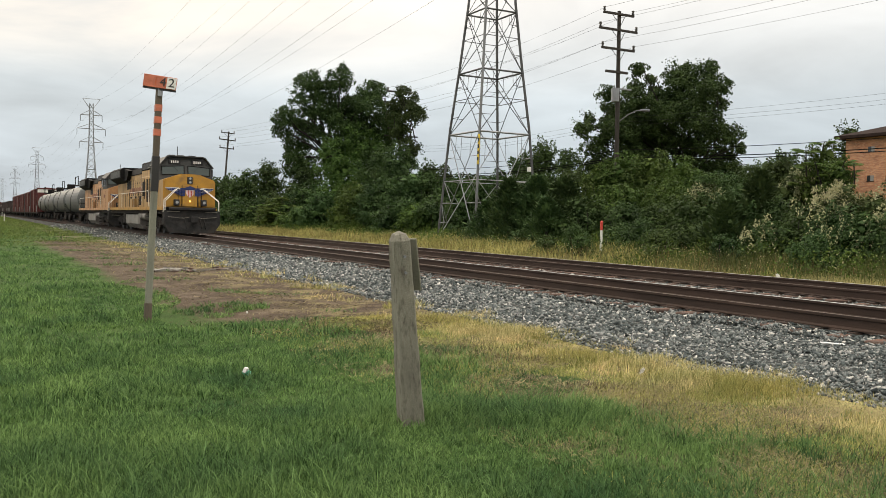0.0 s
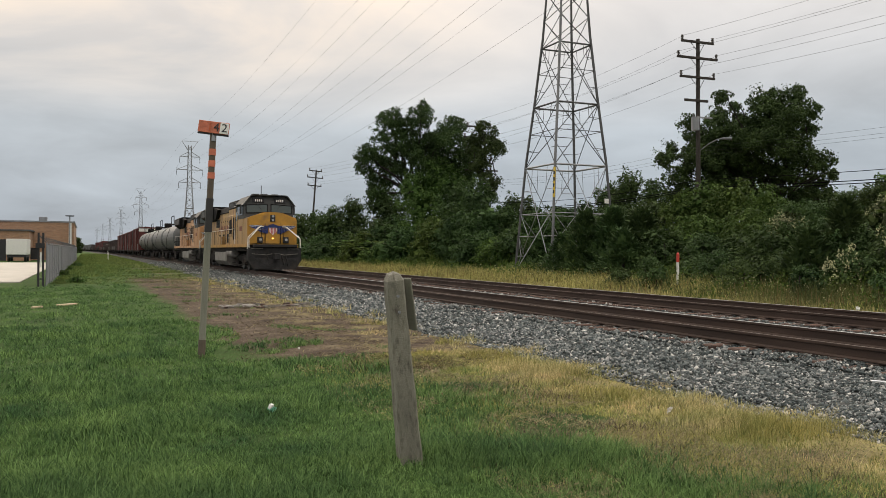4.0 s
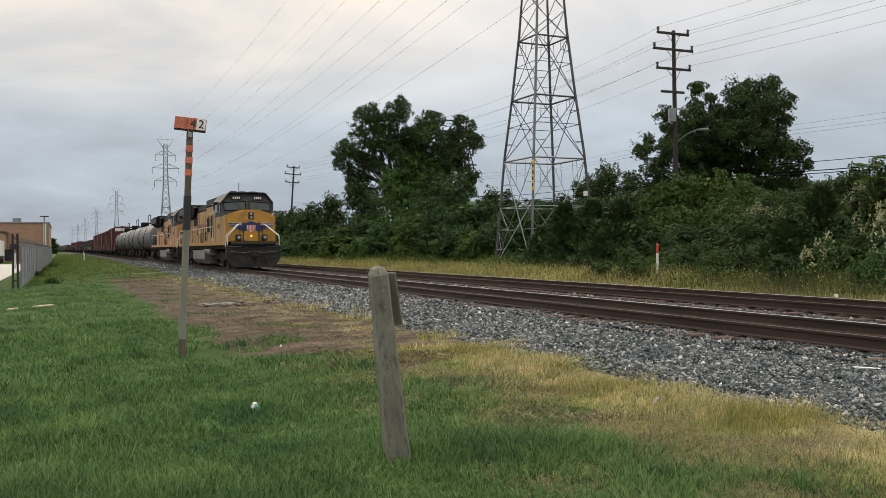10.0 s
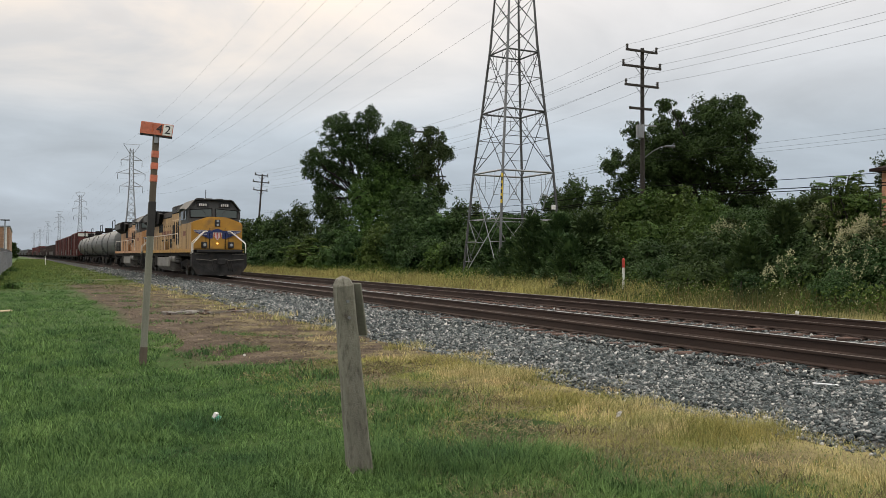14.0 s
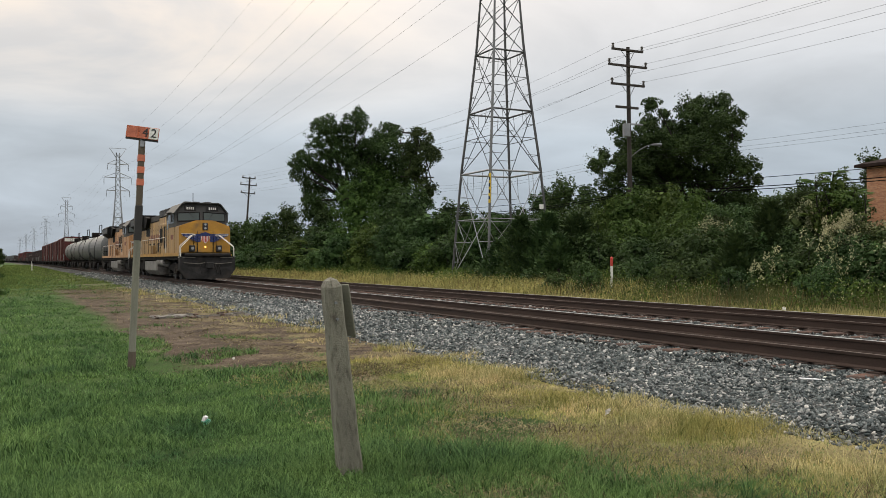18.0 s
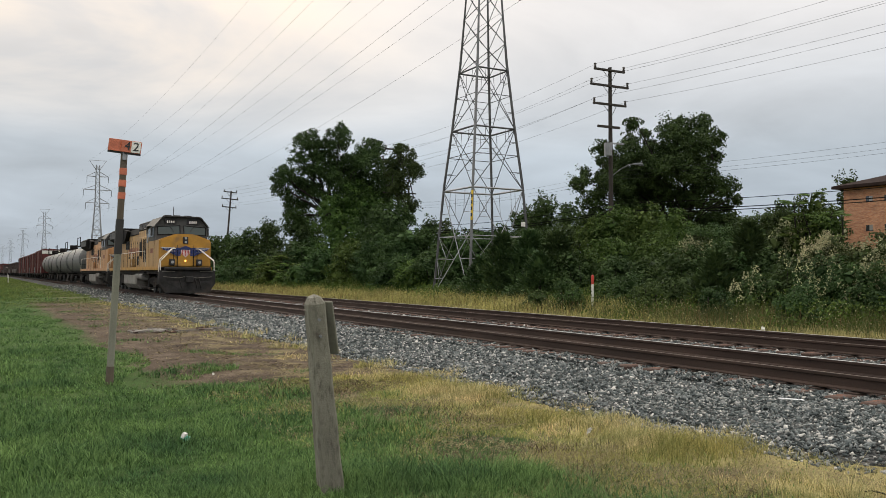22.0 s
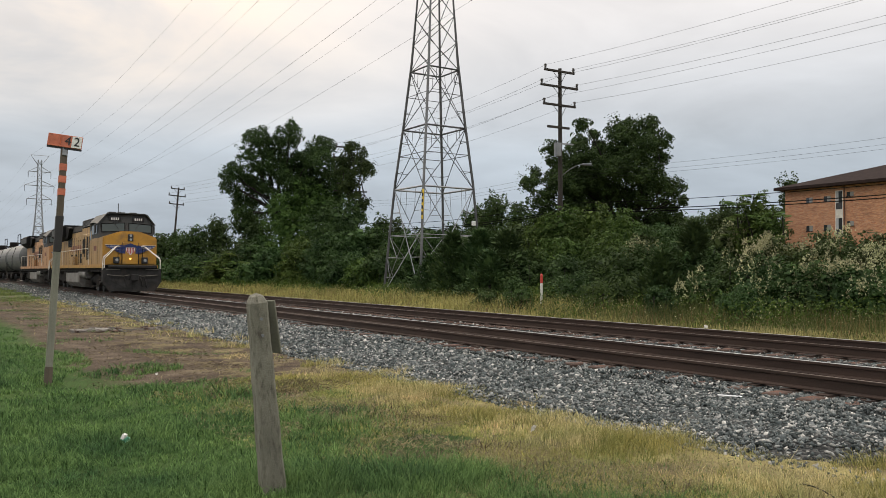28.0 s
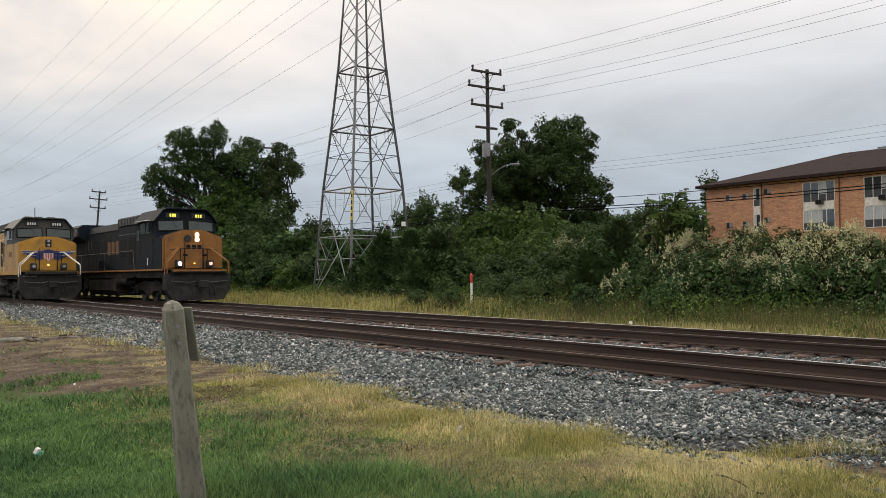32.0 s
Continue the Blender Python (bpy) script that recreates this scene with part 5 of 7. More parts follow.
def build_grass():
    V, F, base = [], [], 0
    for r0, r1, n, h, w, sp in ((4.2, 7, 120000, 0.070, 0.0066, 0.045), (7, 11, 110000, 0.068, 0.0088, 0.05), (11, 20, 150000, 0.068, 0.0135, 0.075), (20, 40, 170000, 0.07, 0.024, 0.12), (40, 100, 70000, 0.10, 0.06, 0.2)):
        x, y, way, size = tufted(n, 12, r0, r1, -8, 66, sp)
        fade = (x - 4.15 - 2.6 * (patchy(x, y, 1.5, 2.0) - 0.5) - 1.2 * (patchy(x, y, 3.7, 1.2) - 0.5)) / 3.0
        k = (x < 6.8) & (x > fence_x(y)) & (RNG.random(len(x)) > np.clip(fade, 0, 0.80)) & (~is_bare(x, y) | (patchy(x, y, 1.4, 5.0) < 0.16) | (patchy(x, y, 3.1, 2.0) + 0.35 * (y - 13.0) < 0.5))
        # thin, worn spots towards the dry strip
        k &= ~((patchy(x, y, 2.9, 0.7) > 0.53 + 0.12 * np.clip(4.4 - x, 0, 3)) & (x > 3.2) & (RNG.random(len(x)) < 0.6))
        x, y, way, size = x[k], y[k], way[k], size[k]
        lush = patchy(x, y, 1.7, 0.6)
        hh = h * size * (0.45 + 0.85 * lush) * RNG.uniform(0.45, 1.4, len(x))
        # unmown growth round the foot of the post
        hh *= 1 + 0.5 * np.exp(-(((x - 2.95) / 0.3) ** 2 + ((y - 6.1) / 0.3) ** 2)) - 0.55 * np.exp(-(((x - 2.4) / 0.3) ** 2 + ((y - 5.55) / 0.4) ** 2)) + 0.5 * np.exp(-(((x - 3.6) / 0.8) ** 2 + ((y - 5.6) / 0.5) ** 2))
        worn = smooth((x - 4.3 + 0.8 * (patchy(x, y, 1.9, 3.0) - 0.5)) / 0.8)
        hh *= 1 - 0.5 * worn
        k = RNG.random(len(x)) > 0.45 * worn
        x, y, way, hh = x[k], y[k], way[k], hh[k]
        v, f = tuft_blades(x, y, ground_z(x, y) - 0.008, hh, np.full(len(x), w), RNG.uniform(0.2, 1.3, len(x)), way, tip_only=r0 > 15)
        V.append(v), F.append(f + base)
        base += len(v)
    # the rest of the lawn, behind and beside the walker, in broader blades
    for r0, r1, b0, b1, n in ((0.0, 4.4, -180, 180, 26000), (4.2, 12, 64, 352, 60000)):
        x, y, way, size = tufted(n, 12, r0, r1, b0, b1, 0.06)
        k = (x < 4.6) & (x > -16) & (~is_bare(x, y))
        x, y, way, size = x[k], y[k], way[k], size[k]
        hh = 0.055 * size * RNG.uniform(0.5, 1.3, len(x))
        v, f = tuft_blades(x, y, ground_z(x, y) - 0.008, hh, np.full(len(x), 0.014), RNG.uniform(0.2, 1.3, len(x)), way, tip_only=True)
        V.append(v), F.append(f + base)
        base += len(v)
    tagged(new("lawn_grass", raw_mesh("lawn_grass", np.concatenate(V), np.concatenate(F), GRASS)), "short mown green lawn grass blades", "grass", kind="stuff")
    V, F, base = [], [], 0
    DV, DF, dbase = [], [], 0
    OV, OF, SV, SF = [], [], [], []
    for y0, y1, n, h, w, sp, far in ((0.5, 6.5, 120000, 0.088, 0.0042, 0.05, 0), (6.5, 11, 60000, 0.09, 0.006, 0.05, 0), (11, 20, 60000, 0.09, 0.011, 0.06, 1), (20, 50, 60000, 0.12, 0.022, 0.09, 1)):
        k = 14
        tx, ty = RNG.uniform(2.9, 8.7 if y0 < 6 else 7.5, n // k), RNG.uniform(y0, y1, n // k)
        a = RNG.uniform(0, 2 * np.pi, (len(tx), k))
        r = np.abs(RNG.normal(0, sp, (len(tx), k)))
        x, y, way = np.repeat(tx, k) + (np.cos(a) * r).ravel(), np.repeat(ty, k) + (np.sin(a) * r).ravel(), a.ravel()
        size = np.repeat(RNG.lognormal(0, 0.25, len(tx)), k)
        edge = 5.38 + 1.3 * (patchy(x, y, 1.5, 2.0) - 0.5) + 1.2 * (patchy(x, y, 3.7, 1.2) - 0.5) + RNG.normal(0, 0.42, len(x))
        clump = patchy(x, y, 2.3, 1.0)
        rim = 7.15 + 0.25 * np.sin(y * 2.2) + 0.15 * np.sin(y * 5.1) + 1.35 * smooth((5.3 - y) / 1.5)
        keep = (x > edge) & (x < rim) & (RNG.random(len(x)) < 0.15 + 1.1 * clump) & (~is_bare(x, y) | ((patchy(x, y, 2.4, 2.0) < 0.3) & (RNG.random(len(x)) < 0.5)))
        x, y, way, size, clump = x[keep], y[keep], way[keep], size[keep], clump[keep]
        hh = h * size * (0.3 + 0.95 * clump) * RNG.uniform(0.5, 1.4, len(x)) * (0.45 + 0.75 * np.clip((x - 5.0) / 1.1, 0, 1))
        olive = patchy(x, y, 1.6, 4.0) + 0.5 * (patchy(x, y, 4.1, 1.0) - 0.5) + RNG.normal(0, 0.12, len(x)) > 0.62
        for pick, vs, fs in ((~olive, V, F), (olive, OV, OF)):
            px, py = x[pick], y[pick]
            v, f = tuft_blades(px, py, ground_z(px, py) - 0.008, hh[pick], np.full(len(px), w), RNG.uniform(0.1, 1.2, len(px)), way[pick], tip_only=bool(far))
            vs.append(v), fs.append(f + sum(len(q) for q in vs[:-1]))
        # the short olive sward at the edge of the straw
        m = n // 2
        x, y = 4.65 + RNG.normal(0, 0.7, m), RNG.uniform(y0, y1, m)
        keep = (x > 3.0) & (x < 6.2) & (patchy(x, y, 2.4, 1.0) > 0.3) & ~is_bare(x, y)
        x, y = x[keep], y[keep]
        v, f = blades(x, y, ground_z(x, y) - 0.008, h * 0.55 * RNG.uniform(0.4, 1.4, len(x)), np.full(len(x), w * 1.1), RNG.uniform(0.3, 1.4, len(x)), tip_only=True)
        v, f = v.reshape(-1, 3), f.reshape(-1, 3)
        SV.append(v), SF.append(f + sum(len(q) for q in SV[:-1]))
        # dead stems lying flat between the tufts
        m = n // 2 if y0 < 6 else n // 4
        x, y = RNG.normal(4.9, 1.0, m), RNG.uniform(y0, y1, m)
        keep = (patchy(x, y, 2.9, 0.7) > 0.42) & (x < 7.3) & (x > 2.9) & (~is_bare(x, y) | (RNG.random(m) < 0.15))
        x, y = x[keep], y[keep]
        v, f = leaf_quads(np.stack([x, y, ground_z(x, y) + RNG.uniform(0.01, 0.045, len(x))], 1), 0.062 + 0.004 * y0, 0.35, 0.06 + 0.004 * y0)
        DV.append(v), DF.append(f + dbase)
        dbase += len(v)
    tagged(new("dry_grass", raw_mesh("dry_grass", np.concatenate(V), np.concatenate(F), STRAW)), "yellow dry uncut grass along the ballast edge", "grass", kind="stuff")
    tagged(new("mixed_grass", raw_mesh("mixed_grass", np.concatenate(OV), np.concatenate(OF), OLIVE)), "half-dry olive green grass among the yellow straw", "grass", kind="stuff")
    tagged(new("worn_sward", raw_mesh("worn_sward", np.concatenate(SV), np.concatenate(SF), OLIVE)), "short worn olive green grass beside the straw", "grass", kind="stuff")
    tagged(new("dead_stems", raw_mesh("dead_stems", np.concatenate(DV), np.concatenate(DF), DEAD)), "flattened dead brown grass stems between the tufts", "grass", kind="stuff")
    # rougher, taller growth along the fence and the far ballast edge
    n = 60000
    y = 44 + 300 * RNG.random(n) ** 1.6
    x = np.where(RNG.random(n) < 0.2, fence_x(y) + 0.1 + np.abs(RNG.normal(0, 0.35, n)), RNG.uniform(-1.1, 7.2, n))
    k = patchy(x, y, 0.5, 1.0) > 0.25
    x, y = x[k], y[k]
    v, f = blades(x, y, ground_z(x, y) - 0.01, RNG.uniform(0.05, 0.2, len(x)) * (0.3 + 0.9 * patchy(x, y, 0.9, 2.0)) * np.clip((y - 40) / 25, 0.25, 1), 0.02 + 0.0009 * y, RNG.uniform(0.1, 0.8, len(x)), tip_only=True)
    tagged(new("rough_grass", raw_mesh("rough_grass", v, f, ROUGH)), "rough taller green grass along fence and ballast", "grass", kind="stuff")
    n = 170000
    x, y = 17.2 + 7.5 * RNG.random(n) ** 0.9, -2 + 112 * RNG.random(n) ** 1.35
    k = RNG.random(n) < 0.35 + 0.75 * patchy(x, y, 0.8, 0.4)
    x, y = x[k], y[k]
    hh = (0.14 + 0.36 * np.clip((x - 17.2) / 4.5, 0, 1)) * RNG.uniform(0.4, 1.35, len(x)) * (0.45 + 0.8 * patchy(x, y, 1.3))
    v, f = blades(x, y, np.maximum(ground_z(x, y), 0.03) - 0.02, hh, 0.006 + 0.0004 * y, RNG.uniform(0.15, 0.9, len(x)), tip_only=True)
    green = RNG.random(len(x)) < np.clip((32 - y) / 14, 0.10, 0.85) * np.clip((x - 17.0) / 2.5, 0.25, 1.25)
    v3 = v.reshape(-1, 3, 3)
    g = v3[green].reshape(-1, 3)
    tagged(new("green_weeds", raw_mesh("green_weeds", g, np.arange(len(g)).reshape(-1, 3), WEED_BLADE)), "dark green tall weeds on the far bank", "weeds", kind="stuff")
    v = v3[~green].reshape(-1, 3)
    f = np.arange(len(v)).reshape(-1, 3)
    tagged(new("meadow_grass", raw_mesh("meadow_grass", v, f, MEADOW)), "tall straw-coloured weeds and grass on the far bank", "grass", kind="stuff")
    n = 46000
    x, y = 19.0 + 5.5 * RNG.random(n) ** 0.7, -2 + 100 * RNG.random(n) ** 1.3
    k = (patchy(x, y, 0.7, 3.0) > 0.42) & ((x > 21.3) | (y < 24))
    x, y = x[k], y[k]
    z = ground_z(x, y) + RNG.random(len(x)) ** 1.5 * (0.45 + 0.65 * patchy(x, y, 1.0, 1.0)) * np.clip((x - 18.5) / 2.5, 0.3, 1)
    v, f = leaf_quads(np.stack([x, y, z], 1), 0.08 + 0.0015 * y, 0.8)
    tagged(new("weed_leaves", raw_mesh("weed_leaves", v, f, WEED)), "green leafy weeds among the tall grass", "weeds", kind="stuff")
    # dead stalks and crumbs of soil on the worn patch
    n = 15000
    x, y = RNG.uniform(2.0, 7.0, n), 12.5 + 44 * RNG.random(n) ** 1.5
    k = is_bare(x, y) & (RNG.random(n) < 0.3 + 0.7 * patchy(x, y, 2.0))
    x, y = x[k], y[k]
    v, f = leaf_quads(np.stack([x, y, ground_z(x, y) + 0.012], 1), 0.04 + 0.0013 * y, 0.25, 0.28)
    tagged(new("soil_crumbs", raw_mesh("soil_crumbs", v, f, CRUMB)), "dead brown stalks and soil crumbs on bare ground", "debris", kind="stuff")
    n = 26000
    x, y = RNG.uniform(3.4, 7.0, n), RNG.uniform(2.5, 17, n)
    k = (patchy(x, y, 1.9, 5.2) + 0.6 * (patchy(x, y, 5.3, 0.3) - 0.5) > 0.78) & ~is_bare(x, y)
    x, y = x[k], y[k]
    v, f = blades(x, y, ground_z(x, y) - 0.005, RNG.uniform(0.02, 0.13, len(x)), 0.004 + 0.0006 * y, RNG.uniform(0.2, 1.6, len(x)), tip_only=True)
    tagged(new("brown_weeds", raw_mesh("brown_weeds", v, f, CRUMB)), "patches of dark brown withered weeds in the straw", "weeds", kind="stuff")
    # rusty seed stalks standing above the weeds
    n = 6000
    x, y = 17.6 + 5.5 * RNG.random(n), -2 + 90 * RNG.random(n) ** 1.4
    k = patchy(x, y, 1.1, 4.0) > 0.5
    x, y = x[k], y[k]
    v, f = blades(x, y, np.maximum(ground_z(x, y), 0.03), RNG.uniform(0.2, 0.75, len(x)), 0.008 + 0.0003 * y, RNG.uniform(0.05, 0.5, len(x)), tip_only=True)
    tagged(new("seed_stalks", raw_mesh("seed_stalks", v, f, STALK)), "rust-brown dead seed stalks above the weeds", "weeds", kind="stuff")
    n = 1300
    x, y = 18.5 + 4 * RNG.random(n), 2 + 45 * RNG.random(n)
    z = ground_z(x, y) + RNG.uniform(0.25, 0.7, n)
    v, f = leaf_quads(np.stack([x, y, z], 1), 0.036, 1.2, 0.9)
    tagged(new("meadow_flowers", raw_mesh("meadow_flowers", v, f, BLOSSOM)), "scattered pale flower heads above the weeds", "flowers", kind="stuff")


build_vegetation()
build_grass()


# ---- trains ----
YELLOW = plain("train_yellow", (0.40, 0.205, 0.026), 0.5, vary=0.2, scale=1.2, relief=0.08, stain=(0.20, 0.115, 0.045), stain_scale=1.3)
FADED = plain("train_faded_yellow", (0.44, 0.235, 0.105), 0.6, vary=0.28, scale=1.6, relief=0.08, stain=(0.17, 0.085, 0.045), stain_scale=1.5, stretch=(1, 1, 0.3))
SIDE_YELLOW = plain("train_side_yellow", (0.37, 0.225, 0.085), 0.6, vary=0.28, scale=1.6, relief=0.08, stain=(0.15, 0.08, 0.042), stain_scale=1.5, stretch=(1, 1, 0.3))
NOSE_GOLD = plain("train_gold", (0.235, 0.098, 0.018), 0.55, vary=0.22, scale=2.0, relief=0.08, stain=(0.10, 0.052, 0.022), stain_scale=1.8, stretch=(1, 1, 0.5))
CAB_GREY = plain("train_grey", (0.042, 0.043, 0.042), 0.7, vary=0.2, scale=1.0)
ROOF_DARK = plain("train_roof", (0.013, 0.0125, 0.0125), 0.9, vary=0.35, scale=0.8, spec=0.12)
NAVY = plain("train_navy", (0.007, 0.011, 0.0165), 0.75, vary=0.3, scale=0.9, relief=0.08, stain=(0.014, 0.013, 0.012), spec=0.12)
LAMP_DIM = lamp_mat("dim_lamp", (1.0, 0.5, 0.36), 0.9)
DUSTY_RAIL = plain("dusty_railing", (0.13, 0.12, 0.10), 0.7)
FRAME = plain("train_frame", (0.013, 0.012, 0.0115), 0.9, vary=0.4, scale=1.2, stain=(0.04, 0.032, 0.027), spec=0.12)
PILOT = plain("pilot_black", (0.028, 0.0275, 0.027), 0.85, vary=0.4, scale=2.5, stain=(0.045, 0.038, 0.032), stain_scale=1.6, spec=0.12)
TANK_SILVER = plain("tank_silver", (0.20, 0.19, 0.175), 0.6, 0.2, vary=0.25, scale=1.5, stain=(0.09, 0.07, 0.06))
BLUE = plain("emblem_blue", (0.016, 0.028, 0.11), 0.5)
EMBLEM_WHITE = plain("emblem_white", (0.62, 0.60, 0.58), 0.5)
FADED_GOLD = plain("faded_gold", (0.12, 0.06, 0.018), 0.7, vary=0.4, scale=4)
FADED_RED = plain("faded_red_paint", (0.17, 0.055, 0.032), 0.7, vary=0.4, scale=6)
EMBLEM_RED = plain("emblem_red", (0.40, 0.05, 0.04), 0.5)
RAILING = plain("railing_white", (0.66, 0.62, 0.55), 0.5)
CAB_GLASS = glass_mat("cab_glass", (0.050, 0.066, 0.064), 0.2, 0.35, 0.0)
LENS = glass_mat("lamp_lens", (0.30, 0.30, 0.29), 0.15)
AMBER = lamp_mat("amber_lamp", (1.0, 0.55, 0.12), 2.5)
LIT = lamp_mat("lit_headlamp", (1.0, 0.80, 0.58), 14.0)
BOARD_LIT = lamp_mat("lit_number_board", (0.95, 0.78, 0.10), 1.1)
CAR_GREY = plain("tank_car_grey", (0.10, 0.105, 0.105), 0.6, vary=0.15, scale=0.6, stain=(0.15, 0.14, 0.13), stain_scale=0.5)
MAROON = plain("boxcar_maroon", (0.085, 0.017, 0.016), 0.75, vary=0.25, scale=0.7, stain=(0.09, 0.045, 0.035), stain_scale=0.6)
BROWN_CAR = plain("gondola_brown", (0.05, 0.035, 0.032), 0.8, vary=0.3, scale=0.7)


def truck(parent, yc, axles, wheels):
    """A bogie with its side frames, springs and wheelsets."""
    spread = 1.85 if axles == 3 else 0.89
    r = 0.53 if axles == 3 else 0.42
    span = spread + 0.45
    for s in (-1, 1):
        x = s * 1.06
        outline = [(yc - span, 0.62), (yc - span, 0.82), (yc - span + 0.5, 0.86), (yc - 0.5, 1.0), (yc + 0.5, 1.0), (yc + span - 0.5, 0.86), (yc + span, 0.82), (yc + span, 0.62), (yc + 0.6, 0.5), (yc + 0.4, 0.3), (yc - 0.4, 0.3), (yc - 0.6, 0.5)]
        part("side_frame", side_prism(bmesh.new(), outline, x - 0.09, x + 0.09), FRAME, parent)
    part("bolster", boxed(-1.1, 1.1, yc - 0.3, yc + 0.3, 0.55, 0.95), FRAME, parent)
    for k in range(axles):
        ya = yc + (k - (axles - 1) / 2) * (spread if axles == 3 else 2 * spread)
        bm = tubed((-0.9, 0, 0), (0.9, 0, 0), 0.09, seg=10)
        for s in (-1, 1):
            tube(bm, (s * 0.70, 0, 0), (s * 0.82, 0, 0), r, r, seg=20)
            tube(bm, (s * 0.68, 0, 0), (s * 0.70, 0, 0), r + 0.03, r + 0.03, seg=20)
            for j in range(6):
                a = j * math.pi / 3
                c = Vector((s * 0.825, 0.30 * math.cos(a), 0.30 * math.sin(a)))
                tube(bm, c, c + Vector((s * 0.012, 0, 0)), 0.035, seg=6)
        wheels.append(part("wheelset", bm, STEEL_DARK, parent, "steel wheels on an axle", at=pose(0, ya, r)))
        for s in (-1, 1):
            part("journal_box", boxed(s * 1.04 - 0.14, s * 1.04 + 0.14, ya - 0.2, ya + 0.2, r - 0.18, r + 0.2, bevel=0.03), FRAME, parent)


def handrail(parent, x, y0, y1, z0, z1, step, material, r=0.024):
    part("handrail", bent_tube(bmesh.new(), [(x, y0 - 0.25, z0), (x, y0, z1), (x, y1, z1), (x, y1 + 0.25, z0)], r), material, parent)
    n = max(2, int((y1 - y0) / step))
    for i in range(1, n):
        y = y0 + (y1 - y0) * i / n
        part("stanchion", tubed((x, y, z0 - 0.1), (x, y, z1), r * 0.8, seg=6), FRAME if i % 3 else material, parent)


def locomotive(name, label, at, side, nose, cab, roof, rail_mat, sill, lit, emblem, number_bars):
    lo = thing(name, label, "locomotive", at)
    wheels = []
    pb = bmesh.new()
    prism(pb, [(-1.54, 1.38), (1.54, 1.38), (1.56, 0.62), (1.22, 0.12), (-1.22, 0.12), (-1.56, 0.62)], 0.05, 0.6)
    plow = part("pilot", pb, PILOT, lo, "black snowplough pilot")
    for s in (-1, 1):
        bm = bmesh.new()
        vs = [bm.verts.new(c) for c in ((0, -0.22, 0.1), (0, -0.1, 0.72), (s * 1.3, 0.06, 0.80), (s * 1.2, 0.04, 0.12), (0, 0.0, 0.72), (0, 0.0, 0.1))]
        bm.faces.new((vs[0], vs[1], vs[2], vs[3]))
        bm.faces.new((vs[1], vs[4], vs[2])), bm.faces.new((vs[0], vs[3], vs[5])), bm.faces.new((vs[0], vs[5], vs[4], vs[1])), bm.faces.new((vs[5], vs[3], vs[2], vs[4]))
        part("plough_blade", bm, PILOT, plow)
        part("step_edge", boxed(s * 1.05 - 0.35, s * 1.05 + 0.35, 0.0, 0.05, 1.30, 1.335), DUSTY_RAIL if emblem else FRAME, plow, "worn step edge")
        part("uncoupling_lever", bent_tube(bmesh.new(), [(s * 1.35, 0.0, 1.02), (s * 0.5, -0.05, 0.95), (s * 0.2, -0.12, 1.02)], 0.018), DUSTY_RAIL if emblem else STEEL_DARK, plow)
        for k in range(4):
            part("side_step", boxed(s * 1.53 - 0.14, s * 1.53 + 0.06, 0.65, 1.25, 0.42 + k * 0.27, 0.455 + k * 0.27), FRAME, lo)
    cb = boxed(-0.13, 0.13, -0.45, 0.1, 0.72, 1.02, bevel=0.03)
    box(cb, -0.2, 0.2, -0.62, -0.42, 0.68, 1.06, bevel=0.05)
    part("coupler", cb, PILOT, lo)
    for x in (-0.45, 0.4, 0.62):
        part("brake_hose", bent_tube(bmesh.new(), [(x, -0.02, 0.9), (x + 0.03, -0.12, 0.7), (x + 0.08, -0.15, 0.45), (x + 0.12, -0.05, 0.3)], 0.025), PILOT, lo)
    part("anticlimber", boxed(-1.25, 1.25, -0.12, 0.3, 1.40, 1.56, bevel=0.03), PILOT, lo)
    part("underframe", boxed(-1.42, 1.42, 0.5, 21.7, 1.18, 1.52), FRAME, lo)
    for s in (-1, 1):
        part("sill", boxed(s * 1.5 - 0.025, s * 1.5 + 0.025, 0.7, 21.6, 1.40 if emblem else 1.52, 1.60), sill, lo, "coloured sill stripe along the walkway")
    part("walkway", boxed(-1.48, 1.48, 0.4, 21.8, 1.525, 1.56), FRAME, lo)
    # cab with its peaked wide nose
    bm = prism(bmesh.new(), [(-1.46, 1.56), (1.46, 1.56), (1.46, 3.14), (0.5, 3.48), (-0.5, 3.48), (-1.46, 3.14)], 0.78, 0.98)
    bmesh.ops.bevel(bm, geom=[e for e in bm.edges if all(v.co.y < 1 for v in e.verts)], offset=0.07, segments=2, affect="EDGES")
    ns = part("nose", bm, nose, lo, "wide nose with a peaked top")
    part("nose_side", prism(bmesh.new(), [(-1.455, 1.56), (1.455, 1.56), (1.455, 3.13), (0.5, 3.47), (-0.5, 3.47), (-1.455, 3.13)], 0.98, 2.3), side, lo, "side of the wide nose")
    if lit:
        part("walkway_edge", boxed(-1.3, 1.3, -0.135, -0.122, 1.47, 1.56), sill, lo, "yellow front walkway edge")
    part("cab_side", boxed(-1.47, 1.47, 2.3, 5.0, 1.56, 3.14, bevel=0.02), side, lo)
    bm = bmesh.new()
    ring = [(-1.47, 3.12), (1.47, 3.12), (1.49, 3.92), (1.08, 4.44), (0.94, 4.50), (-0.94, 4.50), (-1.08, 4.44), (-1.49, 3.92)]
    front = [bm.verts.new((x, 1.75 + (z - 3.12) * 0.16, z)) for x, z in ring]
    back = [bm.verts.new((x, 5.0, z)) for x, z in ring]
    bm.faces.new(front), bm.faces.new(list(reversed(back)))
    for i in range(8):
        bm.faces.new((front[i], front[(i + 1) % 8], back[(i + 1) % 8], back[i]))
    cabp = part("cab", bm, cab, lo, "upper cab with roof")
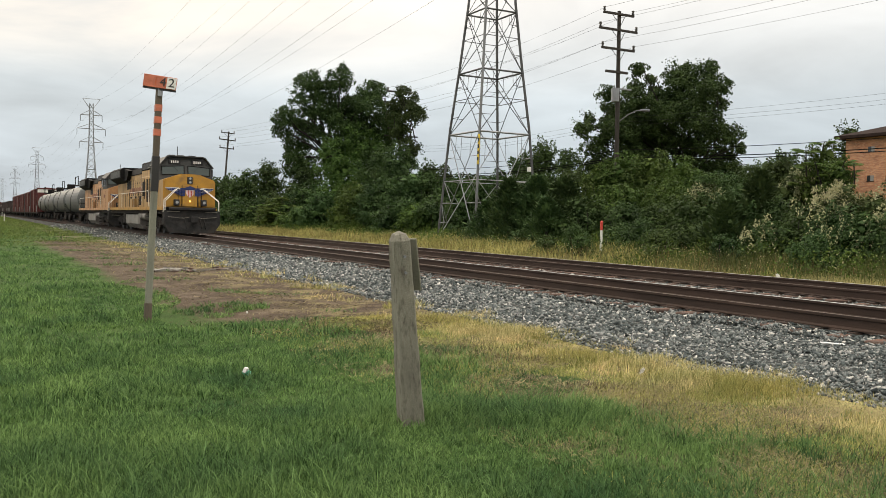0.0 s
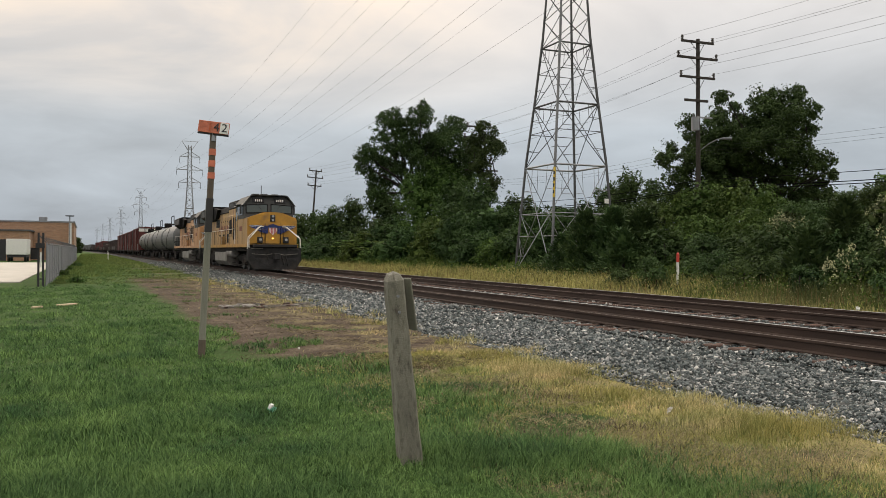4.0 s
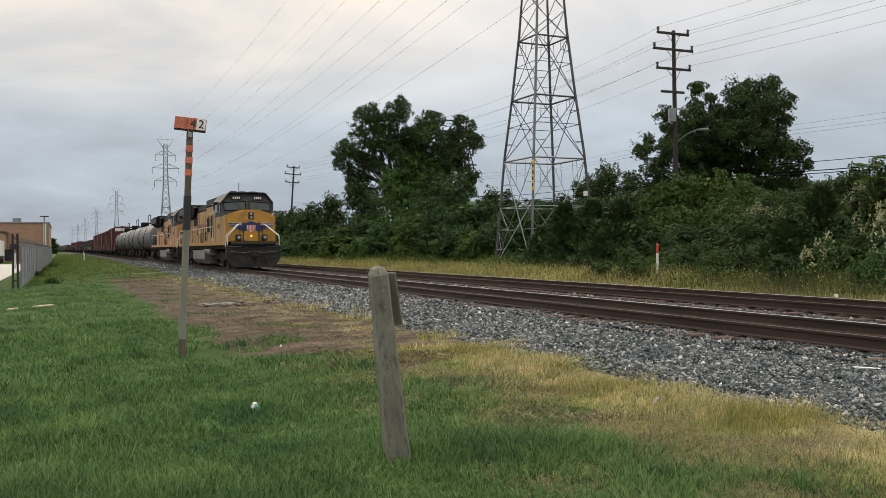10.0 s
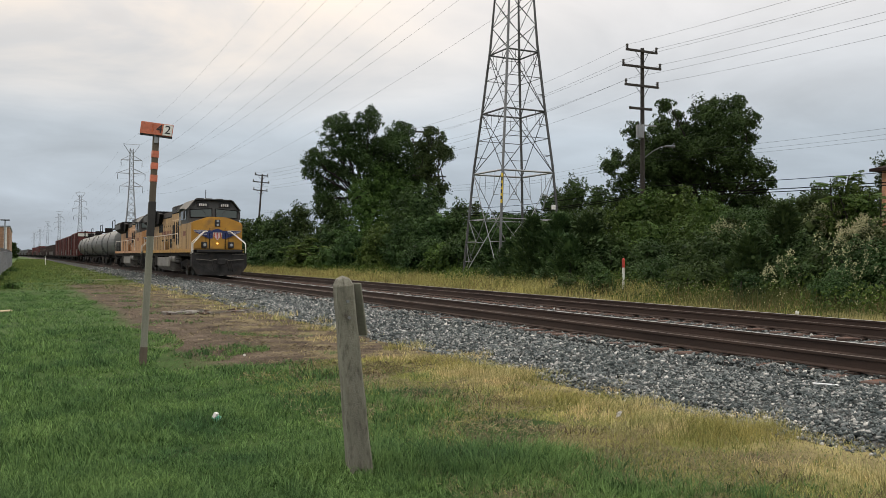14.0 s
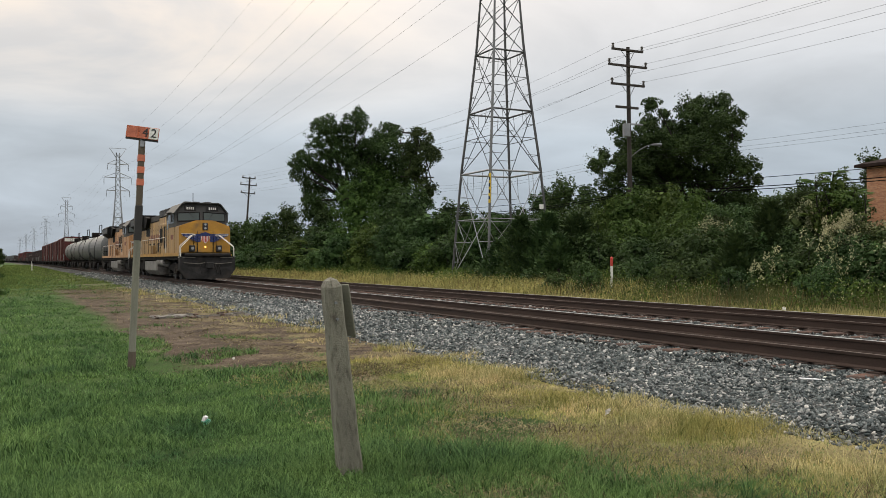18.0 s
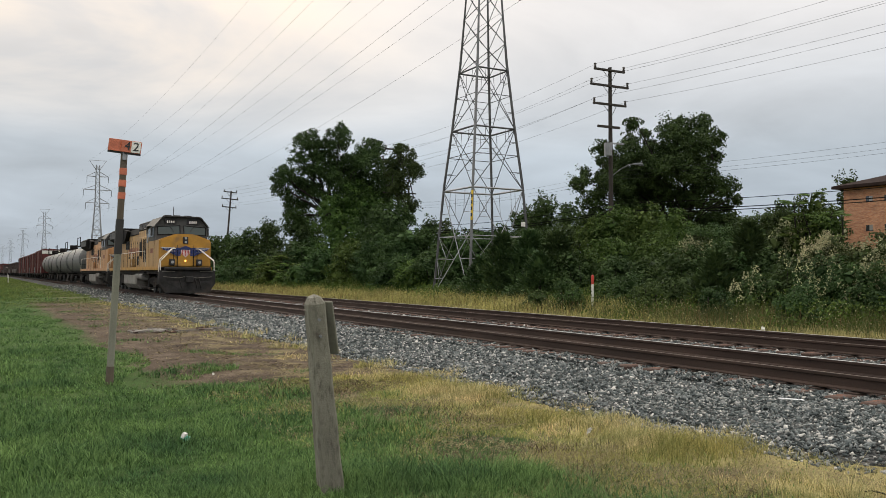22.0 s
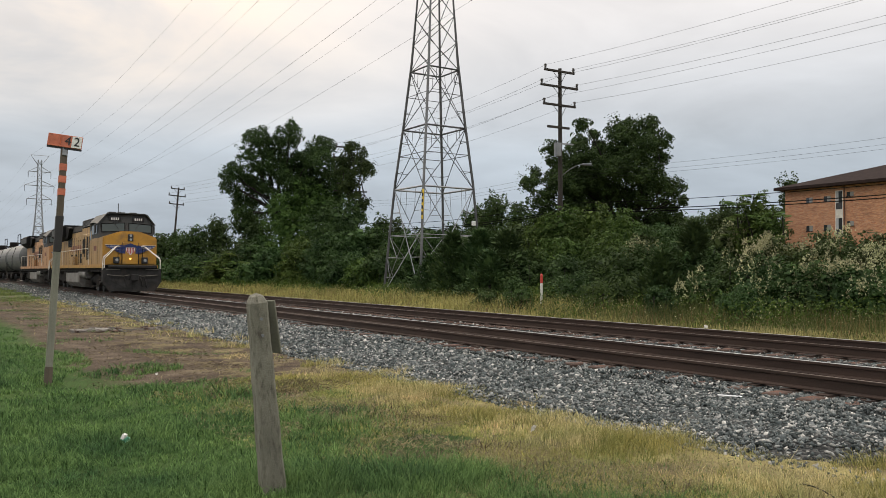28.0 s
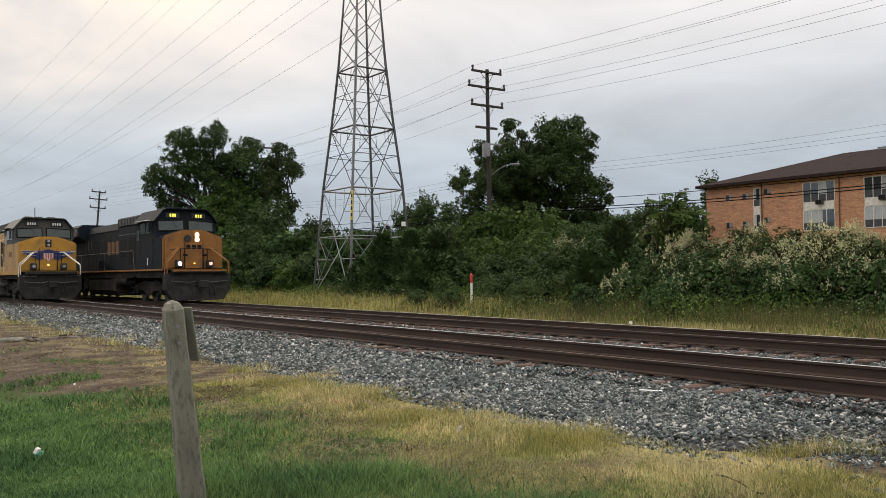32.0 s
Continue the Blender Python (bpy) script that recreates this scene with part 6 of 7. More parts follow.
    part("roof_edge", prism(bmesh.new(), [(-1.54, 3.90), (-1.10, 4.46), (-0.95, 4.52), (0.95, 4.52), (1.10, 4.46), (1.54, 3.90), (1.60, 3.92), (1.13, 4.51), (0.97, 4.57), (-0.97, 4.57), (-1.13, 4.51), (-1.60, 3.92)], 1.74, 5.15), cab, cabp)
    for s in (-1, 1):
        w = bmesh.new()
        q = [(s * 0.14, 3.54), (s * 1.34, 3.48), (s * 1.35, 3.90), (s * 0.14, 3.98)]
        prism(w, q, -0.012, 0.012)
        for v in w.verts:
            v.co.y += 1.735 + (v.co.z - 3.12) * 0.16
        wd = part("windshield", w, CAB_GLASS, cabp, "dark glass windshield")
        fr = [(s * 0.11, 3.51), (s * 1.37, 3.45), (s * 1.38, 3.93), (s * 0.11, 4.01)]
        loop = [Vector((x, 1.722 + (z - 3.12) * 0.16, z)) for x, z in fr]
        part("window_gasket", bent_tube(bmesh.new(), loop + loop[:1], 0.022, 5), ROOF_DARK, wd)
        part("wiper", tubed((s * 0.75, 1.70 + 0.9 * 0.16, 4.04), (s * 0.45, 1.70 + 0.5 * 0.16, 3.64), 0.012, seg=5), BLACK_PAINT, wd)
        nb = part("number_board", boxed(s * 0.64 - 0.34, s * 0.64 + 0.34, 1.86, 2.05, 4.09, 4.36, bevel=0.02), BLACK_PAINT, cabp, "black number board with glowing yellow marks" if lit else "black number board")
        for k in range(number_bars):
            xx = s * 0.64 + (k - (number_bars - 1) / 2) * 0.118
            part("number_bar", boxed(xx - 0.034, xx + 0.034, 1.845, 1.859, 4.155, 4.295), BOARD_LIT if lit else EMBLEM_WHITE, nb)
        for y0, y1 in ((2.45, 3.25), (3.4, 4.2)):
            part("side_window", boxed(s * 1.485 - 0.012, s * 1.485 + 0.012, y0, y1, 3.36, 3.90), CAB_GLASS, cabp)
        part("mirror", boxed(s * 1.62 - 0.05, s * 1.62 + 0.05, 2.25, 2.42, 3.4, 3.9, bevel=0.02), cab, cabp)
        part("awning", boxed(s * 1.62 - 0.14, s * 1.62 + 0.14, 2.5, 4.3, 3.96, 3.99), WHITE_PAINT if lit else cab, cabp, "sun visor over the side window")
        # corner and nose rails
        part("nose_railing", bent_tube(bmesh.new(), [(s * 0.56, 0.70, 2.62), (s * 0.74, 0.66, 2.62), (s * 1.42, 0.12, 1.98), (s * 1.50, 0.10, 1.90), (s * 1.50, 0.10, 1.20)], 0.026), rail_mat, lo, "white painted front handrail" if not lit else "")
        part("nose_railing", bent_tube(bmesh.new(), [(s * 0.80, 0.66, 2.62), (s * 1.52, 0.30, 1.98), (s * 1.56, 0.30, 1.30)], 0.022), rail_mat, lo)
        for x in (0.46, 0.66):
            part("nose_grab", tubed((s * x, 0.72, 1.62), (s * x, 0.72, 2.55), 0.016, seg=5), ROOF_DARK, ns)
        # ditch lights
        dl = part("ditch_light", boxed(s * 0.76 - 0.15, s * 0.76 + 0.15, 0.52, 0.80, 1.66, 2.02, bevel=0.02), BLACK_PAINT, lo, "ditch light housing")
        part("lens", tubed((s * 0.76, 0.49, 1.85), (s * 0.76, 0.53, 1.85), 0.085, seg=14), (LIT if s < 0 else LAMP_DIM) if lit else LENS, dl, "glowing lamp" if lit else "unlit glass lamp")
    hx = 0.14 if lit else 0.0
    hl = part("headlight", boxed(hx - 0.15, hx + 0.15, 0.70, 0.85, 2.92, 3.32, bevel=0.02), BLACK_PAINT if not lit else nose, ns, "twin headlight housing")
    for z in (3.01, 3.23):
        part("lens", tubed((hx, 0.67, z), (hx, 0.71, z), 0.095 if lit else 0.07, seg=14), LIT if lit else LENS, hl, "glowing headlight" if lit else "unlit headlight")
    if lit:
        part("porthole", tubed((-0.30, 0.70, 3.05), (-0.30, 0.80, 3.05), 0.17, seg=16), BLACK_PAINT, ns, "round dark opening")
        part("marker_lamp", tubed((0.02, 0.68, 1.86), (0.02, 0.74, 1.86), 0.035, seg=10), AMBER, ns)
        part("cross_rail", bent_tube(bmesh.new(), [(-1.2, 0.68, 2.5), (0, 0.62, 2.62), (1.2, 0.68, 2.5)], 0.018), RUST, ns)
    else:
        part("marker_lamp", tubed((0, 0.70, 1.93), (0, 0.76, 1.93), 0.05, seg=10), AMBER, ns, "small glowing amber lamp")
    part("nose_door", boxed(-0.42, 0.42, 0.735, 0.79, 1.62, 2.84, bevel=0.01), nose, ns)
    part("door_seam", boxed(-0.45, -0.43, 0.755, 0.785, 1.62, 2.84), BLACK_PAINT, ns)
    part("door_seam", boxed(0.43, 0.45, 0.755, 0.785, 1.62, 2.84), BLACK_PAINT, ns)
    if emblem:
        y = 0.722
        bm = prism(bmesh.new(), [(-0.21, 2.32), (0, 2.14), (0.21, 2.32), (0.24, 2.56), (0, 2.56), (-0.24, 2.56)], y - 0.008, y)
        sh = part("shield", bm, EMBLEM_WHITE, ns, "red and white striped shield")
        for k in range(5):
            x = (k - 2) * 0.085
            part("stripe", boxed(x - 0.024, x + 0.024, y - 0.013, y - 0.009, 2.28 if k in (0, 4) else 2.20, 2.55), EMBLEM_RED, sh)
        part("shield_top", prism(bmesh.new(), [(-0.27, 2.57), (0.27, 2.57), (0.27, 2.70), (0.16, 2.74), (0, 2.80), (-0.16, 2.74), (-0.27, 2.70)], y - 0.01, y), BLUE, ns, "dark blue shield top")
        for s in (-1, 1):
            for k in range(6):
                z = 2.645 - k * 0.078
                x1 = 1.42 - (0.03, 0.10, 0.26, 0.42, 0.60, 0.78)[k]
                part("wing_feather", prism(bmesh.new(), [(s * 0.27, z - 0.036), (s * 0.27, z + 0.036), (s * x1, z + 0.036), (s * (x1 - 0.12), z - 0.036)], y - 0.008, y), BLUE, ns)
                if k < 4:
                    part("wing_edge", boxed(min(s * 0.62, s * (x1 - 0.01)), max(s * 0.62, s * (x1 - 0.01)), y - 0.012, y - 0.009, z + 0.028, z + (0.052 if k == 0 else 0.040)), EMBLEM_WHITE, ns)
    else:
        for k in range(3):
            x = (k - 1) * 0.27
            part("letter_shape", boxed(x - 0.10, x + 0.10, 0.722, 0.734, 2.55, 2.76), NAVY, ns, "dark lettering block")
        for x in (-0.42, 0.55):
            part("decal", boxed(x - 0.12, x + 0.12, 0.722, 0.734, 2.22, 2.30), NAVY, ns)
    # long hood, radiator wings, roof gear
    part("inverter_cabinet", boxed(-1.40, 1.15, 5.0, 8.2, 1.56, 3.5, bevel=0.03), side, lo)
    bm = prism(bmesh.new(), [(-0.98, 1.56), (0.98, 1.56), (0.98, 3.80), (0.78, 4.22), (-0.78, 4.22), (-0.98, 3.80)], 5.0, 21.5)
    hood = part("hood", bm, side, lo, "long engine hood")
    part("hood_roof", prism(bmesh.new(), [(-1.0, 3.84), (1.0, 3.84), (1.02, 3.88), (0.82, 4.29), (-0.82, 4.29), (-1.02, 3.88)], 5.4, 17.4), roof, hood)
    part("exhaust_box", boxed(-0.5, 0.5, 9.8, 11.6, 4.20, 4.50, bevel=0.04), ROOF_DARK, hood)
    part("dynamic_brake", boxed(-1.30, 1.30, 5.15, 8.9, 3.92, 4.43, bevel=0.08), roof, hood)
    part("brake_casing", boxed(-1.28, 1.28, 5.1, 8.9, 3.45, 3.92), side, hood, "painted casing below the brake grids")
    for k in range(6):
        part("blower_grille", boxed(-1.315, -1.30, 5.4 + k * 0.55, 5.85 + k * 0.55, 3.98, 4.32), BLACK_PAINT, hood)
    rad = part("radiator", prism(bmesh.new(), [(-1.0, 3.40), (-1.52, 3.74), (-1.54, 4.32), (-1.3, 4.50), (1.3, 4.50), (1.54, 4.32), (1.52, 3.74), (1.0, 3.40)], 16.4, 21.5), roof, hood, "overhanging radiator wings")
    for k in range(5):
        part("radiator_grille", boxed(-1.556, -1.536, 16.7 + k * 0.95, 17.5 + k * 0.95, 3.80, 4.26), STEEL_DARK, rad)
    for k in range(9):
        y = 8.6 + k * 0.92
        part("hood_door", boxed(-1.0, -0.985, y, y + 0.82, 1.75, 3.45, bevel=0.004), side, hood)
        part("door_seam", boxed(-1.003, -0.99, y - 0.055, y - 0.03, 1.72, 3.5), BLACK_PAINT, hood)
        part("hinge", boxed(-1.014, -1.0, y + 0.02, y + 0.09, 3.2, 3.3), ROOF_DARK, hood)
        part("door_latch", boxed(-1.012, -1.0, y + 0.70, y + 0.76, 2.4, 2.7), ROOF_DARK, hood)
    for y0, y1, z0, z1 in ((5.3, 5.75, 1.9, 3.3), (6.0, 6.45, 1.9, 3.3), (6.9, 7.9, 2.3, 3.2)):
        part("louvre", boxed(-1.412, -1.40, y0, y1, z0, z1), ROOF_DARK, lo, "dark louvred vent")
    letters = [(9.6 + k * 0.75, 0.5, 2.55, 2.95) for k in range(8)] if emblem else [(9.7 + k * 0.8, 0.6, 2.5, 3.25) for k in range(3)]
    for y0, wide, z0, z1 in letters:
        part("letter_shape", boxed(-1.008, -1.002, y0, y0 + wide, z0, z1), FADED_RED if emblem else FADED_GOLD, hood, "lettering block")
    if emblem:
        for k in range(4):
            part("hood_vent", boxed(-1.012, -0.985, 9.0 + k * 1.85, 9.7 + k * 1.85, 1.75, 2.35), ROOF_DARK, hood, "dark meshed vent low on the hood")
        for k in range(3):
            part("tall_louvre", boxed(-1.416, -1.40, 5.5 + k * 0.8, 5.68 + k * 0.8, 2.1, 3.35), ROOF_DARK, lo, "tall dark slit in the cabinet side")
        part("gusset", side_prism(bmesh.new(), [(16.4, 3.5), (16.4, 4.4), (14.6, 4.2), (15.4, 3.55)], -1.25, -0.98), ROOF_DARK, hood, "dark flared radiator duct")
    part("intake_screen", boxed(-1.02, -0.98, 14.9, 16.7, 2.9, 3.5), ROOF_DARK, hood, "dark intake screen")
    for k in range(5):
        part("screen_bar", boxed(-1.03, -1.02, 15.0 + k * 0.38, 15.06 + k * 0.38, 2.9, 3.5), STEEL_DARK, hood)
    part("cab_door", boxed(-1.482, -1.470, 4.25, 4.95, 1.62, 3.7, bevel=0.004), side, lo, "narrow cab side door")
    part("door_window", boxed(-1.488, -1.482, 4.42, 4.8, 3.05, 3.6), CAB_GLASS, lo)
    for y in (2.32, 4.2):
        part("panel_seam", boxed(-1.476, -1.468, y, y + 0.025, 1.6, 3.2), BLACK_PAINT, lo)
    part("side_number", boxed(-1.479, -1.4705, 2.7, 3.5, 2.4, 2.68) if emblem else boxed(-1.479, -1.4705, 3.0, 3.12, 1.8, 2.15), FADED_RED if emblem else EMBLEM_WHITE, lo, "worn number block on the cab side")
    for k in range(4):
        part("step_well", boxed(-1.56, -1.40, 5.05, 5.6, 0.42 + k * 0.27, 0.455 + k * 0.27), FRAME, lo)
    part("vent_cabinet", boxed(-1.30, -0.98, 12.6, 13.6, 1.56, 2.2, bevel=0.02), side, lo)
    if emblem:
        for k in range(6):
            part("side_flag", boxed(-1.418, -1.414, 8.0 - 0.0, 8.15, 2.0 + k * 0.2, 2.1 + k * 0.2), BLUE if k % 2 else EMBLEM_WHITE, lo)
    part("horn", tubed((0.1, 7.0, 4.50), (0.1, 6.5, 4.54), 0.05, 0.12, seg=10), STEEL, lo)
    part("antenna", tubed((-0.28, 2.9, 4.6), (-0.28, 2.9, 5.2), 0.022, seg=6), STEEL_DARK, lo, "roof antenna")
    for x in (-0.7, -0.2, 0.45):
        part("roof_gear", boxed(x - 0.2, x + 0.2, 2.3, 2.9, 4.55, 4.65, bevel=0.02), cab, lo)
    for s in (-1, 1):
        handrail(lo, s * 1.49, 5.4, 21.2, 1.58, 2.58, 1.6, RAILING if emblem else DUSTY_RAIL, 0.018 if emblem else 0.013)
    # running gear
    truck(lo, 3.9, 3, wheels), truck(lo, 18.0, 3, wheels)
    part("fuel_tank", prism(bmesh.new(), [(-1.45, 1.1), (1.45, 1.1), (1.45, 0.5), (1.2, 0.22), (-1.2, 0.22), (-1.45, 0.5)], 8.6, 14.2), TANK_SILVER if emblem else FRAME, lo, "dirty silver fuel tank" if emblem else "dark fuel tank")
    for y0 in (6.7, 8.05):
        part("air_tank", tubed((-1.22, y0, 1.02), (-1.22, y0 + 1.2, 1.02), 0.24, seg=14), TANK_SILVER if emblem else FRAME, lo, "air reservoir cylinder")
    # added block that shuts out the bright gap between fuel tank and trucks
    part("underbody", boxed(-0.55, 0.55, 0.8, 21.4, 0.35, 1.2), FRAME, lo, "plain dark block filling the gap under the frame")
    part("equipment_box", boxed(-1.45, -0.9, 14.4, 15.4, 0.5, 1.15, bevel=0.03), FRAME, lo)
    return lo, wheels


def tank_car(at):
    c = thing("tank_car", "grey cylindrical railway tank car with a railed walkway on top", "tank car", at, group="tank cars")
    bm = tubed((0, 0.9, 2.62), (0, 14.9, 2.62), 1.5, seg=28)
    for a, d in ((0.9, -1), (14.9, 1)):
        for k in range(4):
            t0, t1 = k / 4 * math.pi / 2, (k + 1) / 4 * math.pi / 2
            tube(bm, (0, a + d * 0.5 * math.sin(t0), 2.62), (0, a + d * 0.5 * math.sin(t1), 2.62), 1.5 * math.cos(t0), max(0.02, 1.5 * math.cos(t1)), seg=28, caps=False)
    part("barrel", bm, CAR_GREY, c)
    # black paint at the barrel ends stands for the dark slit between cars
    for y in (1.0, 14.8):
        part("band", tubed((0, y - 0.10, 2.62), (0, y + 0.10, 2.62), 1.512, seg=28), BLACK_PAINT, c, "black band standing for the dark gap at the barrel end")
    part("dome", tubed((0, 7.9, 4.0), (0, 7.9, 4.42), 0.42, seg=14), CAR_GREY, c)
    part("platform", boxed(-0.95, 0.95, 6.4, 9.4, 4.10, 4.22), FRAME, c)
    part("valve_housing", boxed(-0.45, 0.45, 7.3, 8.5, 4.22, 4.75, bevel=0.05), FRAME, c, "dark valve housing")
    part("platform_rail", bent_tube(bmesh.new(), [(-0.9, 6.4, 4.15), (-0.9, 6.4, 5.1), (-0.9, 9.4, 5.1), (-0.9, 9.4, 4.15)], 0.045), FRAME, c)
    part("ladder", bent_tube(bmesh.new(), [(-1.55, 7.7, 1.0), (-1.58, 7.7, 2.6), (-1.2, 7.7, 3.8)], 0.03), FRAME, c)
    part("sill", boxed(-0.4, 0.4, -0.1, 15.9, 0.85, 1.2), FRAME, c)
    for y in (0.1, 14.9):
        part("end_platform", boxed(-1.4, 1.4, y, y + 0.8, 1.05, 1.18), FRAME, c)
        part("end_railing", bent_tube(bmesh.new(), [(-1.4, y, 1.1), (-1.4, y, 2.1), (1.4, y, 2.1), (1.4, y, 1.1)], 0.025), FRAME, c)
    w = []
    truck(c, 2.2, 2, w), truck(c, 13.6, 2, w)
    return c


def box_car(at, paint, label, h=4.95, end_top=None, long=19.5):
    c = thing("box_car", label, "box car", at, group="box cars")
    part("body", boxed(-1.5, 1.5, 0.3, long - 0.3, 1.05, h, bevel=0.05), paint, c)
    part("roof", prism(bmesh.new(), [(-1.56, h - 0.05), (1.56, h - 0.05), (1.5, h + 0.11), (0, h + 0.25), (-1.5, h + 0.11)], 0.2, long - 0.2), paint, c)
    if end_top:
        part("end_panel", boxed(-1.46, 1.46, 0.26, 0.31, h - 0.62, h - 0.08, bevel=0.01), end_top, c, "pale painted panel at the top of the end wall")
    mid = long / 2
    for k in range(int((long - 1.0) / 0.93)):
        y = 0.6 + k * 0.93
        if not mid - 1.7 < y < mid + 1.5:
            part("rib", boxed(-1.55, -1.5, y, y + 0.1, 1.1, h - 0.05), paint, c)
    part("sliding_door", boxed(-1.58, -1.52, mid - 1.5, mid + 1.5, 1.15, h - 0.25, bevel=0.01), paint, c)
    for y in (0.5, long - 0.5):
        part("ladder", bent_tube(bmesh.new(), [(-1.56, y, 0.7), (-1.56, y, h - 0.1)], 0.03), STEEL_DARK, c)
    part("panel_marking", boxed(-1.556, -1.552, 0.7, 2.6, 1.2, 2.2), CAR_GREY, c, "pale painted scrawl on the lower side")
    part("sill", boxed(-1.45, 1.45, 0.0, long, 0.85, 1.05), FRAME, c)
    w = []
    truck(c, 2.6, 2, w), truck(c, long - 2.6, 2, w)
    return c


def hopper(at):
    c = thing("hopper_car", "dark brown railway hopper car with sloping ends", "hopper car", at, group="hopper cars")
    part("body", side_prism(bmesh.new(), [(0.4, 2.6), (0.4, 4.1), (15.6, 4.1), (15.6, 2.6), (12.8, 1.1), (3.2, 1.1)], -1.5, 1.5), BROWN_CAR, c)
    part("top_rim", boxed(-1.56, 1.56, 0.3, 15.7, 4.1, 4.22, bevel=0.02), BROWN_CAR, c)
    for k in range(10):
        part("rib", boxed(-1.57, -1.5, 1.2 + k * 1.45, 1.32 + k * 1.45, 2.2, 4.1), BROWN_CAR, c)
    part("sill", boxed(-0.5, 0.5, 0.0, 16.0, 0.85, 1.1), FRAME, c)
    w = []
    truck(c, 2.0, 2, w), truck(c, 14.0, 2, w)
    return c


def gondola(at):
    c = thing("gondola", "low dark brown railway gondola car", "gondola car", at, group="gondola cars")
    part("body", boxed(-1.5, 1.5, 0.3, 15.7, 1.0, 2.5, bevel=0.03), BROWN_CAR, c)
    part("load", boxed(-1.2, 1.2, 1.5, 7.0, 2.5, 3.3, bevel=0.3), BROWN_CAR, c, "dark load heaped in the car")
    for k in range(12):
        part("rib", boxed(-1.57, -1.5, 0.6 + k * 1.27, 0.72 + k * 1.27, 1.0, 2.5), BROWN_CAR, c)
    w = []
    truck(c, 2.2, 2, w), truck(c, 13.8, 2, w)
    return c


def on_line(x, y, z):
    turn = math.degrees(math.atan2(float(bend(y) - bend(y + 16)), 16))
    return pose(x + float(bend(y)), y, z, 0, 0, turn)


def build_standing_train():
    x, z, y = TRACK_X[0], RAIL_Z, 48.70
    locomotive("locomotive", "standing yellow freight locomotive with grey cab roof and winged shield", pose(x, y, z), SIDE_YELLOW, YELLOW, CAB_GREY, ROOF_DARK, RAILING, YELLOW, False, True, 4)
    y += 22.35
    locomotive("locomotive", "faded orange-yellow second locomotive coupled behind the first", pose(x, y, z), FADED, FADED, CAB_GREY, ROOF_DARK, RAILING, FADED, False, True, 4)
    y += 22.4
    t = tank_car(pose(x, y, z))
    for k in range(1, 4):
        copy_thing(t, pose(x, y + 16.1 * k, z))
    y += 64.6
    box_car(on_line(x, y, z), MAROON, "tall maroon steel box car with a pale end panel", 5.08, WHITE_PAINT)
    t = box_car(on_line(x, y + 19.9, z), MAROON, "maroon steel railway box car with ribbed sides")
    for k in range(2, 5):
        copy_thing(t, on_line(x, y + 19.9 * k, z))
    y += 19.9 * 5
    g, hp, gr = None, None, None
    # a mixed string of cars closes the train
    for kind in "ghhghggghgbbgggbggghhggcccgccggcccccg":
        m = on_line(x, y, z)
        if kind == "g":
            g = gondola(m) if g is None else copy_thing(g, m)
        elif kind == "h":
            hp = hopper(m) if hp is None else copy_thing(hp, m)
        elif kind == "b":
            copy_thing(t, m)
        else:
            gr = box_car(m, CAR_GREY, "distant grey steel box car in the freight train", 4.6) if gr is None else copy_thing(gr, m)
        y += 19.9 if kind in "bc" else 16.3


build_standing_train()
MOVING, MOVING_WHEELS = locomotive("moving_locomotive", "dark blue freight locomotive with gold nose and lit headlights", pose(TRACK_X[1], 38.0, RAIL_Z), NAVY, NOSE_GOLD, NAVY, NAVY, NOSE_GOLD, NOSE_GOLD, True, False, 3)


# ---- far side: brick apartment house ----
BRICK = brick_mat("orange_brick", (0.50, 0.245, 0.13), (0.33, 0.14, 0.078), (0.42, 0.31, 0.22))
SHINGLE = plain("roof_shingle", (0.028, 0.019, 0.017), 0.95, vary=0.3, scale=2.0, grain=9, relief=0.5, spec=0.1)
TRIM = plain("white_trim", (0.60, 0.58, 0.53), 0.7)
PANE = glass_mat("window_glass", (0.035, 0.04, 0.045), 0.08)
SLIDER = glass_mat("light_pane", (0.26, 0.26, 0.25), 0.1)
SPOUT = plain("brown_spout", (0.10, 0.052, 0.036), 0.7)
SCREEN = plain("window_screen", (0.05, 0.052, 0.058), 0.8)
CURTAIN = plain("pale_blind", (0.36, 0.38, 0.40), 0.8, stretch=(1, 6, 0.2))


def house_window(parent, y0, y1, z0, z1, bars, blind=0.0):
    x = 75.4
    w = part("window", boxed(x - 0.02, x + 0.05, y0, y1, z0, z1), PANE, parent)
    t = 0.06
    if bars == 1 and y1 - y0 > 0.66 and z1 - z0 < 1:
        part("light_pane", boxed(x - 0.03, x - 0.022, y0, y0 + 0.5 * (y1 - y0), z0, z1), SLIDER, w)
        part("frame", boxed(x - 0.05, x + 0.03, y0 - 0.04, y1 + 0.04, z0 - 0.06, z0), SHINGLE, w)
        return w
    part("insect_screen", boxed(x - 0.034, x - 0.03, y0, y1, z0, z0 + 0.36 * (z1 - z0)), SCREEN, w)
    for a, c, d, e in ((y0 - t, y1 + t, z1, z1 + t), (y0 - t, y1 + t, z0 - t, z0), (y0 - t, y0, z0, z1), (y1, y1 + t, z0, z1)):
        part("frame", boxed(x - 0.06, x + 0.03, a, c, d, e), TRIM, w)
    for k in range(1, bars):
        yy = y0 + (y1 - y0) * k / bars
        part("mullion", boxed(x - 0.05, x + 0.03, yy - 0.03, yy + 0.03, z0, z1), TRIM, w)
    if blind:
        part("blind", boxed(x - 0.03, x - 0.022, y0 + (y1 - y0) * (1 - blind), y1, z0, z1), CURTAIN, w, "pale closed blind")
    return w


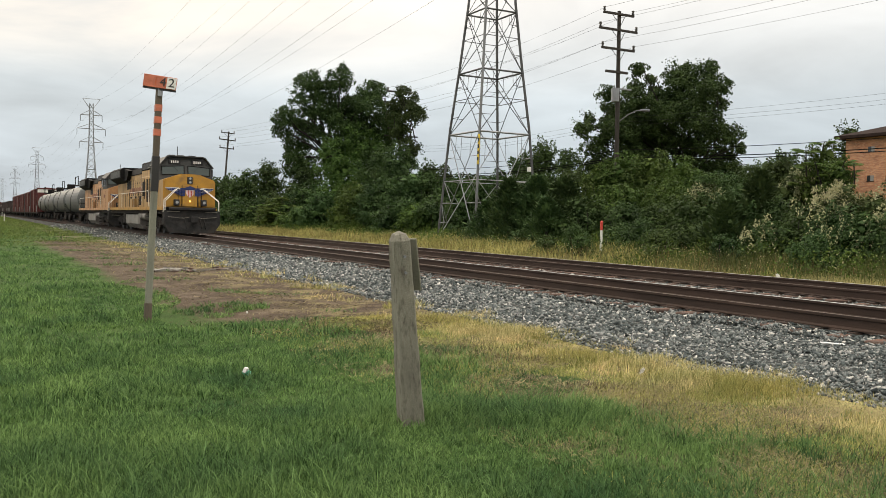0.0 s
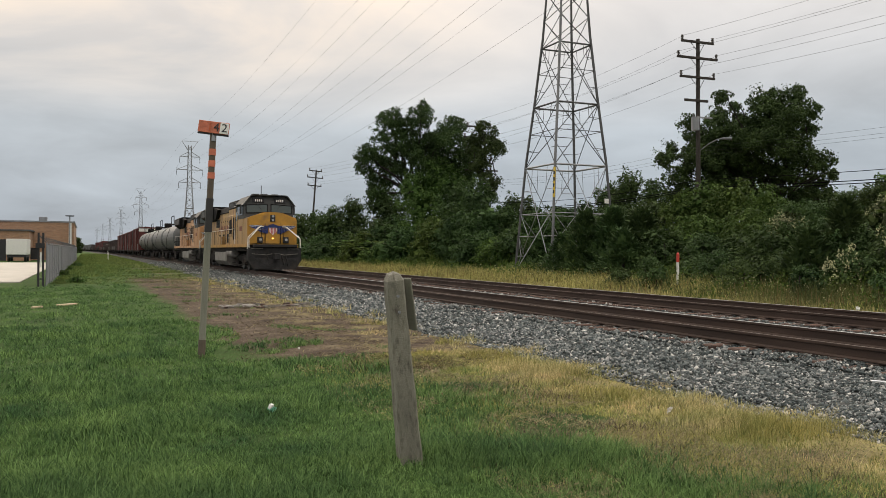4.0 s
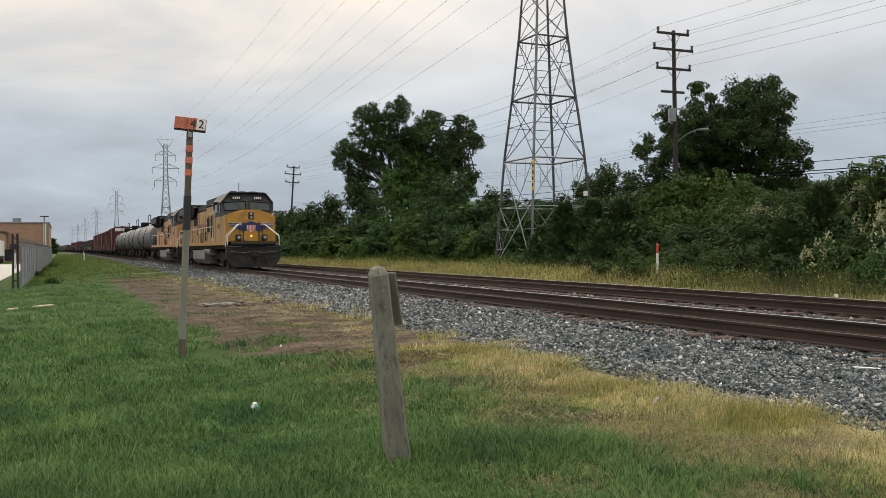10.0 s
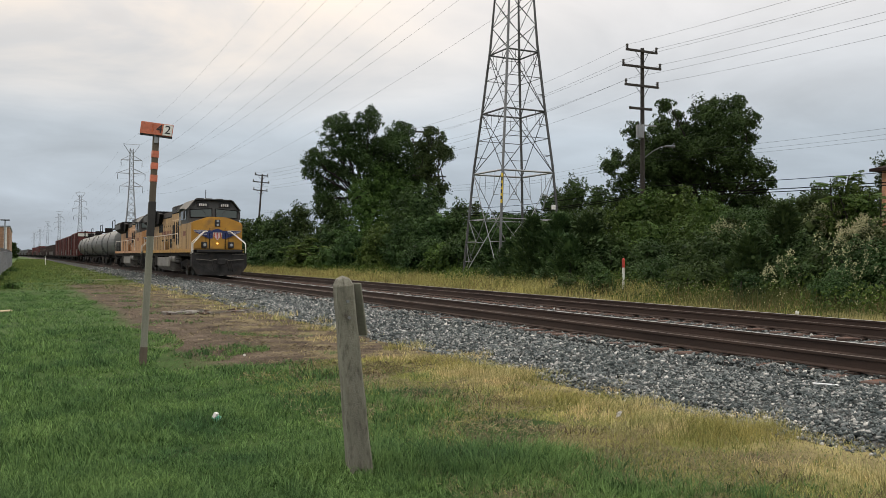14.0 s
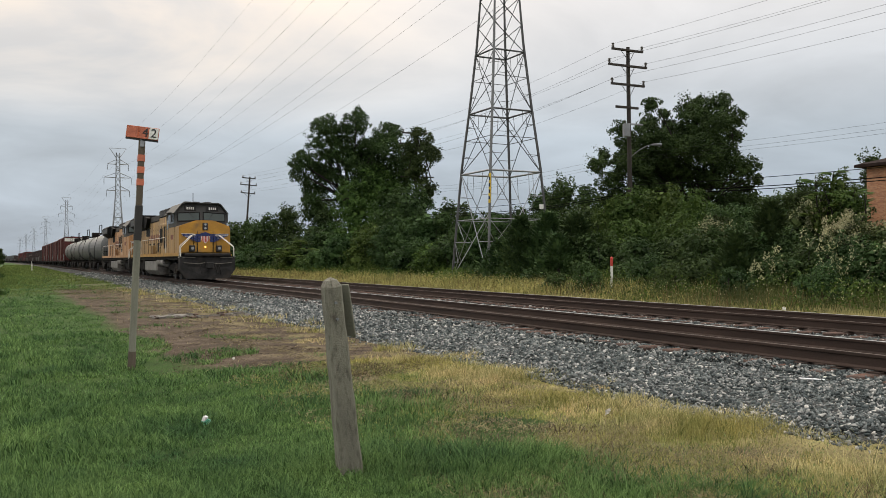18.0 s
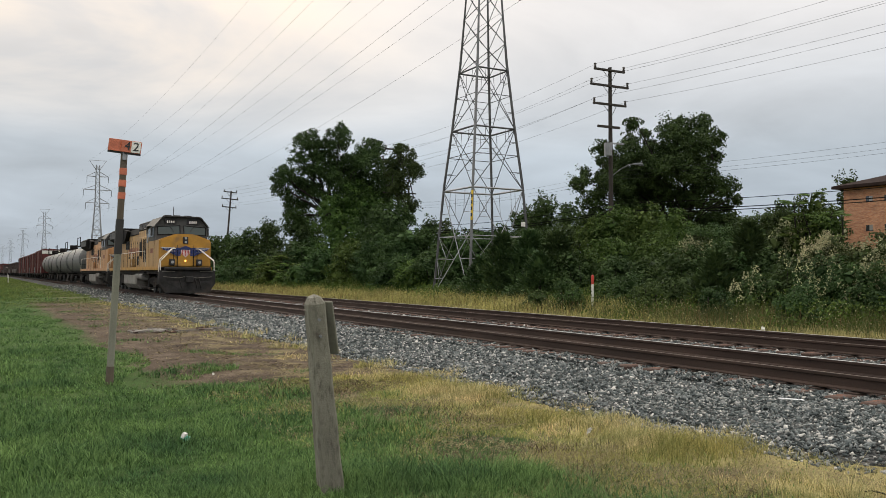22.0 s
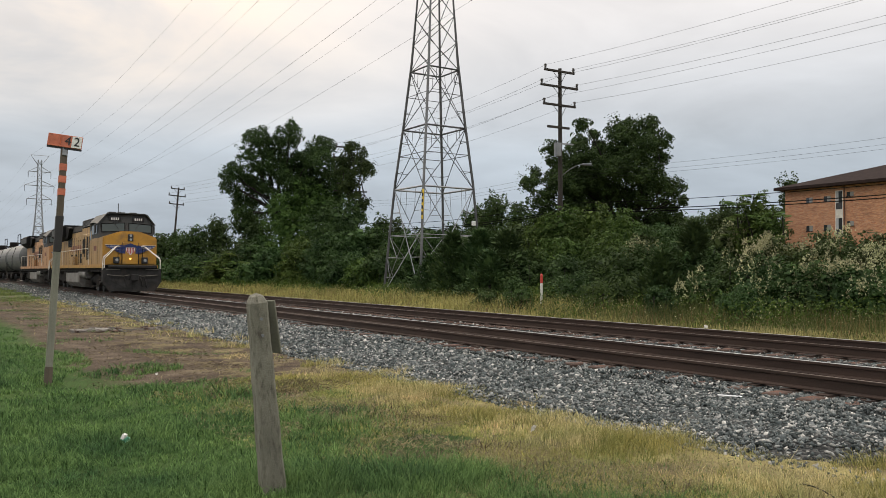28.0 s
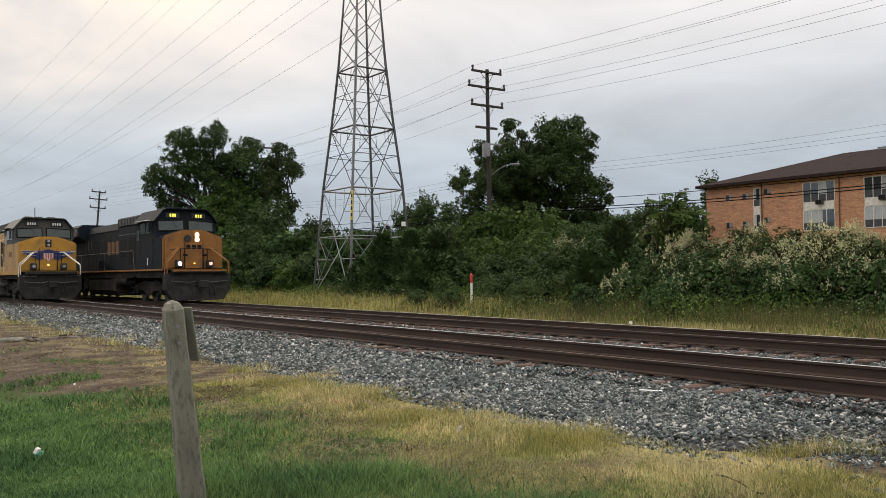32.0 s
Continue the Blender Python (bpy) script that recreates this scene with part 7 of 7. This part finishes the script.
def build_brick_house():
    h = thing("apartment_house", "two-storey orange brick apartment house with brown hip roof", "house")
    part("wall", boxed(75.4, 89.4, 0, 53.7, 0, 10.55), BRICK, h)
    bm = bmesh.new()
    o = 0.8
    a = [bm.verts.new(c) for c in ((75.4 - o, -o, 10.5), (89.4 + o, -o, 10.5), (89.4 + o, 53.7 + o, 10.5), (75.4 - o, 53.7 + o, 10.5))]
    b = [bm.verts.new((v.co.x, v.co.y, 10.78)) for v in a]
    r0, r1 = bm.verts.new((82.4, 10.5, 13.5)), bm.verts.new((82.4, 42.5, 13.5))
    bm.faces.new(a)
    for i in range(4):
        bm.faces.new((a[i], a[(i + 1) % 4], b[(i + 1) % 4], b[i]))
    bm.faces.new((b[0], b[1], r0)), bm.faces.new((b[2], b[3], r1))
    bm.faces.new((b[3], b[0], r0, r1)), bm.faces.new((b[1], b[2], r1, r0))
    roof = part("roof", bm, SHINGLE, h, "brown shingled hip roof with dark eaves")
    part("vent", boxed(82.0, 82.8, 37.5, 39.0, 13.3, 13.62), STEEL, roof)
    for z0, z1 in ((9.1, 9.6), (6.25, 6.8)):
        house_window(h, 50.6, 51.3, z0, z1, 1, 0.5), house_window(h, 48.65, 49.4, z0, z1, 1)
        house_window(h, 46.3, 47.0, z0 + 0.35, z1 + 0.25, 1)
    for z0, z1 in ((8.25, 10.0), (5.7, 7.4)):
        house_window(h, 47.45, 48.1, z0 + (0.0 if z0 > 8 else 0.0), z1, 1, 0.4)
    part("white_panel", boxed(75.34, 75.42, 47.4, 48.15, 7.46, 8.18), TRIM, h)
    part("downspout", tubed((75.3, 47.2, 0), (75.3, 47.2, 10.5), 0.055, seg=8), SPOUT, h)
    for y1 in (42.85, 37.05, 29.5, 23.7, 16.2, 10.4):
        y0 = y1 - 3.0
        for n, (z0, z1) in enumerate(((8.25, 10.05), (5.6, 7.45))):
            house_window(h, y0, y1, z0, z1, 4, 0.0 if n == 0 else 0.62)
            if n == 0:
                part("curtain", boxed(75.36, 75.368, y0 + 0.78, y0 + 1.45, z0 + 0.65, z1), CURTAIN, h, "pale hanging curtain")
        part("white_panel", boxed(75.33, 75.42, y0, y1, 7.52, 8.18), TRIM, h)
        ac = part("air_conditioner", boxed(75.0, 75.38, y0 + 1.0, y0 + 1.65, 7.95, 8.4, bevel=0.02), STEEL_DARK, h, "window air conditioner")
        part("grille", boxed(74.985, 75.0, y0 + 1.05, y0 + 1.6, 8.0, 8.35), ROOF_DARK, ac)
        part("downspout", tubed((75.32, y0 - 0.5, 0), (75.32, y0 - 0.5, 10.5), 0.05, seg=8), SPOUT, h)


# ---- near side: fence, drive, low brick works ----
TAN = brick_mat("tan_brick", (0.33, 0.19, 0.115), (0.28, 0.16, 0.095), (0.28, 0.21, 0.15))
SLATS = plain("grey_fence_slats", (0.21, 0.215, 0.23), 0.7, vary=0.25, scale=3, stretch=(8, 8, 0.2))
PAVING = plain("concrete_paving", (0.42, 0.39, 0.34), 0.9, vary=0.12, scale=0.6, relief=0.3)
DARK_METAL = plain("dark_metal", (0.02, 0.02, 0.022), 0.6)


def build_fence():
    f = thing("fence", "grey slatted chain-link fence topped with barbed wire", "fence")
    ys = [41.9 + 3.05 * k for k in range(32)]
    for k, y in enumerate(ys):
        x = float(fence_x(y))
        part("post", tubed((x, y, -0.1), (x, y, 1.98), 0.04, seg=8), SLATS, f)
        part("barb_arm", tubed((x, y, 1.95), (x - 0.32, y, 2.3), 0.022, seg=5), STEEL_DARK, f)
        if k + 1 < len(ys):
            y1 = ys[k + 1]
            bm = bmesh.new()
            n = 20
            for j in range(n):
                ya = y + (y1 - y) * (j + 0.06) / n
                yb = y + (y1 - y) * (j + 0.94) / n
                box(bm, x - 0.012, x + 0.012, ya, yb, 0.06, 1.88)
            ob = part("slat_panel", bm, SLATS, f)
            ob["kind"] = "stuff"
            part("top_rail", tubed((x, y, 1.9), (float(fence_x(y1)), y1, 1.9), 0.025, seg=6), STEEL_DARK, f)
    for k in range(3):
        d = 0.1 + 0.1 * k
        part("barbed_wire", tubed((fence_x(ys[0]) - d, ys[0], 1.95 + d * 1.1), (fence_x(ys[-1]) - d, ys[-1], 1.95 + d * 1.1), 0.008, seg=4), STEEL_DARK, f)
    g = thing("gate_post", "pair of black steel gate posts with a control box", "gate post")
    for x in (-1.47, -1.66):
        part("post", boxed(x - 0.045, x + 0.045, 41.75, 41.84, -0.1, 2.42, bevel=0.008), DARK_METAL, g)
    part("control_box", boxed(-1.78, -1.40, 41.68, 41.75, 1.72, 1.95, bevel=0.01), DARK_METAL, g)
    part("label_plate", boxed(-1.60, -1.53, 41.70, 41.74, 0.85, 1.55), WHITE_PAINT, g)
    part("rail", boxed(-1.66, -1.47, 41.78, 41.82, 0.3, 0.36), DARK_METAL, g)
    s = bmesh.new()
    box(s, -22, -2.7, 46.5, 112, -0.1, 0.05)
    tagged(part("pavement", s, PAVING), "pale concrete service drive behind the fence", "pavement", kind="structure")


def build_works():
    w = thing("works_building", "long low tan brick industrial building with flat roof", "building")
    part("wall", boxed(-46, -1.35, 140, 175, 0, 5.75), TAN, w)
    part("parapet", boxed(-46.1, -1.25, 139.9, 175.1, 5.75, 5.95), STEEL, w, "metal roof edge")
    part("annex", boxed(-30, -7.0, 131, 140, 0, 4.2), TAN, w)
    part("annex_roof", boxed(-30.2, -6.8, 130.8, 140, 4.2, 4.4), STEEL_DARK, w)
    for x in (-11.5, -16.0):
        part("loading_door", boxed(x - 1.6, x + 1.6, 130.95, 131.0, 0, 3.0), DARK_METAL, w)
    part("roof_unit", boxed(-6.7, -5.5, 150, 152, 5.9, 6.9, bevel=0.05), STEEL, w, "grey rooftop ventilation unit")
    part("corner_pipe", boxed(-2.1, -1.7, 139.7, 139.9, 0, 5.7), WHITE_PAINT, w, "white corner pipe")
    lamp = thing("flood_light", "twin floodlight on a slim grey pole", "flood light", pose(-1.9, 136, 0))
    part("pole", tubed((0, 0, 0), (0, 0, 6.6), 0.08, seg=8), STEEL, lamp)
    part("lamp_bar", boxed(-0.6, 0.6, -0.2, 0.2, 6.55, 6.72, bevel=0.03), STEEL_DARK, lamp)
    d = thing("dumpster", "dark green steel waste container on the drive", "dumpster", pose(-6.57, 134.7, 0.05))
    part("body", boxed(-0.6, 0.6, -0.8, 0.8, 0.15, 1.7, bevel=0.04), DARK_METAL, d)
    part("lid", boxed(-0.65, 0.65, -0.85, 0.85, 1.7, 1.78, bevel=0.02), DARK_METAL, d)
    c = thing("shipping_box", "white box trailer parked beside the works", "trailer", pose(-7.75, 122, 0.05))
    part("box", boxed(-1.2, 1.2, -3.5, 3.5, 0.9, 2.9, bevel=0.03), WHITE_PAINT, c)
    part("chassis", boxed(-1.1, 1.1, -3.4, 3.4, 0.55, 0.9), DARK_METAL, c)
    for y in (-2.2, 2.2):
        for x in (-0.95, 0.95):
            part("wheel", tubed((x - 0.15, y, 0.42), (x + 0.15, y, 0.42), 0.42, seg=14), DARK_METAL, c)
    for k, (x, y, top, r) in enumerate(((-2.9, 400, 7.0, 1.8), (-2.9 - 8, 420, 6.5, 4.0), (-25, 640, 9, 9.0))):
        build_shrub(x, y, top, r, 300 + k, LEAF_OAK, "distant round green tree beyond the fence", "tree", leaf=0.35 + 0.0006 * y, cover=0.5)


# ---- small things ----
TEAL = plain("teal_wrapper", (0.14, 0.50, 0.36), 0.5, vary=0.2, scale=9, stain=(0.6, 0.68, 0.62), stain_scale=20)
PALE_WOOD = plain("pale_wood", (0.42, 0.33, 0.21), 0.85, vary=0.2, scale=8)
SLAB = plain("broken_slab", (0.20, 0.185, 0.165), 0.95, vary=0.25, scale=5, relief=0.6)
ALU = plain("bare_aluminium", (0.75, 0.75, 0.76), 0.35, 0.7)


def crumple(name, label, cat, x, y, z, size, material, seed):
    rnd = random.Random(seed)
    bm = bmesh.new()
    bmesh.ops.create_grid(bm, x_segments=5, y_segments=5, size=size)
    for v in bm.verts:
        v.co += Vector((rnd.uniform(-0.25, 0.25), rnd.uniform(-0.25, 0.25), rnd.uniform(0.0, 1.1))) * size
    bmesh.ops.solidify(bm, geom=bm.faces[:], thickness=0.002)
    solid(name, bm, material, label, cat, pose(x, y, z, 60, 10, seed * 40))


def build_small():
    w = thing("wrapper", "crushed teal and white drink carton lying on grass", "litter", pose(2.06, 8.58, float(ground_z(2.06, 8.58)) + 0.03, 14, -12, 25))
    part("carton", prism(bmesh.new(), [(-0.032, 0.0), (0.03, 0.005), (0.045, 0.035), (0.0, 0.062), (-0.045, 0.05)], -0.022, 0.022), TEAL, w)
    part("flap", prism(bmesh.new(), [(-0.045, 0.051), (0.0, 0.063), (0.012, 0.085), (-0.02, 0.092)], -0.024, 0.014), EMBLEM_WHITE, w, "torn white flap")
    crumple("paper_scrap", "small crumpled white paper scrap in dry grass", "litter", 5.74, 6.87, 0.10, 0.030, EMBLEM_WHITE, 5)
    crumple("plastic_bag", "torn white plastic bag caught in weeds", "litter", 18.6, 15.6, 0.30, 0.045, WHITE_PAINT, 8)
    crumple("paper_scrap", "small white paper scrap on bare soil", "litter", 3.65, 14.1, 0.02, 0.018, WHITE_PAINT, 9)
    m = pose(8.75, 6.85, 0.222, 4, -7, 62)
    solid("metal_strip", boxed(-0.02, 0.02, -0.15, 0.15, 0, 0.012, bevel=0.003), ALU, "shiny flat metal strip lying on the ballast", "scrap metal", m)
    rnd = random.Random(4)
    for k, (x, y, a, l, w) in enumerate(((-0.2, 27.3, -28, 0.42, 0.07), (-0.95, 26.0, -20, 0.25, 0.04))):
        bm = boxed(-w, w, -l, l, 0, 0.05, bevel=0.012)
        for v in bm.verts:
            v.co.x += 0.05 * math.sin(v.co.y * 2.5)
        solid("branch", bm, PALE_WOOD, "peeled pale wooden plank lying in the lawn", "wood debris", pose(x, y, float(ground_z(x, y)) + 0.02, 0, 3, a))
    for k in range(34):
        x, y = 3.9 + rnd.random() * 2.8, 25.2 + rnd.uniform(-0.8, 1.0)
        bm = boxed(-0.5, 0.5, -0.5, 0.5, -0.5, 0.5)
        s = Vector((rnd.uniform(0.15, 0.55), rnd.uniform(0.06, 0.22), rnd.uniform(0.03, 0.08)))
        for v in bm.verts:
            v.co = Vector((v.co.x * s.x * rnd.uniform(0.7, 1.1), v.co.y * s.y * rnd.uniform(0.7, 1.1), v.co.z * s.z))
        dark = k % 4 == 0
        solid("rubble_piece" if not dark else "old_tie_piece", bm, TIE if dark else SLAB, "dark rotten piece of railway tie on soil" if dark else "pale broken concrete slab piece on bare soil", "debris", pose(x, y, float(ground_z(x, y)) + s.z * 0.4, rnd.uniform(-6, 6), rnd.uniform(-6, 6), rnd.uniform(0, 180)), group="rubble heap")
    for x, y, h in ((3.75, 150, 1.2), (6.2, 260, 1.4)):
        solid("marker_stake", tubed((0, 0, -0.1), (0, 0, h), 0.07, seg=8), WHITE_PAINT, "thin white lineside marker stake in grass", "marker", pose(x, y, 0))
    pts = [Vector((6.12 + -0.015 * k, 4.11 + -0.090 * k + 0.02 * math.sin(k * 1.3), 0.075 + 0.03 * math.sin(k * 0.9))) for k in range(7)]
    solid("twig", wire_mesh(pts, 0.007), BARK, "dark bent twig lying in the dry grass", "twig")


build_brick_house()
build_fence()
build_works()
build_small()


def motions():
    # the second train rolls towards the camera at a steady 16 m/s on the far track
    def front(t):
        return 38.6 + 16.0 * (32.0 - t)

    walk(MOVING, [(t, on_line(TRACK_X[1], front(t), RAIL_Z)) for t in range(0, 33, 2)])
    for w in MOVING_WHEELS:
        y, r = w.location.y, w.location.z
        steps = [k / 30 for k in range(0, 961)]
        walk(w, [(t, pose(0, y, r, math.degrees((front(0) - front(t)) / r) % 360, 0, 0)) for t in steps])


build_stones()
motions()
